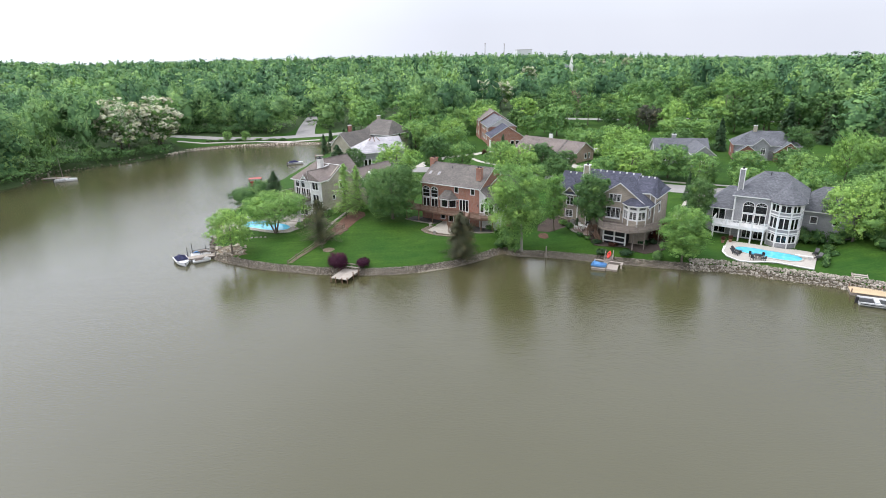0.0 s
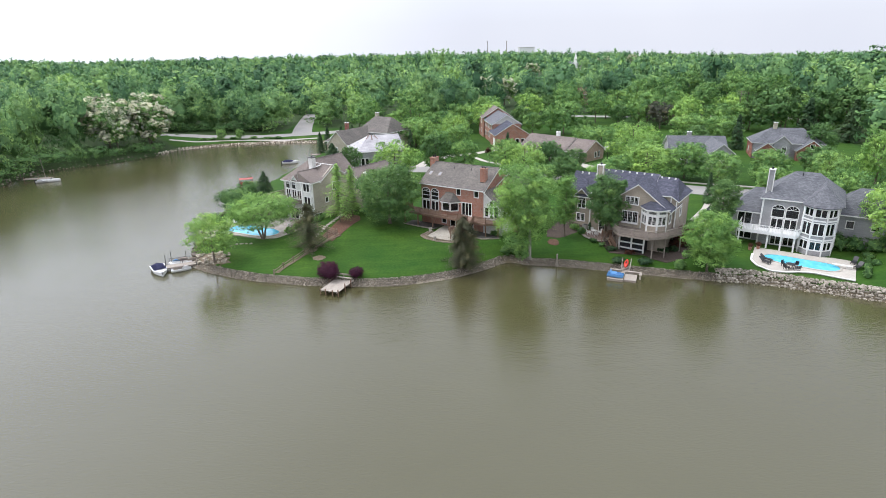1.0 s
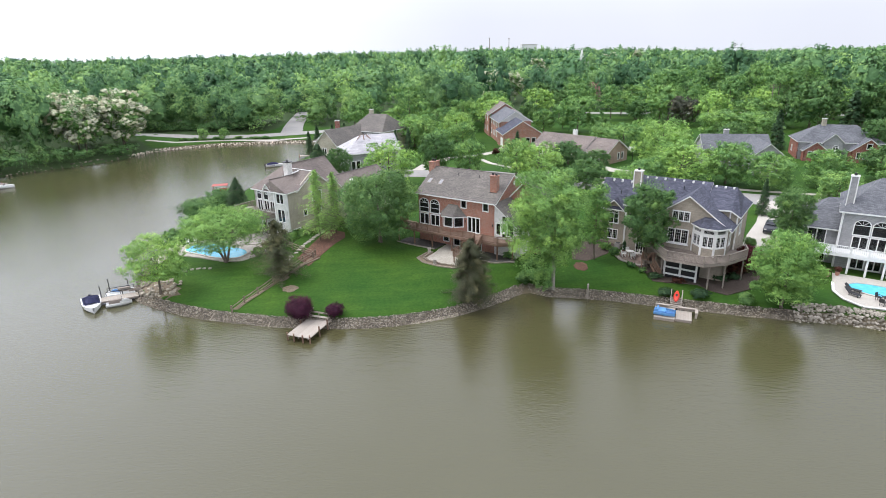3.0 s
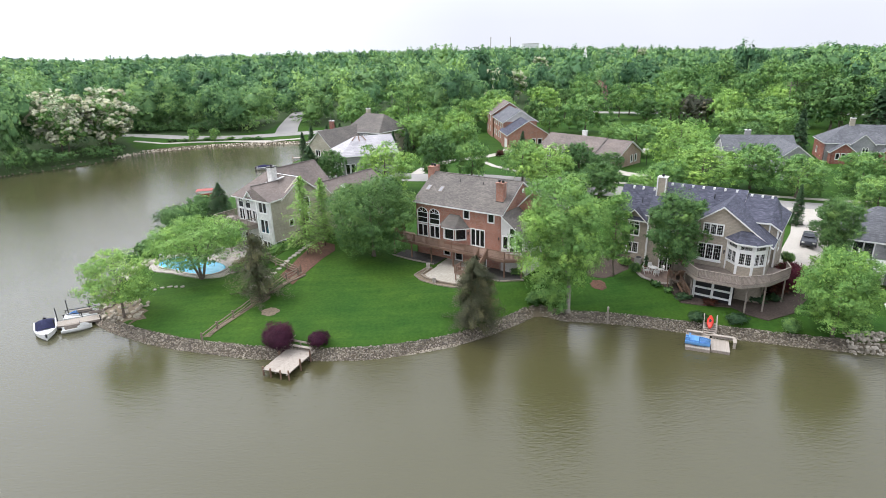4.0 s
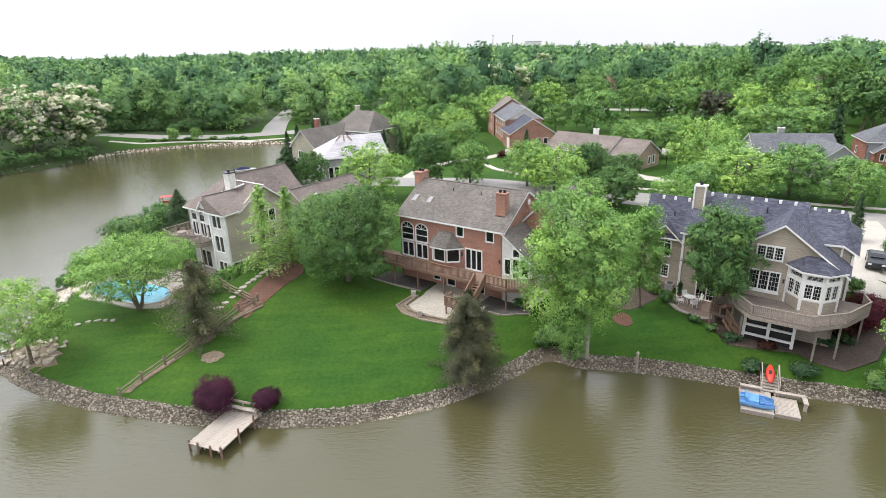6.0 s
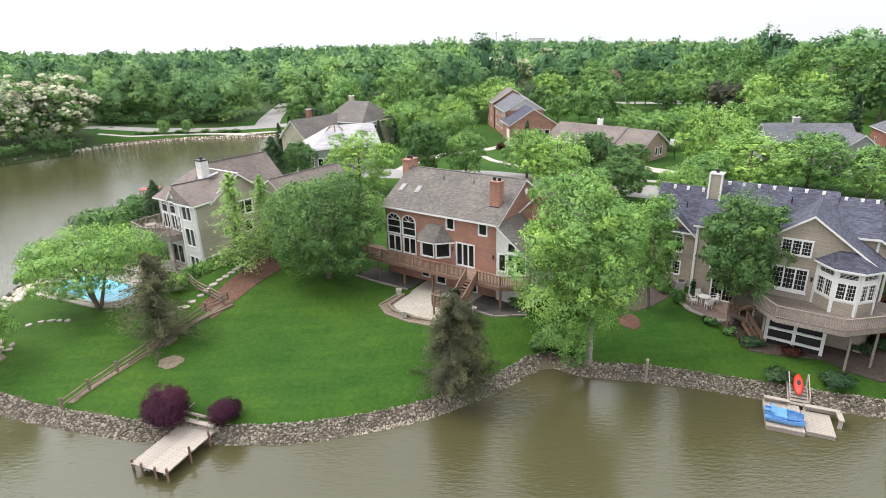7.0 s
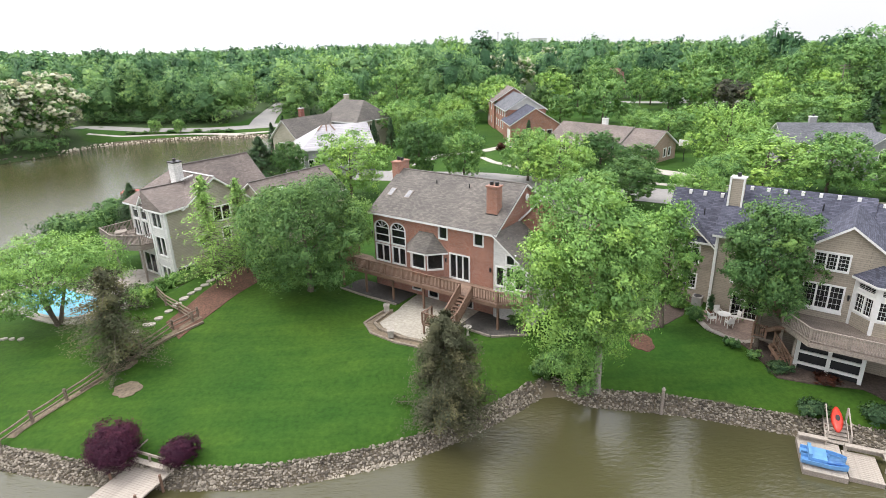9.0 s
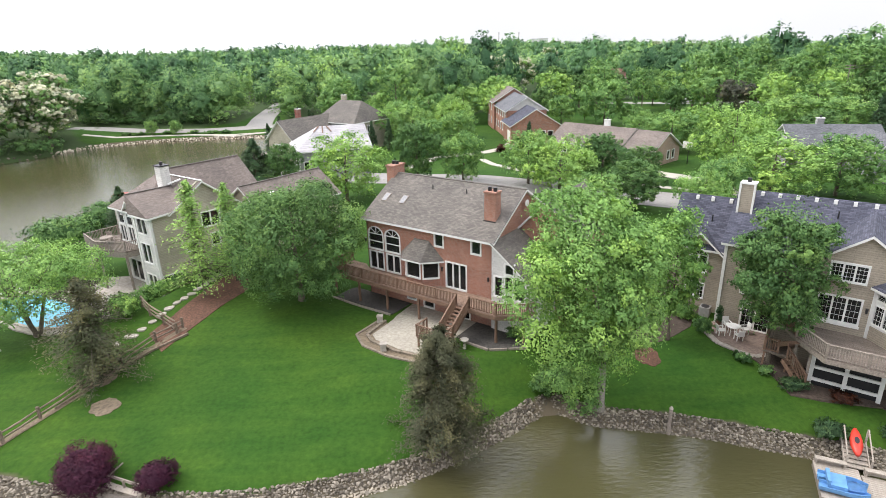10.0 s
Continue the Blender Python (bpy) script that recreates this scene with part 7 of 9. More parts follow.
def stones_along(x0, y0, x1, y1, gap, depth, size, seed, meshes, parts_in=None, parent=None, name="riprap", label="", cover=1.0):
    i0, i1 = sorted((lake_index(x0, y0), lake_index(x1, y1)))
    r = np.random.default_rng(seed)
    spots = bank_spots(i0, i1, gap, depth, seed)
    if FLIP < 0:
        near = np.array([LAKE[np.argmin(np.hypot(LAKE[:, 0] - p[0], LAKE[:, 1] - p[1]))] for p in spots])
        spots = 2 * near - spots
    spots = spots[r.random(len(spots)) < cover]
    z = np.atleast_1d(ground_z(spots[:, 0], spots[:, 1]))
    vs, fs, o, n = [], [], 0, 0
    for (x, y), h in zip(spots, z):
        me = meshes[r.integers(len(meshes))]
        s = size * r.uniform(0.6, 1.45)
        m = Matrix.Translation((x, y, h + 0.12 * s)) @ Euler((r.uniform(-.5, .5), r.uniform(-.5, .5), r.uniform(0, 6.28))).to_matrix().to_4x4() @ Matrix.Scale(s, 4)
        if parent is not None and parts_in[0] < x < parts_in[1] and n < 300:
            ob = new("stone", me)
            ob.parent = parent
            ob.matrix_basis = parent.matrix_basis.inverted() @ m
            n += 1
        else:
            co = np.empty(len(me.vertices) * 3, np.float32)
            me.vertices.foreach_get("co", co)
            co = np.column_stack([co.reshape(-1, 3), np.ones(len(me.vertices))]) @ np.array(m).T
            tri = np.empty(len(me.polygons) * 3, np.int32)
            me.loops.foreach_get("vertex_index", tri)
            vs.append(co[:, :3])
            fs.append(tri.reshape(-1, 3) + o)
            o += len(co)
    if vs:
        me = bpy.data.meshes.new(name)
        me.from_pydata(np.concatenate(vs).tolist(), [], np.concatenate(fs).tolist())
        me.materials.append(meshes[0].materials[0])
        tagged(new(name, me), label, "stones", kind="stuff")


bank = thing("riprap_bank", Matrix.Translation((-6, 74.4, 0)), "bank of rough grey limestone riprap at the waterline", "stone bank")
stones_along(43, 71.8, -6, 73.9, 0.135, 1.0, 0.185, 1, STONES, (0.0, 5.5), bank, label="rough grey limestone riprap along the shore")
stones_along(-6, 73.9, -36, 85.5, 0.135, 1.0, 0.185, 2, STONES, label="rough grey limestone riprap along the shore")
stones_along(90, 44, 43, 71.8, 0.33, 2.4, 0.38, 3, STONES_PALE, label="pale limestone boulders along the shore")
stones_along(-36, 85.5, -40, 132, 0.8, 1.6, 0.8, 4, STONES, label="scattered grey stones by the water", cover=0.6)
stones_along(-33, 212, -88, 196, 0.6, 0.9, 0.6, 5, STONES_PALE, label="pale stones edging the far bank")
stones_along(-88, 196, -112, 150, 0.8, 1.2, 0.6, 6, STONES, label="stones and driftwood at the wooded bank", cover=0.5)
# stony tip of the point
for k in range(46):
    r = random.Random(900 + k)
    x, y = -33.2 + r.uniform(-2.4, 3.2), 84.6 + r.uniform(-2.0, 2.6)
    if inland(x, y)[0] > 0.1:
        ob = new("boulder", STONES[k % 7])
        s = r.uniform(0.4, 0.9)
        ob.matrix_basis = Matrix.Translation((x, y, ground_z(x, y) + 0.1 * s)) @ Matrix.Rotation(r.uniform(0, 6), 4, "Z") @ Matrix.Scale(s, 4)
        tagged(ob, "grey boulder on the stony point", "boulder", "boulders on the point")

# ---- beds, paths, bare patches ----
drape("bare_bank", ring(-32.6, 84.4, 3.6, 2.3, 22, turn=-35, wob=0.16, seed=8), M["soil"], "bare sandy soil on the stony point", "soil", lift=0.05)
drape("mulch_bed", [(-15.9, 90.6), (-15.0, 93.2), (-14.2, 96.6), (-13.4, 100.2), (-12.6, 101.4), (-10.4, 99.8), (-10.0, 97.4), (-11.0, 95.2), (-12.0, 92.6), (-13.0, 90.2), (-13.8, 88.0)], M["mulch"], "red-brown mulch bed beside the lawn", "planting bed")
drape("bare_strip", strip([(-21.2, 77.2), (-19.6, 80.2), (-17.8, 83.2), (-16.0, 86.6), (-14.0, 90.0), (-13.2, 91.2)], 0.5), M["soil"], "strip of bare soil and edging timbers under the fence", "soil")
drape("tree_ring", ring(-15.1, 82.2, 0.95, 0.8, 22, wob=0.16), M["soil"], "round patch of bare soil in the lawn", "soil")
drape("tree_ring", ring(-16.9, 85.2, 1.0, 0.9, 18, wob=0.1, seed=2), M["soil"], "bare soil under a spruce", "soil")
drape("tree_ring", ring(22.7, 86.4, 0.9, 1.2, 22, wob=0.14, seed=3), M["mulch"], "round mulched bed in the lawn", "planting bed")
drape("mulch_bed", [(28.4, 91.6), (27.4, 89.9), (25.6, 88.6), (23.8, 87.8), (22.0, 88.6), (22.6, 91.0), (24.6, 93.6), (26.6, 95.6), (28.6, 96), (29.6, 92.4)], M["soil_dark"], "mulch bed beside the tan house", "planting bed")
drape("mulch_bed", [(28.6, 87.0), (29.8, 84.6), (30.4, 81.2), (32.5, 80.2), (35.1, 79.4), (36.0, 77.8), (37.6, 76.6), (41.0, 77.6), (46.0, 82.0), (46.8, 86.4), (43.6, 87.2), (41.2, 83.4), (37.0, 85.0), (33.0, 87.0), (30.4, 86.6), (29.4, 88.2)], M["soil_dark"], "dark planting bed round the deck", "planting bed", lift=0.09, step=1.0)
for k, (x, y) in enumerate(((-18.6, 88.2), (-17.9, 89.4), (-17.2, 90.4), (-16.77, 91.3), (-16.4, 92.4), (-16.08, 93.4), (-15.86, 94.4), (-15.53, 95.3), (-15.22, 96.1), (-14.92, 97.0), (-14.71, 98.0), (-14.4, 98.9), (-14.13, 99.9), (-13.78, 101))):
    r = random.Random(k)
    out = ring(0, 0, r.uniform(0.34, 0.5), r.uniform(0.26, 0.36), 9, r.uniform(0, 90), 0.14, k)
    solid("stepping_stone", prism(out, -0.2, 0.1), M["paver"], "flat tan stepping stone in the grass", "stone", "stepping stones by the mulch bed", at=Matrix.Translation((x, y, ground_z(x, y))))
for k in range(5):
    r = random.Random(k + 40)
    x, y = -31.0 + k * 0.82, 89.6 + 0.16 * k + 0.35 * math.sin(k)
    solid("edging_stone", prism(ring(0, 0, r.uniform(.22, .36), r.uniform(.18, .26), 8, r.uniform(0, 90), .15, k), -0.15, 0.14), M["paver"], "pale edging stone in the grass", "stone", "edging stones by the pool", at=Matrix.Translation((x, y, ground_z(x, y))))


# ---- split rail fence ----
def rail_fence(line, label, rails=2, height=0.8, seed=0):
    f = thing("rail_fence", Matrix.Translation((line[0][0], line[0][1], ground_z(*line[0]))), label, "fence")
    o = f.matrix_basis.translation
    tops = []
    for k, (x, y) in enumerate(line):
        z = ground_z(x, y)
        p = Vector((x, y, z)) - o
        part("post", box(-0.09, 0.09, -0.06, 0.06, -0.3, height + 0.12, m=Matrix.Translation(p)), M["wood_old"], f)
        tops.append(p)
    for a, b in zip(tops, tops[1:]):
        for q in range(rails):
            h = height * (0.42 + 0.45 * q)
            part("rail", tube([a + Vector((0, 0, h)), a.lerp(b, 0.5) + Vector((0, 0, h - 0.04)), b + Vector((0, 0, h + 0.02))], [0.055, 0.07, 0.05], 6), M["wood_old"], f)


rail_fence([(-21.0, 77.6), (-20.0, 79.4), (-18.9, 81.4), (-17.6, 84.0), (-16.2, 86.8), (-14.8, 89.4), (-13.4, 91.2)], "weathered split rail fence across the lawn")
rail_fence([(-18.4, 95.0), (-17.0, 93.4), (-15.2, 91.9), (-13.6, 90.5)], "weathered split rail fence by the mulch bed", 3)
for k, (a, b) in enumerate((((-14.6, 88.2), (-12.6, 90.2)), ((-16.4, 85.6), (-14.6, 88.2)), ((-18.4, 82.2), (-16.4, 85.6)))):
    za, zb = ground_z(*a), ground_z(*b)
    solid("edging_timber", bar((*a, za + 0.1), (*b, zb + 0.1), 0.16, 0.16), M["wood_old"], "weathered landscape timber on the ground", "timber", "edging timbers")


# ---- timber dock ----
def timber_dock():
    ang = -22
    d = thing("wooden_dock", pose(-13.35, 71.7, 0, 0, 0, ang), "bleached plank dock on posts with a low bench rail", "dock")
    W, L = 2.85, 4.8
    plank = mesh_of("plank", box(0, W, 0, 0.135, 0.66, 0.71), M["plank"])
    for k in range(int(L / 0.15)):
        o = new("plank", plank)
        o.parent = d
        o.location = (random.Random(k).uniform(-.03, .03), k * 0.15, random.Random(k + 9).uniform(-.006, .006))
    for x in (0.2, W / 2, W - 0.2):
        part("beam", box(x - 0.05, x + 0.05, 0.02, L, 0.46, 0.655), M["wood_grey"], d)
    for x, y, h in ((0.02, 0.1, 0.95), (W - 0.02, 0.1, 1.0), (W + 0.06, 1.9, 1.25), (W + 0.06, 3.6, 1.2), (-0.06, 2.8, 1.1), (0.9, 0.0, 0.95), (2.0, 0.0, 0.95)):
        part("post", tube([(x, y, -2.0), (x, y, h)], [0.09, 0.08], 8), M["wood_brown"], d)
    part("bench_back", bar((0.2, L - 0.35, 1.5), (W - 0.1, L - 0.35, 1.5), 0.05, 0.2), M["plank"], d)
    part("bench_seat", box(0.2, W - 0.1, L - 0.75, L - 0.4, 1.08, 1.13), M["plank"], d)
    for x in (0.25, W / 2, W - 0.15):
        part("bench_leg", box(x - 0.05, x + 0.05, L - 0.5, L - 0.4, 0.7, 1.6), M["wood_grey"], d)
    for x in (0.1, W - 0.1):
        part("handrail", bar((x, L - 0.4, 1.4), (x, L + 0.7, 1.5), 0.07), M["wood_grey"], d)
    part("gangway", box(0.3, W - 0.3, L, L + 1.6, 0.72, 0.8), M["plank"], d)


timber_dock()


# ---- boats ----
def hull_mesh(bm, L, W, H, bow=0.5, rake=0.15, mat=0):
    """A pointed hull along x with a flat transom, open inside."""
    secs = []
    n = 9
    for i in range(n):
        f = i / (n - 1)
        x = L * (f - 0.5)
        w = W / 2 * (1 if f < 1 - bow else max(0.04, math.cos((f - 1 + bow) / bow * math.pi / 2)) ** 0.7)
        keel = rake * H * max(0, (f - 0.6) / 0.4) ** 2 * 3
        top = H * (1 + 0.12 * f)
        secs.append([(x, -w, top), (x, -w * 0.92, H * 0.45), (x, -w * 0.5, keel * 0.5), (x, 0, keel * 0.5 - 0.05), (x, w * 0.5, keel * 0.5), (x, w * 0.92, H * 0.45), (x, w, top), (x, w * 0.86, top), (x, w * 0.8, H * 0.5), (x, -w * 0.8, H * 0.5), (x, -w * 0.86, top)])
    rings = [[bm.verts.new(p) for p in s] for s in secs]
    k = len(rings[0])
    for a, b in zip(rings, rings[1:]):
        for j in range(k):
            bm.faces.new((a[j], a[(j + 1) % k], b[(j + 1) % k], b[j])).material_index = mat
    bm.faces.new(rings[0][::-1]).material_index = mat
    bm.faces.new(rings[-1]).material_index = mat


def dome(bm, x0, x1, w0, w1, z, h, n=8, m=6):
    """A taut rounded cover between x0 and x1."""
    rows = []
    for i in range(n + 1):
        f = i / n
        x, w = x0 + (x1 - x0) * f, w0 + (w1 - w0) * f
        rows.append([bm.verts.new((x, w * (2 * j / m - 1), z + h * math.sin(math.pi * (0.12 + 0.76 * f)) * (1 - abs(2 * j / m - 1) ** 2.4))) for j in range(m + 1)])
    for a, b in zip(rows, rows[1:]):
        for j in range(m):
            bm.faces.new((a[j], a[j + 1], b[j + 1], b[j]))
    bmesh.ops.solidify(bm, geom=bm.faces[:], thickness=0.03)


def motor_boat(x, y, turn, L, W, cover, label, z=-0.12, motor=True):
    b = thing("motor_boat", pose(x, y, z, 0, 0, turn), label, "boat")
    bm = bmesh.new()
    hull_mesh(bm, L, W, 0.75)
    part("hull", bm, M["hull"], b, smooth=False)
    part("stripe", box(-L / 2 + 0.05, L * 0.02, -W / 2 - 0.012, W / 2 + 0.012, 0.5, 0.58), M["black"], b)
    bm = bmesh.new()
    add_prism(bm, [(L * 0.14, -W * 0.4), (L * 0.34, -W * 0.3), (L * 0.46, -W * 0.1), (L * 0.46, W * 0.1), (L * 0.34, W * 0.3), (L * 0.14, W * 0.4)], 0.78, 0.85)
    part("foredeck", bm, M["hull"], b)
    if cover:
        bm = bmesh.new()
        dome(bm, -L * 0.44, L * 0.2, W * 0.44, W * 0.42, 0.8, 0.55)
        part("cover", bm, cover, b, "taut navy canvas cover" if cover is M["canvas_navy"] else "")
    else:
        for sx in (-0.22, 0.0):
            part("seat", box(L * sx, L * sx + 0.5, -W * 0.34, W * 0.34, 0.4, 0.82), M["hull"], b)
        part("windscreen", bar((L * 0.14, -W * 0.34, 0.98), (L * 0.14, W * 0.34, 0.98), 0.03, 0.34), M["glass"], b)
    if motor:
        part("outboard_motor", box(-L / 2 - 0.38, -L / 2 - 0.02, -0.17, 0.17, 0.2, 1.0), M["black"], b)
    return b


def jet_ski(x, y, turn, label, colour):
    b = thing("jet_ski", pose(x, y, 0.0, 0, 0, turn), label, "jet ski")
    bm = bmesh.new()
    hull_mesh(bm, 2.9, 1.1, 0.45, 0.6)
    part("hull", bm, M["hull"], b)
    part("seat", box(-1.1, 0.35, -0.2, 0.2, 0.4, 0.86), M["wood_grey"], b)
    bm = bmesh.new()
    dome(bm, 0.1, 1.2, 0.36, 0.2, 0.5, 0.3)
    part("hood", bm, colour, b)
    part("handlebar", bar((0.4, -0.4, 0.98), (0.4, 0.4, 0.98), 0.05), M["black"], b)


motor_boat(-39.85, 82.35, -57, 4.6, 2.15, M["canvas_navy"], "white motor boat with a navy canvas cover at the point")
pl = thing("platform_dock", pose(-37.0, 84.2, 0, 0, 0, 22), "grey plank dock with mooring poles at the stony point", "dock")
plk = mesh_of("plank", box(0, 0.18, -0.75, 0.75, 0.5, 0.56), M["plank"])
for k in range(24):
    o = new("plank", plk)
    o.parent, o.location = pl, (-2.6 + k * 0.2, 0, 0)
part("beam", box(-2.6, 2.2, -0.7, -0.6, 0.32, 0.5), M["wood_grey"], pl)
part("beam", box(-2.6, 2.2, 0.6, 0.7, 0.32, 0.5), M["wood_grey"], pl)
for x, y, h in ((-2.4, 0.8, 2.2), (-2.4, -0.8, 1.5), (0.0, 0.8, 1.2), (-1.6, 2.6, 2.3), (0.6, 2.6, 1.9), (2.0, -0.8, 1.1)):
    part("pole", tube([(x, y, -2), (x, y, h)], [0.06, 0.05], 7), M["black"], pl)
part("bench", bar((0.8, 0.6, 1.0), (2.1, 0.6, 1.0), 0.1, 0.3), M["wood_grey"], pl)
lift = thing("boat_lift", pose(-38.3, 86.4, 0, 0, 0, 22), "floating boat lift with metal frame at the point", "boat lift")
part("platform", box(-1.7, 1.7, -0.8, 0.8, 0.05, 0.3), M["hull"], lift)
for y in (-0.7, 0.7):
    part("rail", bar((-1.7, y, 0.75), (1.6, y, 0.75), 0.07), M["black"], lift)
    for x in (-1.6, 0, 1.5):
        part("leg", bar((x, y, 0.2), (x, y, 0.78), 0.06), M["black"], lift)
jet_ski(-38.2, 86.4, 200, "pale blue and white jet ski on its lift", M["plastic_blue"])
jet_ski(-36.7, 82.7, 25, "white jet ski beside the plank dock", M["hull"])


# ---- floating dock with pedal boats ----
def floating_dock():
    d = thing("floating_dock", pose(27.6, 73.5, 0, 0, 0, -25) @ Matrix.Scale(0.84, 4), "two-part floating plank dock with low benches", "dock")
    for x0, x1, y0, y1, z in ((0, 2.65, 0, 3.7, 0.42), (2.75, 4.75, 0.35, 3.3, 0.36)):
        part("float", box(x0, x1, y0, y1, -0.3, z - 0.06), M["wood_grey"], d)
        n = int((y1 - y0) / 0.2)
        me = mesh_of("plank", box(0, x1 - x0, 0, 0.19, z - 0.055, z), M["plank"])
        for k in range(n):
            o = new("plank", me)
            o.parent, o.location = d, (x0, y0 + k * (y1 - y0) / n, 0)
    for x0, x1, y in ((0.05, 1.9, 3.55), (2.9, 5.4, 3.35)):
        part("bench", box(x0, x1, y - 0.2, y + 0.2, 0.78, 0.86), M["plank"], d)
        part("bench_front", box(x0, x1, y + 0.1, y + 0.18, 0.36, 0.78), M["plank"], d)
        for x in (x0 + 0.1, x1 - 0.1):
            part("bench_leg", box(x - 0.06, x + 0.06, y - 0.18, y + 0.18, 0.3, 0.78), M["plank"], d)
    part("bench", box(5.1, 5.5, 2.0, 3.2, 0.78, 0.86), M["plank"], d)
    part("bench_leg", box(5.15, 5.45, 2.1, 2.2, -0.3, 0.78), M["plank"], d)
    # steps up the bank
    for k in range(6):
        part("step", box(1.95, 3.3, 3.8 + k * 0.34, 4.2 + k * 0.34, 0.4 + k * 0.14, 0.46 + k * 0.14), M["plank"], d)
    for x in (1.9, 3.35):
        part("stringer", bar((x, 3.7, 0.35), (x, 6.0, 1.25), 0.07, 0.22), M["plank"], d)
        for y, h in ((3.8, 1.3), (5.9, 2.3)):
            part("post", box(x - 0.06, x + 0.06, y - 0.06, y + 0.06, 0.1, h), M["plank"], d)
        part("handrail", bar((x, 3.8, 1.3), (x, 5.9, 2.3), 0.07, 0.1), M["plank"], d)


floating_dock()


def pedal_boat(x, y, z, turn, label):
    b = thing("pedal_boat", pose(x, y, z, 0, 0, turn), label, "boat")
    for k, yy in enumerate((-0.42, 0.42)):
        bm = bmesh.new()
        hull_mesh(bm, 2.3, 0.62, 0.36, 0.4)
        bmesh.ops.translate(bm, verts=bm.verts, vec=(0.0, yy, 0.0))
        part("hull", bm, M["plastic_blue"], b)
    part("seat", box(-0.8, 0.1, -0.55, 0.55, 0.3, 0.5), M["plastic_blue"], b)
    part("seat_back", box(-0.85, -0.68, -0.55, 0.55, 0.45, 0.72), M["plastic_blue"], b)
    bm = bmesh.new()
    dome(bm, 0.15, 1.0, 0.5, 0.3, 0.34, 0.18)
    part("foredeck", bm, M["plastic_blue"], b)


pedal_boat(29.0, 73.9, 0.44, -28, "sky blue plastic pedal boat resting on the floating dock")
ky = thing("kayak", pose(31.45, 76.55, 1.32, 0, -18, 62) @ Matrix.Scale(0.95, 4), "bright red plastic kayak leaning on the dock steps", "kayak")
bm = bmesh.new()
rows = []
for i in range(9):
    f = i / 8
    w = 0.36 * math.sin(math.pi * (0.06 + 0.88 * f)) ** 0.7
    rows.append([bm.verts.new((2.0 * (f - 0.5), w * math.cos(a), 0.2 * math.sin(a) * (w / 0.36) ** 0.6)) for a in [k * math.tau / 10 for k in range(10)]])
for a, b in zip(rows, rows[1:]):
    for j in range(10):
        bm.faces.new((a[j], a[(j + 1) % 10], b[(j + 1) % 10], b[j]))
bm.faces.new(rows[0][::-1])
bm.faces.new(rows[-1])
part("hull", bm, M["plastic_red"], ky, smooth=True)
part("cockpit", prism(ring(0, 0, 0.24, 0.13, 14), 0.15, 0.22), M["black"], ky)

# ---- dock and boat below the pool house ----
pd = thing("tan_dock", pose(64.2, 60.2, 0, 0, 0, -28), "tan plank dock with steps up the bank", "dock")
part("float", box(-3.4, 4.5, -1.3, 1.0, -0.3, 0.44), M["wood_grey"], pd)
me = mesh_of("plank", box(0, 0.24, -1.35, 1.05, 0.44, 0.5), worn("tan_plank", (0.52, 0.4, 0.24), 0.8, grain=8, spread=0.2))
for k in range(31):
    o = new("plank", me)
    o.parent, o.location = pd, (-3.4 + k * 0.255, 0, 0)
for x, y, h in ((-3.3, -1.2, 1.0), (-3.3, 0.9, 1.0), (0.5, 0.9, 1.0), (4.3, -1.2, 1.0)):
    part("post", tube([(x, y, -1.5), (x, y, h)], [0.09, 0.08], 7), M["wood_brown"], pd)
motor_boat(62.6, 56.6, -28, 6.4, 2.5, None, "white open motor boat with tan seats at the dock")
stp = thing("bank_steps", pose(63.6, 62.6, 0.1, 0, 0, -28), "pale timber steps down the stony bank", "steps")
for k in range(6):
    part("step", box(-0.9, 0.9, k * 0.42, k * 0.42 + 0.4, 0.3 + k * 0.17, 0.42 + k * 0.17), M["plank"], stp)
for x in (-0.95, 0.95):
    part("stringer", bar((x, -0.1, 0.25), (x, 2.5, 1.3), 0.08, 0.25), M["plank"], stp)

# ---- far boats ----
motor_boat(-100.2, 154.4, 20, 5.6, 2.2, None, "white motor boat moored at the wooded bank")
fd = thing("bank_dock", pose(-104.0, 157.0, 0, 0, 0, 10), "rough timber landing under the trees", "dock")
part("deck", box(-4, 3, -1, 1, 0.4, 0.52), M["wood_grey"], fd)
for x in (-3.6, 0, 2.6):
    part("post", tube([(x, -0.9, -1.5), (x, -0.9, 1.2)], [0.09, 0.08], 6), M["wood_brown"], fd)
part("mast", tube([(1.2, 0.6, -1), (0.9, 0.6, 6.0)], [0.1, 0.06], 7), M["wood_grey"], fd)
motor_boat(-38.8, 172.6, 12, 4.8, 2.0, M["canvas_navy"], "small motor boat with a navy cover in the cove")
cd = thing("cove_dock", pose(-31.2, 185, 0, 0, 0, 4), "low grey dock in the cove", "dock")
part("deck", box(-3.4, 3.0, -0.8, 0.8, 0.5, 0.62), M["plank"], cd)
for x in (-3.2, -0.4, 2.4):
    part("post", tube([(x, -0.8, -1.5), (x, -0.8, 1.2)], [0.08, 0.08], 6), M["wood_brown"], cd)
rl = thing("red_canopy_lift", pose(-42.6, 139.6, 0, 0, 0, 12), "boat lift with a faded red canopy at the bank", "boat lift")
part("canopy", prism([(-1.6, -1.1), (1.6, -1.1), (1.6, 1.1), (-1.6, 1.1)], 2.5, lambda x, y: 2.75 - 0.2 * abs(y)), M["red_paint"], rl)
part("platform", box(-1.6, 1.6, -1.1, 1.1, 0.4, 0.62), M["red_paint"], rl)
part("side_panel", box(-1.6, 1.6, 0.95, 1.05, 0.6, 1.5), M["red_paint"], rl)
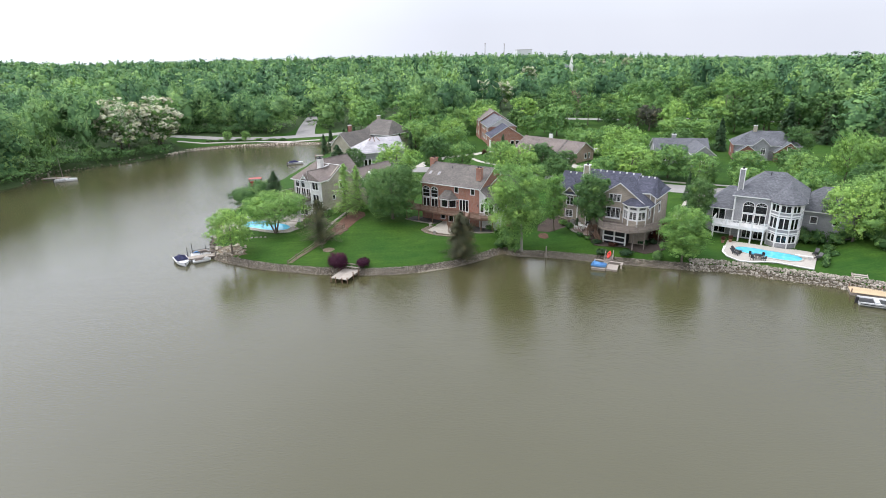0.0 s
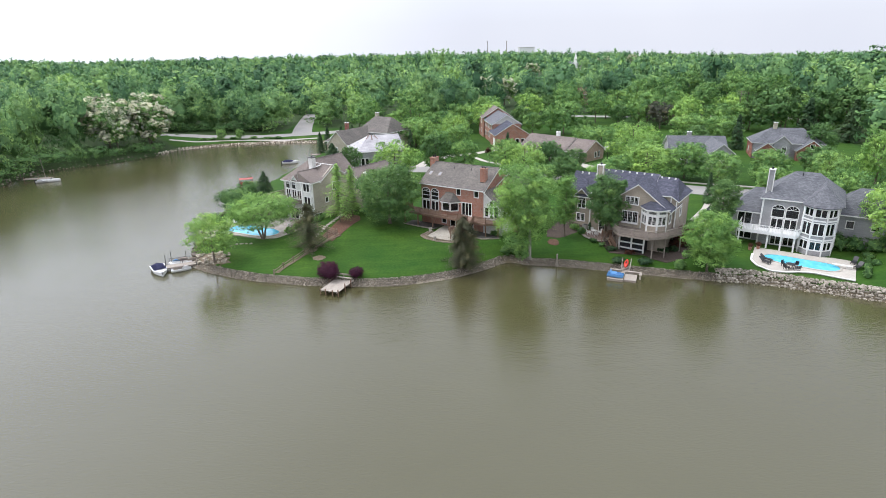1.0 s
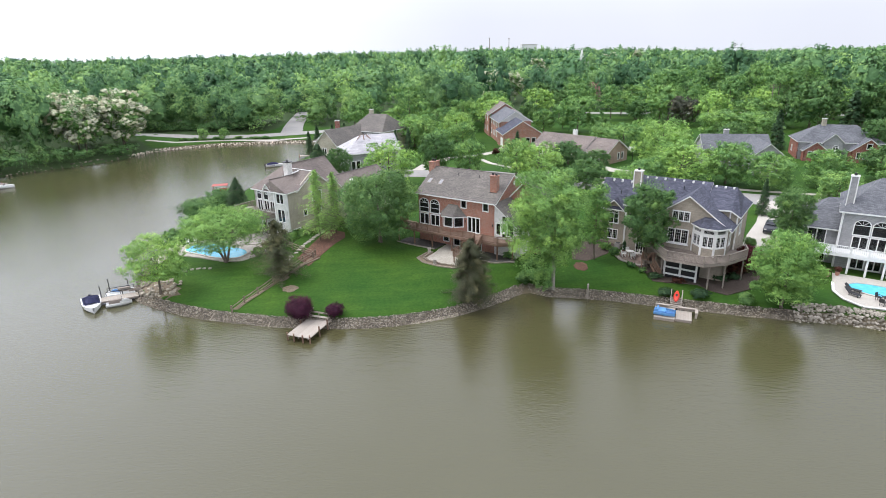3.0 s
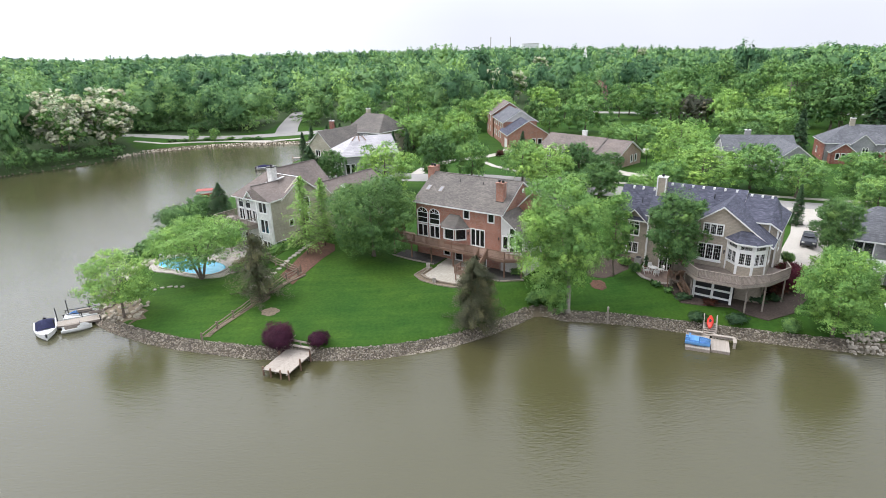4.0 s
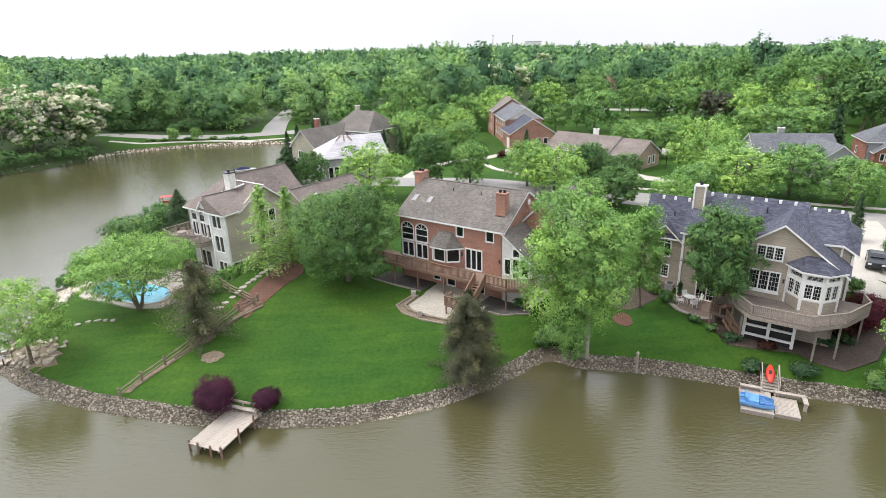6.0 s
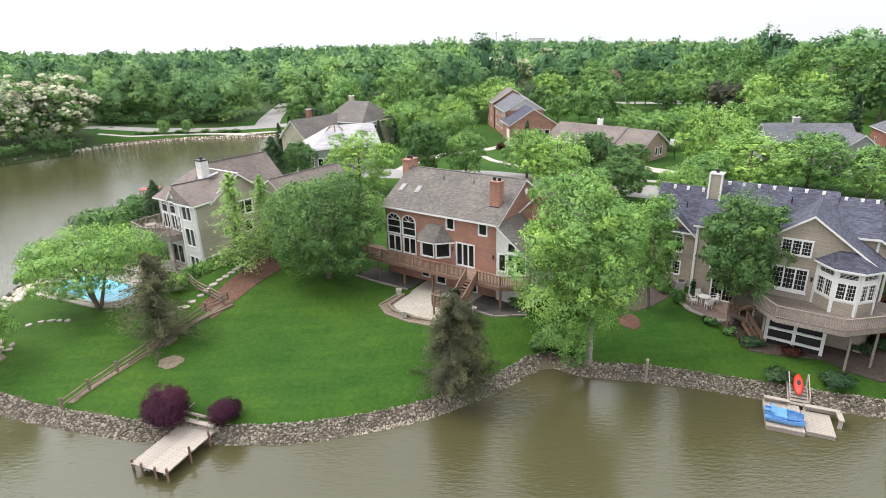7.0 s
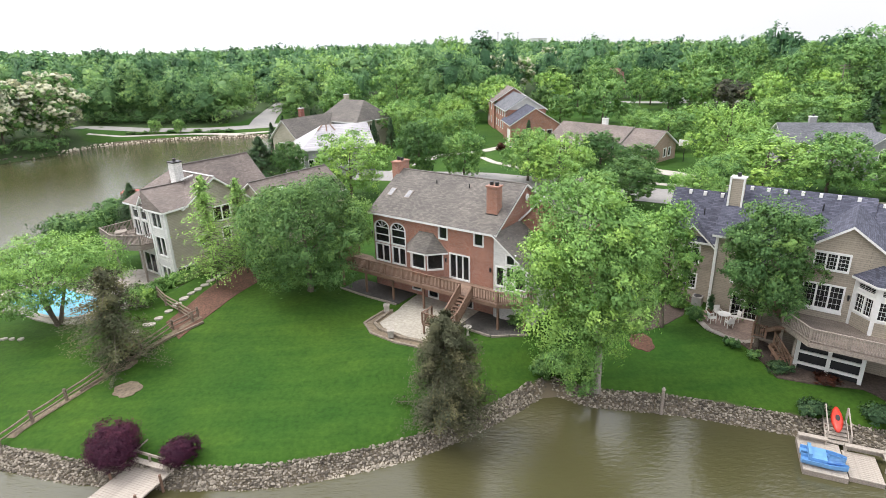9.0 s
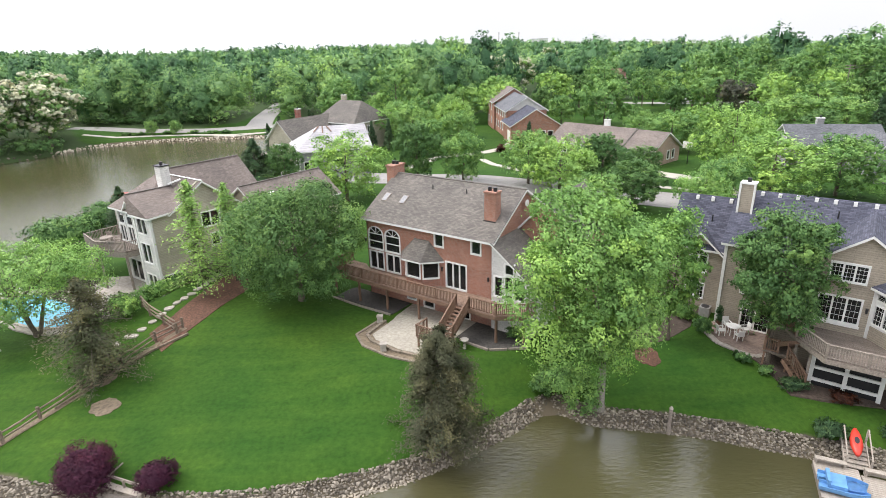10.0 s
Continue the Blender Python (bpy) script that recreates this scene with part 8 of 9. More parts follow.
for x in (-1.5, 1.5):
    for y in (-1.0, 1.0):
        part("leg", box(x - 0.06, x + 0.06, y - 0.06, y + 0.06, -1.5, 2.5), M["wood_brown"], rl)
# mooring pile with a lamp cap at the bank
mp = thing("mooring_post", Matrix.Translation((21.7, 79.5, 0)), "pale mooring post with a white cap at the bank", "post")
part("post", tube([(0, 0, -0.5), (0, 0, 1.9)], [0.12, 0.11], 9), M["wood_grey"], mp)
part("cap", tube([(0, 0, 1.9), (0, 0, 1.96), (0, 0, 2.1)], [0.13, 0.13, 0.03], 9), M["plank"], mp)



# ==== terraces, pools, street ====
def to_world(h_x, h_y, turn, pts, size=1.0):
    c, s = math.cos(radians(turn)) * size, math.sin(radians(turn)) * size
    return [(h_x + x * c - y * s, h_y + x * s + y * c) for x, y in pts]


def terrace(name, outline, z, mat, label, thick=0.9, category="terrace"):
    return solid(name, prism(outline, z - thick, z), mat, label, category, kind="structure")


def coping(name, outline, z, w, h, mat, label, category="edging", closed=True, gap=0.55, seed=0):
    """A low edging of separate stones along a line."""
    t = thing(name, Matrix.Translation((*outline[0], z)), label, category)
    o = Vector((*outline[0], z))
    pts = [Vector((*p, z)) for p in outline] + ([Vector((*outline[0], z))] if closed else [])
    r = random.Random(seed)
    for a, b in zip(pts, pts[1:]):
        n = max(1, round((b - a).length / gap))
        for k in range(n):
            p, q = a.lerp(b, (k + 0.03) / n) - o, a.lerp(b, (k + 0.97) / n) - o
            part("stone", bar(p + Vector((0, 0, h / 2)), q + Vector((0, 0, h / 2 + r.uniform(-.015, .015))), w * r.uniform(.9, 1.1), h), mat, t)
    return t


# brick house patio
bp = to_world(1.15, 97.9, -36.5, [(4.9, -0.05), (5.2, -2.7), (5.42, -3.3), (5.7, -6.2), (6.5, -6.7), (8.9, -6.85), (10.66, -6.55), (11.45, -5.6), (11.45, -0.05)])
be = to_world(1.15, 97.9, -36.5, [(5.1, -3.9), (5.4, -6.5), (6.5, -7.1), (8.9, -7.25), (10.9, -6.9)])
bo = to_world(1.15, 97.9, -36.5, [(4.55, -4.0), (4.65, -6.9), (6.3, -7.9), (8.8, -8.05), (11.0, -7.65), (11.9, -6.8)])
terrace("planting_bed", bo + to_world(1.15, 97.9, -36.5, [(11.5, -5.6), (5.35, -4.0)]), 2.445, M["soil"], "narrow soil bed between the patio edgings")
terrace("patio", bp, 2.48, M["patio"], "pale concrete patio under the deck")
coping("patio_edging", be, 2.46, 0.24, 0.16, M["edging"], "low edging of tan stones round the patio", closed=False)
coping("patio_edging", bo, 2.4, 0.2, 0.14, M["edging"], "outer row of tan edging stones", closed=False, seed=3)
under = to_world(1.15, 97.9, -36.5, [(-2.0, -2.6), (4.7, -2.6), (4.7, -0.05), (-2.0, -0.05)])
terrace("gravel_bed", under, 2.5, M["gravel_shaded"], "gravel under the deck, coloured darker for its shade")
terrace("gravel_bed", to_world(1.15, 97.9, -36.5, [(11.5, -3.0), (14.6, -3.2), (16.6, -1.6), (16.4, -0.3), (13.2, -0.3), (13.0, -0.05), (11.5, -0.05)]), 2.5, M["gravel_shaded"], "gravel under the deck, coloured darker for its shade")
coping("bed_edging", to_world(1.15, 97.9, -36.5, [(12.6, -3.3), (14.6, -3.4), (16.9, -1.6)]), 2.42, 0.14, 0.16, M["wood_grey"], "timber edging below the deck", closed=False, gap=1.6)
coping("bed_edging", to_world(1.15, 97.9, -36.5, [(-2.6, -2.8), (1.0, -2.9), (4.7, -2.8)]), 2.42, 0.14, 0.16, M["wood_grey"], "timber edging below the deck", closed=False, gap=1.6)
for x, y in to_world(1.15, 97.9, -36.5, [(8.1, -7.62), (4.85, -4.3)]):
    pt = thing("planter", Matrix.Translation((x, y, 2.5)), "square stone planter on the patio edge", "planter")
    part("pot", box(-0.22, 0.22, -0.22, 0.22, 0, 0.55), M["paver"], pt)
    part("rim", box(-0.26, 0.26, -0.26, 0.26, 0.55, 0.62), M["paver"], pt)
bx, by = to_world(1.15, 97.9, -36.5, [(12.9, -4.0)])[0]
bb = thing("birdbath", Matrix.Translation((bx, by, ground_z(bx, by))), "small pale stone birdbath on the lawn", "birdbath")
part("pedestal", tube([(0, 0, -0.1), (0, 0, 0.1), (0, 0, 0.5), (0, 0, 0.62)], [0.2, 0.1, 0.08, 0.14], 10), M["concrete"], bb)
part("bowl", tube([(0, 0, 0.62), (0, 0, 0.74)], [0.14, 0.34], 12), M["concrete"], bb)


# chairs and tables
def patio_chair(mat, label, group):
    c = thing("patio_chair", Matrix.Identity(4), label, "chair", group)
    part("seat", box(-0.25, 0.25, -0.25, 0.25, 0.4, 0.45), mat, c)
    part("backrest", box(-0.25, 0.25, 0.22, 0.27, 0.45, 0.95, m=Matrix.Rotation(-0.12, 4, "X")), mat, c)
    for x in (-0.22, 0.22):
        part("armrest", box(x - 0.03, x + 0.03, -0.25, 0.25, 0.62, 0.66), mat, c)
        for y in (-0.22, 0.22):
            part("leg", box(x - 0.025, x + 0.025, y - 0.025, y + 0.025, 0, 0.62 if y < 0 else 0.42), mat, c)
    return c


def patio_table(x, y, z, r, mat, label):
    t = thing("patio_table", Matrix.Translation((x, y, z)), label, "table")
    part("tabletop", prism(ring(0, 0, r, r, 20), 0.7, 0.74), mat, t)
    for k in range(4):
        a = k * math.pi / 2 + 0.6
        part("leg", bar((math.cos(a) * r * 0.7, math.sin(a) * r * 0.7, 0), (math.cos(a) * r * 0.6, math.sin(a) * r * 0.6, 0.7), 0.05), mat, t)
    return t


def set_round(table_at, z, r, mat, n, label_t, label_c, group, start=0.0):
    patio_table(*table_at, z, r, mat, label_t)
    c0 = None
    for k in range(n):
        a = start + k * math.tau / n
        m = Matrix.Translation((table_at[0] + math.cos(a) * (r + 0.42), table_at[1] + math.sin(a) * (r + 0.42), z)) @ Matrix.Rotation(a - math.pi / 2, 4, "Z")
        if c0 is None:
            c0 = patio_chair(mat, label_c, group)
            c0.matrix_basis = m
        else:
            copy_thing(c0, m)


# tan house patio
gp = to_world(29.66, 90.55, -38, [(-0.2, -0.05), (-0.1, -2.2), (0.9, -3.4), (2.4, -4.0), (3.6, -4.2), (4.4, -3.3), (3.95, -0.05)])
terrace("patio", gp, 2.1, M["patio_rose"], "rose-brown paved patio beside the tan house")
coping("patio_edging", gp[1:6], 2.04, 0.42, 0.1, M["paver"], "pale stone edging round the rose-brown patio", closed=False, seed=5)
tx, ty = to_world(29.66, 90.55, -38, [(1.6, -1.5)])[0]
set_round((tx, ty), 2.1, 0.5, M["white"], 4, "round white patio table", "white patio chair with armrests", "white chairs round the patio table")
cx, cy = to_world(29.66, 90.55, -38, [(0.35, -0.5)])[0]
pot = thing("potted_conifer", Matrix.Translation((cx, cy, 2.1)), "small potted conical evergreen on the patio", "potted plant")
part("pot", tube([(0, 0, 0), (0, 0, 0.4)], [0.16, 0.22], 10), M["brick_dark"], pot)
tm, cm = conifer_meshes(77, 1.3, 0.7, 900, 0.14, "needle_green", 0.05, 0.03)
for nm, me in (("stem", tm), ("foliage", cm)):
    o = new(nm, me)
    o.parent, o.location = pot, (0, 0, 0.35)
ax, ay = to_world(29.66, 90.55, -38, [(-1.0, 0.9)])[0]
ac = thing("air_conditioner", pose(ax, ay, ground_z(ax, ay), 0, 0, -38), "dark grey outdoor air conditioner by the wall", "air conditioner")
part("case", box(-0.4, 0.4, -0.4, 0.4, 0, 0.8), M["asphalt"], ac)
part("fan_grille", prism(ring(0, 0, 0.32, 0.32, 16), 0.8, 0.84), M["black"], ac)

# pool terrace of the grey house
wt = to_world(55.96, 84.78, -36, [(0.1, -2.7), (0.2, -6.2), (0.3, -9.0), (1.2, -11.0), (3.0, -12.4), (5.0, -12.0), (6.3, -11.0), (8.0, -10.4), (12.6, -10.9), (12.8, -2.6), (9.9, -2.4), (8.6, -2.9), (6.6, -2.9), (5.4, -2.8)], 1.0575)
terrace("pool_terrace", wt, 1.15, M["concrete"], "pale concrete pool terrace", 1.2)
pool_line = [(1.6, -6.2), (2.4, -5.2), (4.0, -4.9), (6.2, -5.1), (8.5, -5.2), (10.2, -5.6), (11.0, -6.6), (10.8, -8.0), (9.6, -8.8), (7.6, -8.9), (5.2, -8.7), (3.4, -8.3), (2.0, -7.4)]
wp = [tuple(p) for p in smooth_line(to_world(55.96, 84.78, -36, pool_line, 1.0575), 3)]
pool = thing("swimming_pool", Matrix.Translation((*wp[0], 1.15)), "kidney-shaped swimming pool with bright turquoise water", "pool")
part("pool_water", prism([(x - wp[0][0], y - wp[0][1]) for x, y in wp], 0.004, 0.03), M["pool"], pool)
rim = bmesh.new()
for a, b in zip(wp, wp[1:] + wp[:1]):
    add_bar(rim, (a[0] - wp[0][0], a[1] - wp[0][1], 0.05), (b[0] - wp[0][0], b[1] - wp[0][1], 0.05), 0.3, 0.08)
part("pool_rim", rim, M["concrete"], pool, "pale pool coping")
coping("terrace_edging", wt[1:9], 1.16, 0.3, 0.1, M["white"], "white coping round the pool terrace", closed=False, gap=1.2)
tx, ty = 54.16, 72.83
set_round((tx, ty), 1.15, 0.62, M["black"], 4, "dark metal patio table by the pool", "dark metal patio chair by the pool", "dark chairs round the pool table", 0.4)
for k, (x, y, t) in enumerate(((51.94, 75.26, 20), (52.79, 76.32, 35), (63.58, 72.09, -60), (64.42, 73.99, -50))):
    sl = thing("sun_lounger", pose(x, y, 1.15, 0, 0, t), "dark mesh sun lounger by the pool", "lounger", "sun loungers by the pool")
    part("bed", box(-0.3, 0.3, -0.7, 0.5, 0.28, 0.34), M["black"], sl)
    part("backrest", box(-0.3, 0.3, 0.0, 0.75, 0.0, 0.05, m=Matrix.Translation((0, 0.5, 0.32)) @ Matrix.Rotation(0.7, 4, "X")), M["black"], sl)
    for x2 in (-0.25, 0.25):
        for y2 in (-0.6, 0.4):
            part("leg", box(x2 - 0.03, x2 + 0.03, y2 - 0.03, y2 + 0.03, 0, 0.28), M["black"], sl)
x, y = to_world(55.96, 84.78, -36, [(11.4, -6.4)], 1.0575)[0]
db = thing("diving_board", pose(x, y, 1.15, 0, 0, -36), "white diving board at the deep end", "diving board")
part("board", box(-1.6, 0.9, -0.22, 0.22, 0.42, 0.48), M["white"], db)
part("stand", box(0.2, 0.8, -0.25, 0.25, 0, 0.42), M["chrome"], db)
for k, (x, y) in enumerate(to_world(55.96, 84.78, -36, [(0.6, -3.4), (-0.4, -4.2)], 1.0575)):
    pt = thing("flower_pot", Matrix.Translation((x, y, 1.15 if k == 0 else ground_z(x, y))), "terracotta pot with a tan grass on the terrace", "flower pot")
    part("pot", tube([(0, 0, 0), (0, 0, 0.5)], [0.2, 0.3], 10), M["brick"], pt)
    o = new("plant", raw_mesh("plant", *leaf_quads(np.random.default_rng(k).normal(0, 0.16, (160, 3)) + (0, 0, 0.9), np.tile([0, 0, 1.0], (160, 1)), 0.3, np.random.default_rng(k)), M["leaf_russet"]))
    o.parent = pt

# pool beside the cream house
ct = [tuple(p) for p in smooth_line([(-34.8, 96.6), (-35.2, 98.8), (-34.6, 102.2), (-30.5, 102.6), (-27.0, 101.6), (-24.4, 100.2), (-21.6, 98.2), (-22.0, 94.6), (-23.6, 92.8), (-27.2, 93.0), (-30.7, 94.7), (-33.2, 95.6)], 2)]
terrace("pool_terrace", ct, 1.75, M["paver"], "pale concrete terrace round the garden pool", 2.2)
cp = [tuple(p) for p in smooth_line([(-34.0, 97.6), (-34.2, 100.0), (-31.6, 101.2), (-28.6, 99.6), (-25.6, 98.0), (-24.2, 95.8), (-25.4, 93.8), (-28.2, 94.2), (-31.0, 95.8)], 3)]
pool2 = thing("swimming_pool", Matrix.Translation((*cp[0], 1.75)), "curved garden pool with bright blue water", "pool")
part("pool_water", prism([(x - cp[0][0], y - cp[0][1]) for x, y in cp], 0.004, 0.03), M["pool"], pool2)
rim = bmesh.new()
for a, b in zip(cp, cp[1:] + cp[:1]):
    add_bar(rim, (a[0] - cp[0][0], a[1] - cp[0][1], 0.05), (b[0] - cp[0][0], b[1] - cp[0][1], 0.05), 0.3, 0.08)
part("pool_rim", rim, M["concrete"], pool2)
for k in range(60):
    r = random.Random(700 + k)
    a = r.uniform(1.9, 4.3)
    q = r.uniform(0.0, 3.2)
    x, y = -34.6 + math.cos(a) * (1.5 + q), 97.0 + math.sin(a) * (2.0 + q)
    if inland(x, y)[0] > 0.3:
        ob = new("garden_rock", STONES_PALE[k % 5])
        s = r.uniform(0.5, 1.1)
        ob.matrix_basis = Matrix.Translation((x, y, ground_z(x, y) + 0.05)) @ Matrix.Rotation(r.uniform(0, 6), 4, "Z") @ Matrix.Scale(s, 4)
        tagged(ob, "pale rock in the bank below the garden pool", "rock", "rocks by the garden pool")
for k, (x, y, t) in enumerate(((-34.9, 101.0, 20), (-33.9, 101.8, 50), (-23.2, 98.6, 200))):
    ch = patio_chair(M["white"], "white garden chair by the pool", "garden chairs by the pool")
    ch.matrix_basis = pose(x, y, 1.75, 0, 0, t)
terrace("paving", to_world(-18.45, 99.15, -37, [(-11.6, 4.0), (-12.6, -3.2), (-7.0, -4.6), (-3.0, -1.2), (-2.9, -0.02), (-4.1, 1.08), (-9.02, 1.08), (-9.02, 4.0)]), 1.83, M["paver"], "pale paving under the raised deck", 2.4)
# table and chairs on the cream house's deck
x, y = to_world(-18.45, 99.15, -37, [(-8.6, -0.4)])[0]
set_round((x, y), 5.85, 0.6, M["wood_grey"], 4, "round grey table on the raised deck", "grey deck chair with armrests", "chairs round the deck table", 0.3)

# ---- street, drives, paths ----
STREET = [(-16, 146), (0, 140), (12, 135.4), (24, 128.6), (40, 119.6), (60, 109.6), (80, 101), (100, 92), (120, 80)]
drape("street", strip([tuple(p) for p in smooth_line(STREET, 3)[:-3]][:25], 7.0), M["asphalt"], "worn pale asphalt street behind the houses", "street", step=3)
drape("driveway", strip([(47.4, 87.2), (50.0, 90.8), (54.6, 96.4), (59.2, 103.4), (61.4, 108.4)], 4.6), M["concrete"], "pale concrete driveway beside the tan house", "driveway", lift=0.07)
drape("driveway", strip([(40.2, 137.4), (41.8, 134.4), (44.2, 132.2), (47.5, 127.5), (49.6, 118.0)], 3.0), M["concrete"], "pale concrete driveway of the ranch house", "driveway", lift=0.07)
drape("driveway", strip([(24.0, 168.8), (22.4, 163.6), (17.3, 159.2), (9.0, 156.5), (3.0, 150.0), (0.6, 143.0)], 2.6), M["concrete"], "pale concrete driveway of the brick colonial", "driveway", lift=0.07)
drape("sidewalk", strip([(16, 152), (17.5, 146.5), (20.5, 141.0), (26.6, 134.0), (42, 125.4), (62, 115.2), (82, 106.6), (104, 97)], 1.2), M["concrete"], "narrow concrete sidewalk along the street", "sidewalk", lift=0.06, step=3)
drape("road", strip([(-100, 222.5), (-80, 221), (-60, 221.5), (-44, 224), (-30, 226)], 4.4), M["asphalt"], "narrow road along the far bank", "road", step=3)
drape("driveway", [(-49, 224), (-41.5, 226), (-43.5, 240), (-46.0, 262), (-48.5, 275), (-53, 275), (-51.5, 252)], M["asphalt"], "worn asphalt drive into the woods", "driveway", lift=0.07, step=3)
drape("footpath", strip([(-92, 214.5), (-82, 213.0), (-72, 215.6), (-62, 216.6), (-50, 215.8), (-38, 217.6)], 1.3), M["concrete"], "pale footpath along the far bank", "path", lift=0.06, step=3)
drape("road", strip([(66, 244), (90, 236), (120, 228), (150, 214)], 6.0), M["asphalt"], "road beyond the gardens", "road", step=4)
drape("yard_path", strip([(47.5, 86.4), (45.6, 84.0)], 1.0), M["paver"], "short stone path beside the drive", "path", lift=0.07)
for k, (x, y, w, h) in enumerate(((-73.5, 216.6, 4.4, 4.2), (-66.8, 217.4, 4.2, 4.0))):
    plant("bank_tree", K["round"], x, y, "small round tree on the far bank", scale=0.5, turn=k * 70, group="small trees on the far bank")
for k, (x, y) in enumerate(((-80, 215.6), (-77, 216.2), (-70, 218.2), (-62, 218.8), (-57, 218.4), (-53, 218.2))):
    shrub(x, y, 3.4, 1.0, "leaf_dark", "low dark planting on the far bank", 120 + k, "low_shrub", 60, 0.35)


# hedge between the back gardens, and a basketball hoop by the ranch house
hr = random.Random(44)
leaf_thing("hedge", [(k * 1.5, hr.uniform(-0.5, 0.5), 1.1, 1.3, 1.2, hr.uniform(1.0, 1.5)) for k in range(9)], 3600, 0.34, "leaf_dark", 51.5, 208.2, "loose dark green hedge across the back gardens", "hedge", 44, turn=-13)
hoop = thing("basketball_hoop", pose(48.6, 140.6, ground_z(48.6, 140.6), 0, 0, -60), "basketball hoop with a white board on a dark post", "basketball hoop")
part("post", tube([(0, 0, -0.2), (0, 0, 3.0)], [0.07, 0.07], 8), M["black"], hoop)
part("backboard", box(-0.9, 0.9, -0.35, -0.29, 2.6, 3.7), M["white"], hoop)
part("arm", bar((0, 0, 2.95), (0, -0.3, 2.95), 0.08), M["black"], hoop)
rim_bm = bmesh.new()
add_tube(rim_bm, [(0.23 * math.cos(a), -0.6 + 0.23 * math.sin(a), 3.05) for a in [k * math.tau / 12 for k in range(13)]], [0.015] * 13, 5)
part("rim", rim_bm, M["plastic_red"], hoop)


# ---- cars ----
def car(x, y, turn, paint, label):
    z = ground_z(x, y) + 0.07
    c = thing("car", pose(x, y, z, 0, 0, turn), label, "car")
    prof = [(-2.2, 0.35), (-2.25, 0.75), (-2.0, 0.95), (-1.3, 1.0), (-0.7, 1.42), (0.6, 1.45), (1.35, 1.02), (2.1, 0.88), (2.25, 0.6), (2.2, 0.35)]
    bm = bmesh.new()
    rows = []
    for yy, k in ((-0.88, 0.0), (-0.82, 0.05), (-0.5, 0.08), (0.5, 0.08), (0.82, 0.05), (0.88, 0.0)):
        rows.append([bm.verts.new((px, yy * (1 - 0.16 * max(0, (pz - 0.95) / 0.5)), pz + (k if pz > 0.9 else 0))) for px, pz in prof])
    for a, b in zip(rows, rows[1:]):
        for j in range(len(prof)):
            bm.faces.new((a[j], b[j], b[(j + 1) % len(prof)], a[(j + 1) % len(prof)]))
    bm.faces.new(rows[0])
    bm.faces.new(rows[-1][::-1])
    part("body", bm, paint, c, smooth=False)
    part("windscreen", bar((1.0, -0.62, 1.27), (1.0, 0.62, 1.27), 0.5, 0.04), M["black"], c)
    part("rear_window", bar((-1.05, -0.62, 1.27), (-1.05, 0.62, 1.27), 0.4, 0.04), M["black"], c)
    for s in (-1, 1):
        part("side_window", box(-0.8, 0.75, s * 0.8 - 0.03, s * 0.8 + 0.03, 1.02, 1.34), M["black"], c)
        part("headlight", box(2.12, 2.24, s * 0.6 - 0.16, s * 0.6 + 0.16, 0.66, 0.8), M["hull"], c)
        for px in (-1.35, 1.4):
            w = part("tyre", tube([(px, s * 0.72, 0.33), (px, s * 0.92, 0.33)], [0.33, 0.33], 14), M["black"], c)
            part("rim", tube([(px, s * 0.9, 0.33), (px, s * 0.935, 0.33)], [0.2, 0.2], 10), M["chrome"], w)
    return c


car(52.6, 93.6, -127, M["car_dark"], "dark grey car parked on the concrete driveway")
car(90, 236, -15, M["hull"], "white car on the far road")
car(108, 231.6, -20, M["black"], "dark car on the far road")

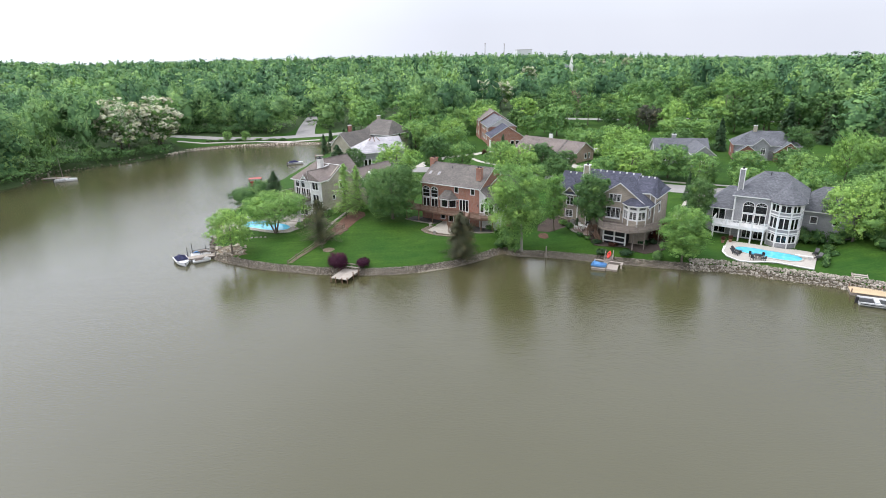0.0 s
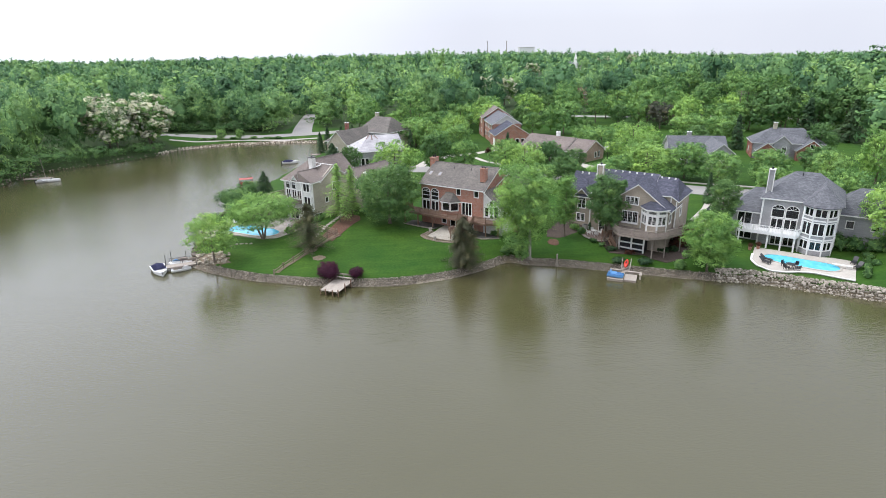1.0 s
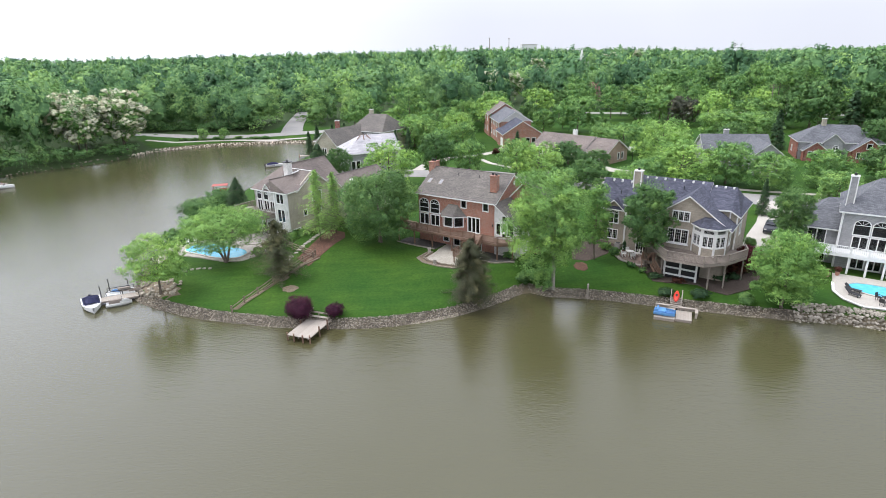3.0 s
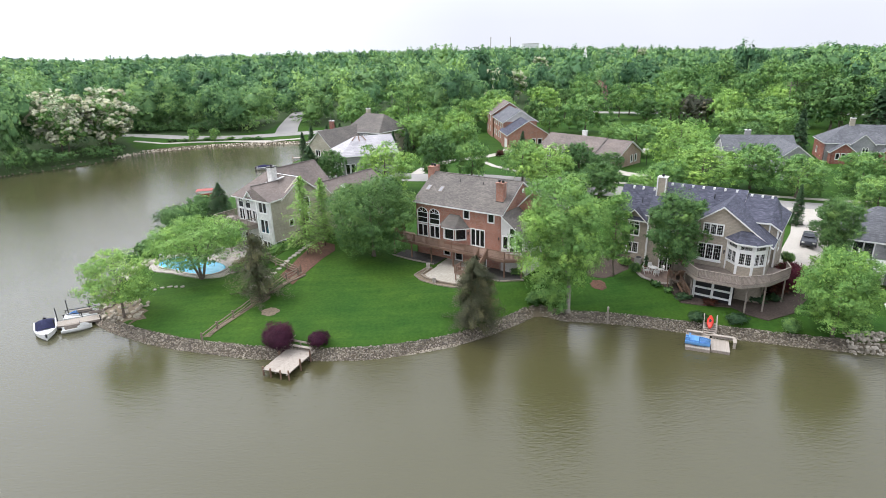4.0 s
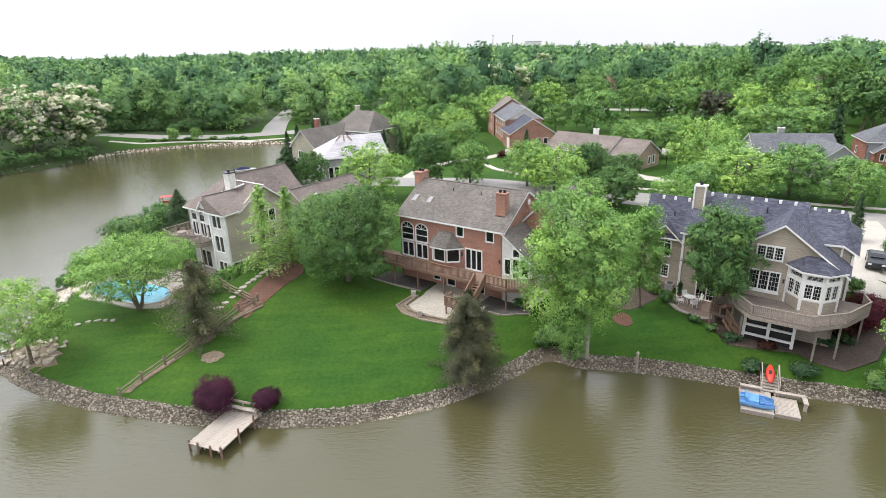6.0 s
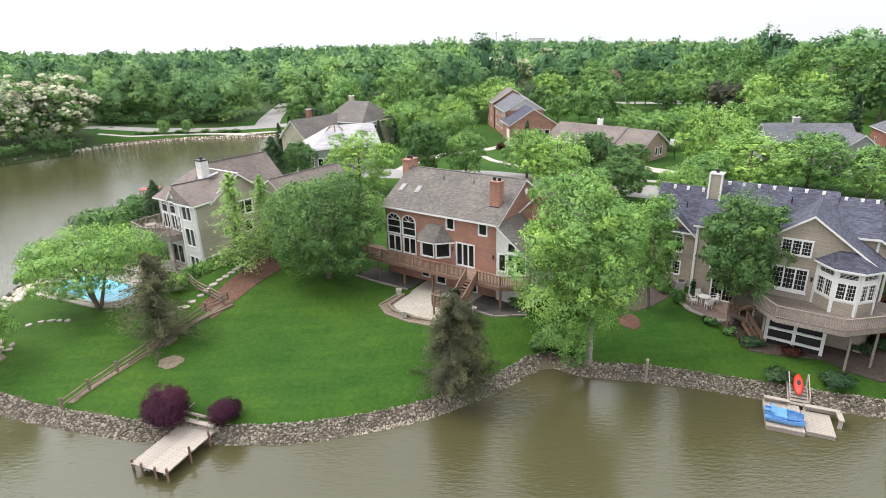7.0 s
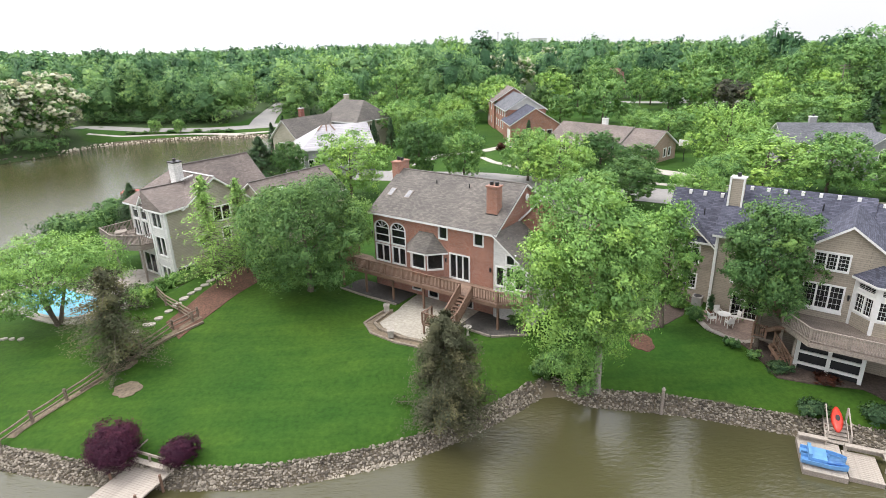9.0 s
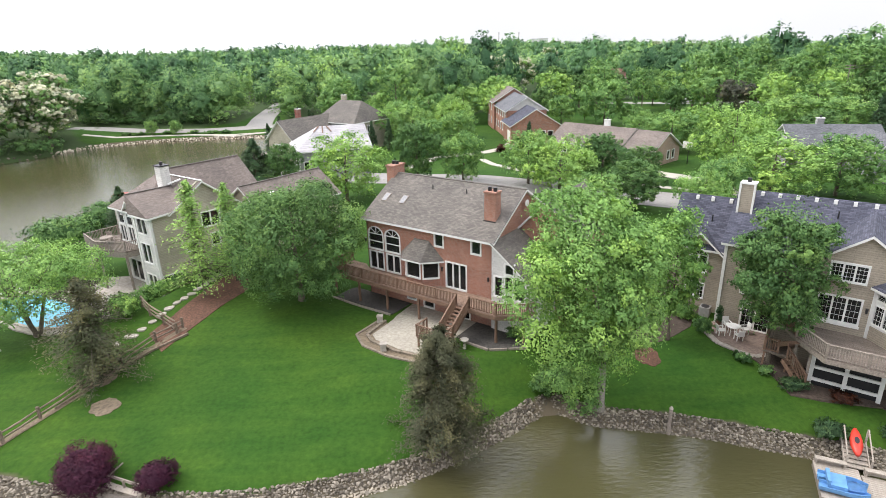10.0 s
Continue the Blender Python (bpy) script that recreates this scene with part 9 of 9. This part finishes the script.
# ---- poles, masts, far buildings ----
for k, (x, y) in enumerate(((112, 196), (134, 186))):
    p = thing("utility_pole", Matrix.Translation((x, y, ground_z(x, y))), "wooden utility pole with a crossarm among the trees", "utility pole", "utility poles")
    part("pole", tube([(0, 0, -0.5), (0, 0, 12.5)], [0.16, 0.1], 8), M["wood_grey"], p)
    for h in (11.4, 12.1):
        part("crossarm", bar((-1.3, 0, h), (1.3, 0, h), 0.12), M["wood_grey"], p)
for h in (11.6, 12.2):
    line = [Vector((112, 196, 4.5 + h)).lerp(Vector((190, 160, 4.5 + h)), f / 8) - Vector((0, 0, 1.2 * math.sin(math.pi * (f / 8 * 3.5 % 1)))) for f in range(9)]
    solid("power_line", tube(line, [0.03] * 9, 4), M["black"], "thin dark power line between poles", "power line")
for x, zt, lab in ((220.6, 56.1, "thin red and white radio mast on the horizon"), (282.0, 54.9, "thin radio mast on the horizon")):
    t = thing("radio_mast", Matrix.Translation((x, 1905, 4)), lab, "mast")
    part("mast", tube([(0, 0, 0), (0, 0, zt - 4)], [1.1, 0.9], 6), M["wood_grey"], t)
    part("platform", tube([(0, 0, zt - 6), (0, 0, zt - 4)], [2.2, 2.2], 8), M["wood_grey"], t)
wt2 = thing("water_tank_building", pose(345, 1905, 4, 0, 0, 0), "large pale flat-roofed building on the horizon", "building")
part("block", box(-24, 24, -15, 15, -6, 31), M["hull"], wt2)
part("roof_edge", box(-25, 25, -16, 16, 31, 32), M["concrete"], wt2)
ch = house_at("steepled_building", 150, 560, ground_z(150, 560) - 1, 0, "distant white steepled building among trees")
part("nave", box(-8, 8, 0, 24, 0, 9), M["white_siding"], ch)
gable_roof(ch, -8, 8, 0, 24, 9, 14, M["shingle_grey"], "y")
part("steeple", tube([(0, 0, 8), (0, 0, 16), (0, 0, 22)], [2, 1.6, 0.1], 6), M["white"], ch)
bh = house_at("far_house", 76, 292, 5, -20, "distant house with a red-brown roof among trees")
part("wall", box(0, 12, 0, 8, -1, 5), M["brick_tan"], bh)
gable_roof(bh, 0, 12, 0, 8, 5, 8, worn("red_brown_shingles", (0.2, 0.1, 0.08), 0.9))
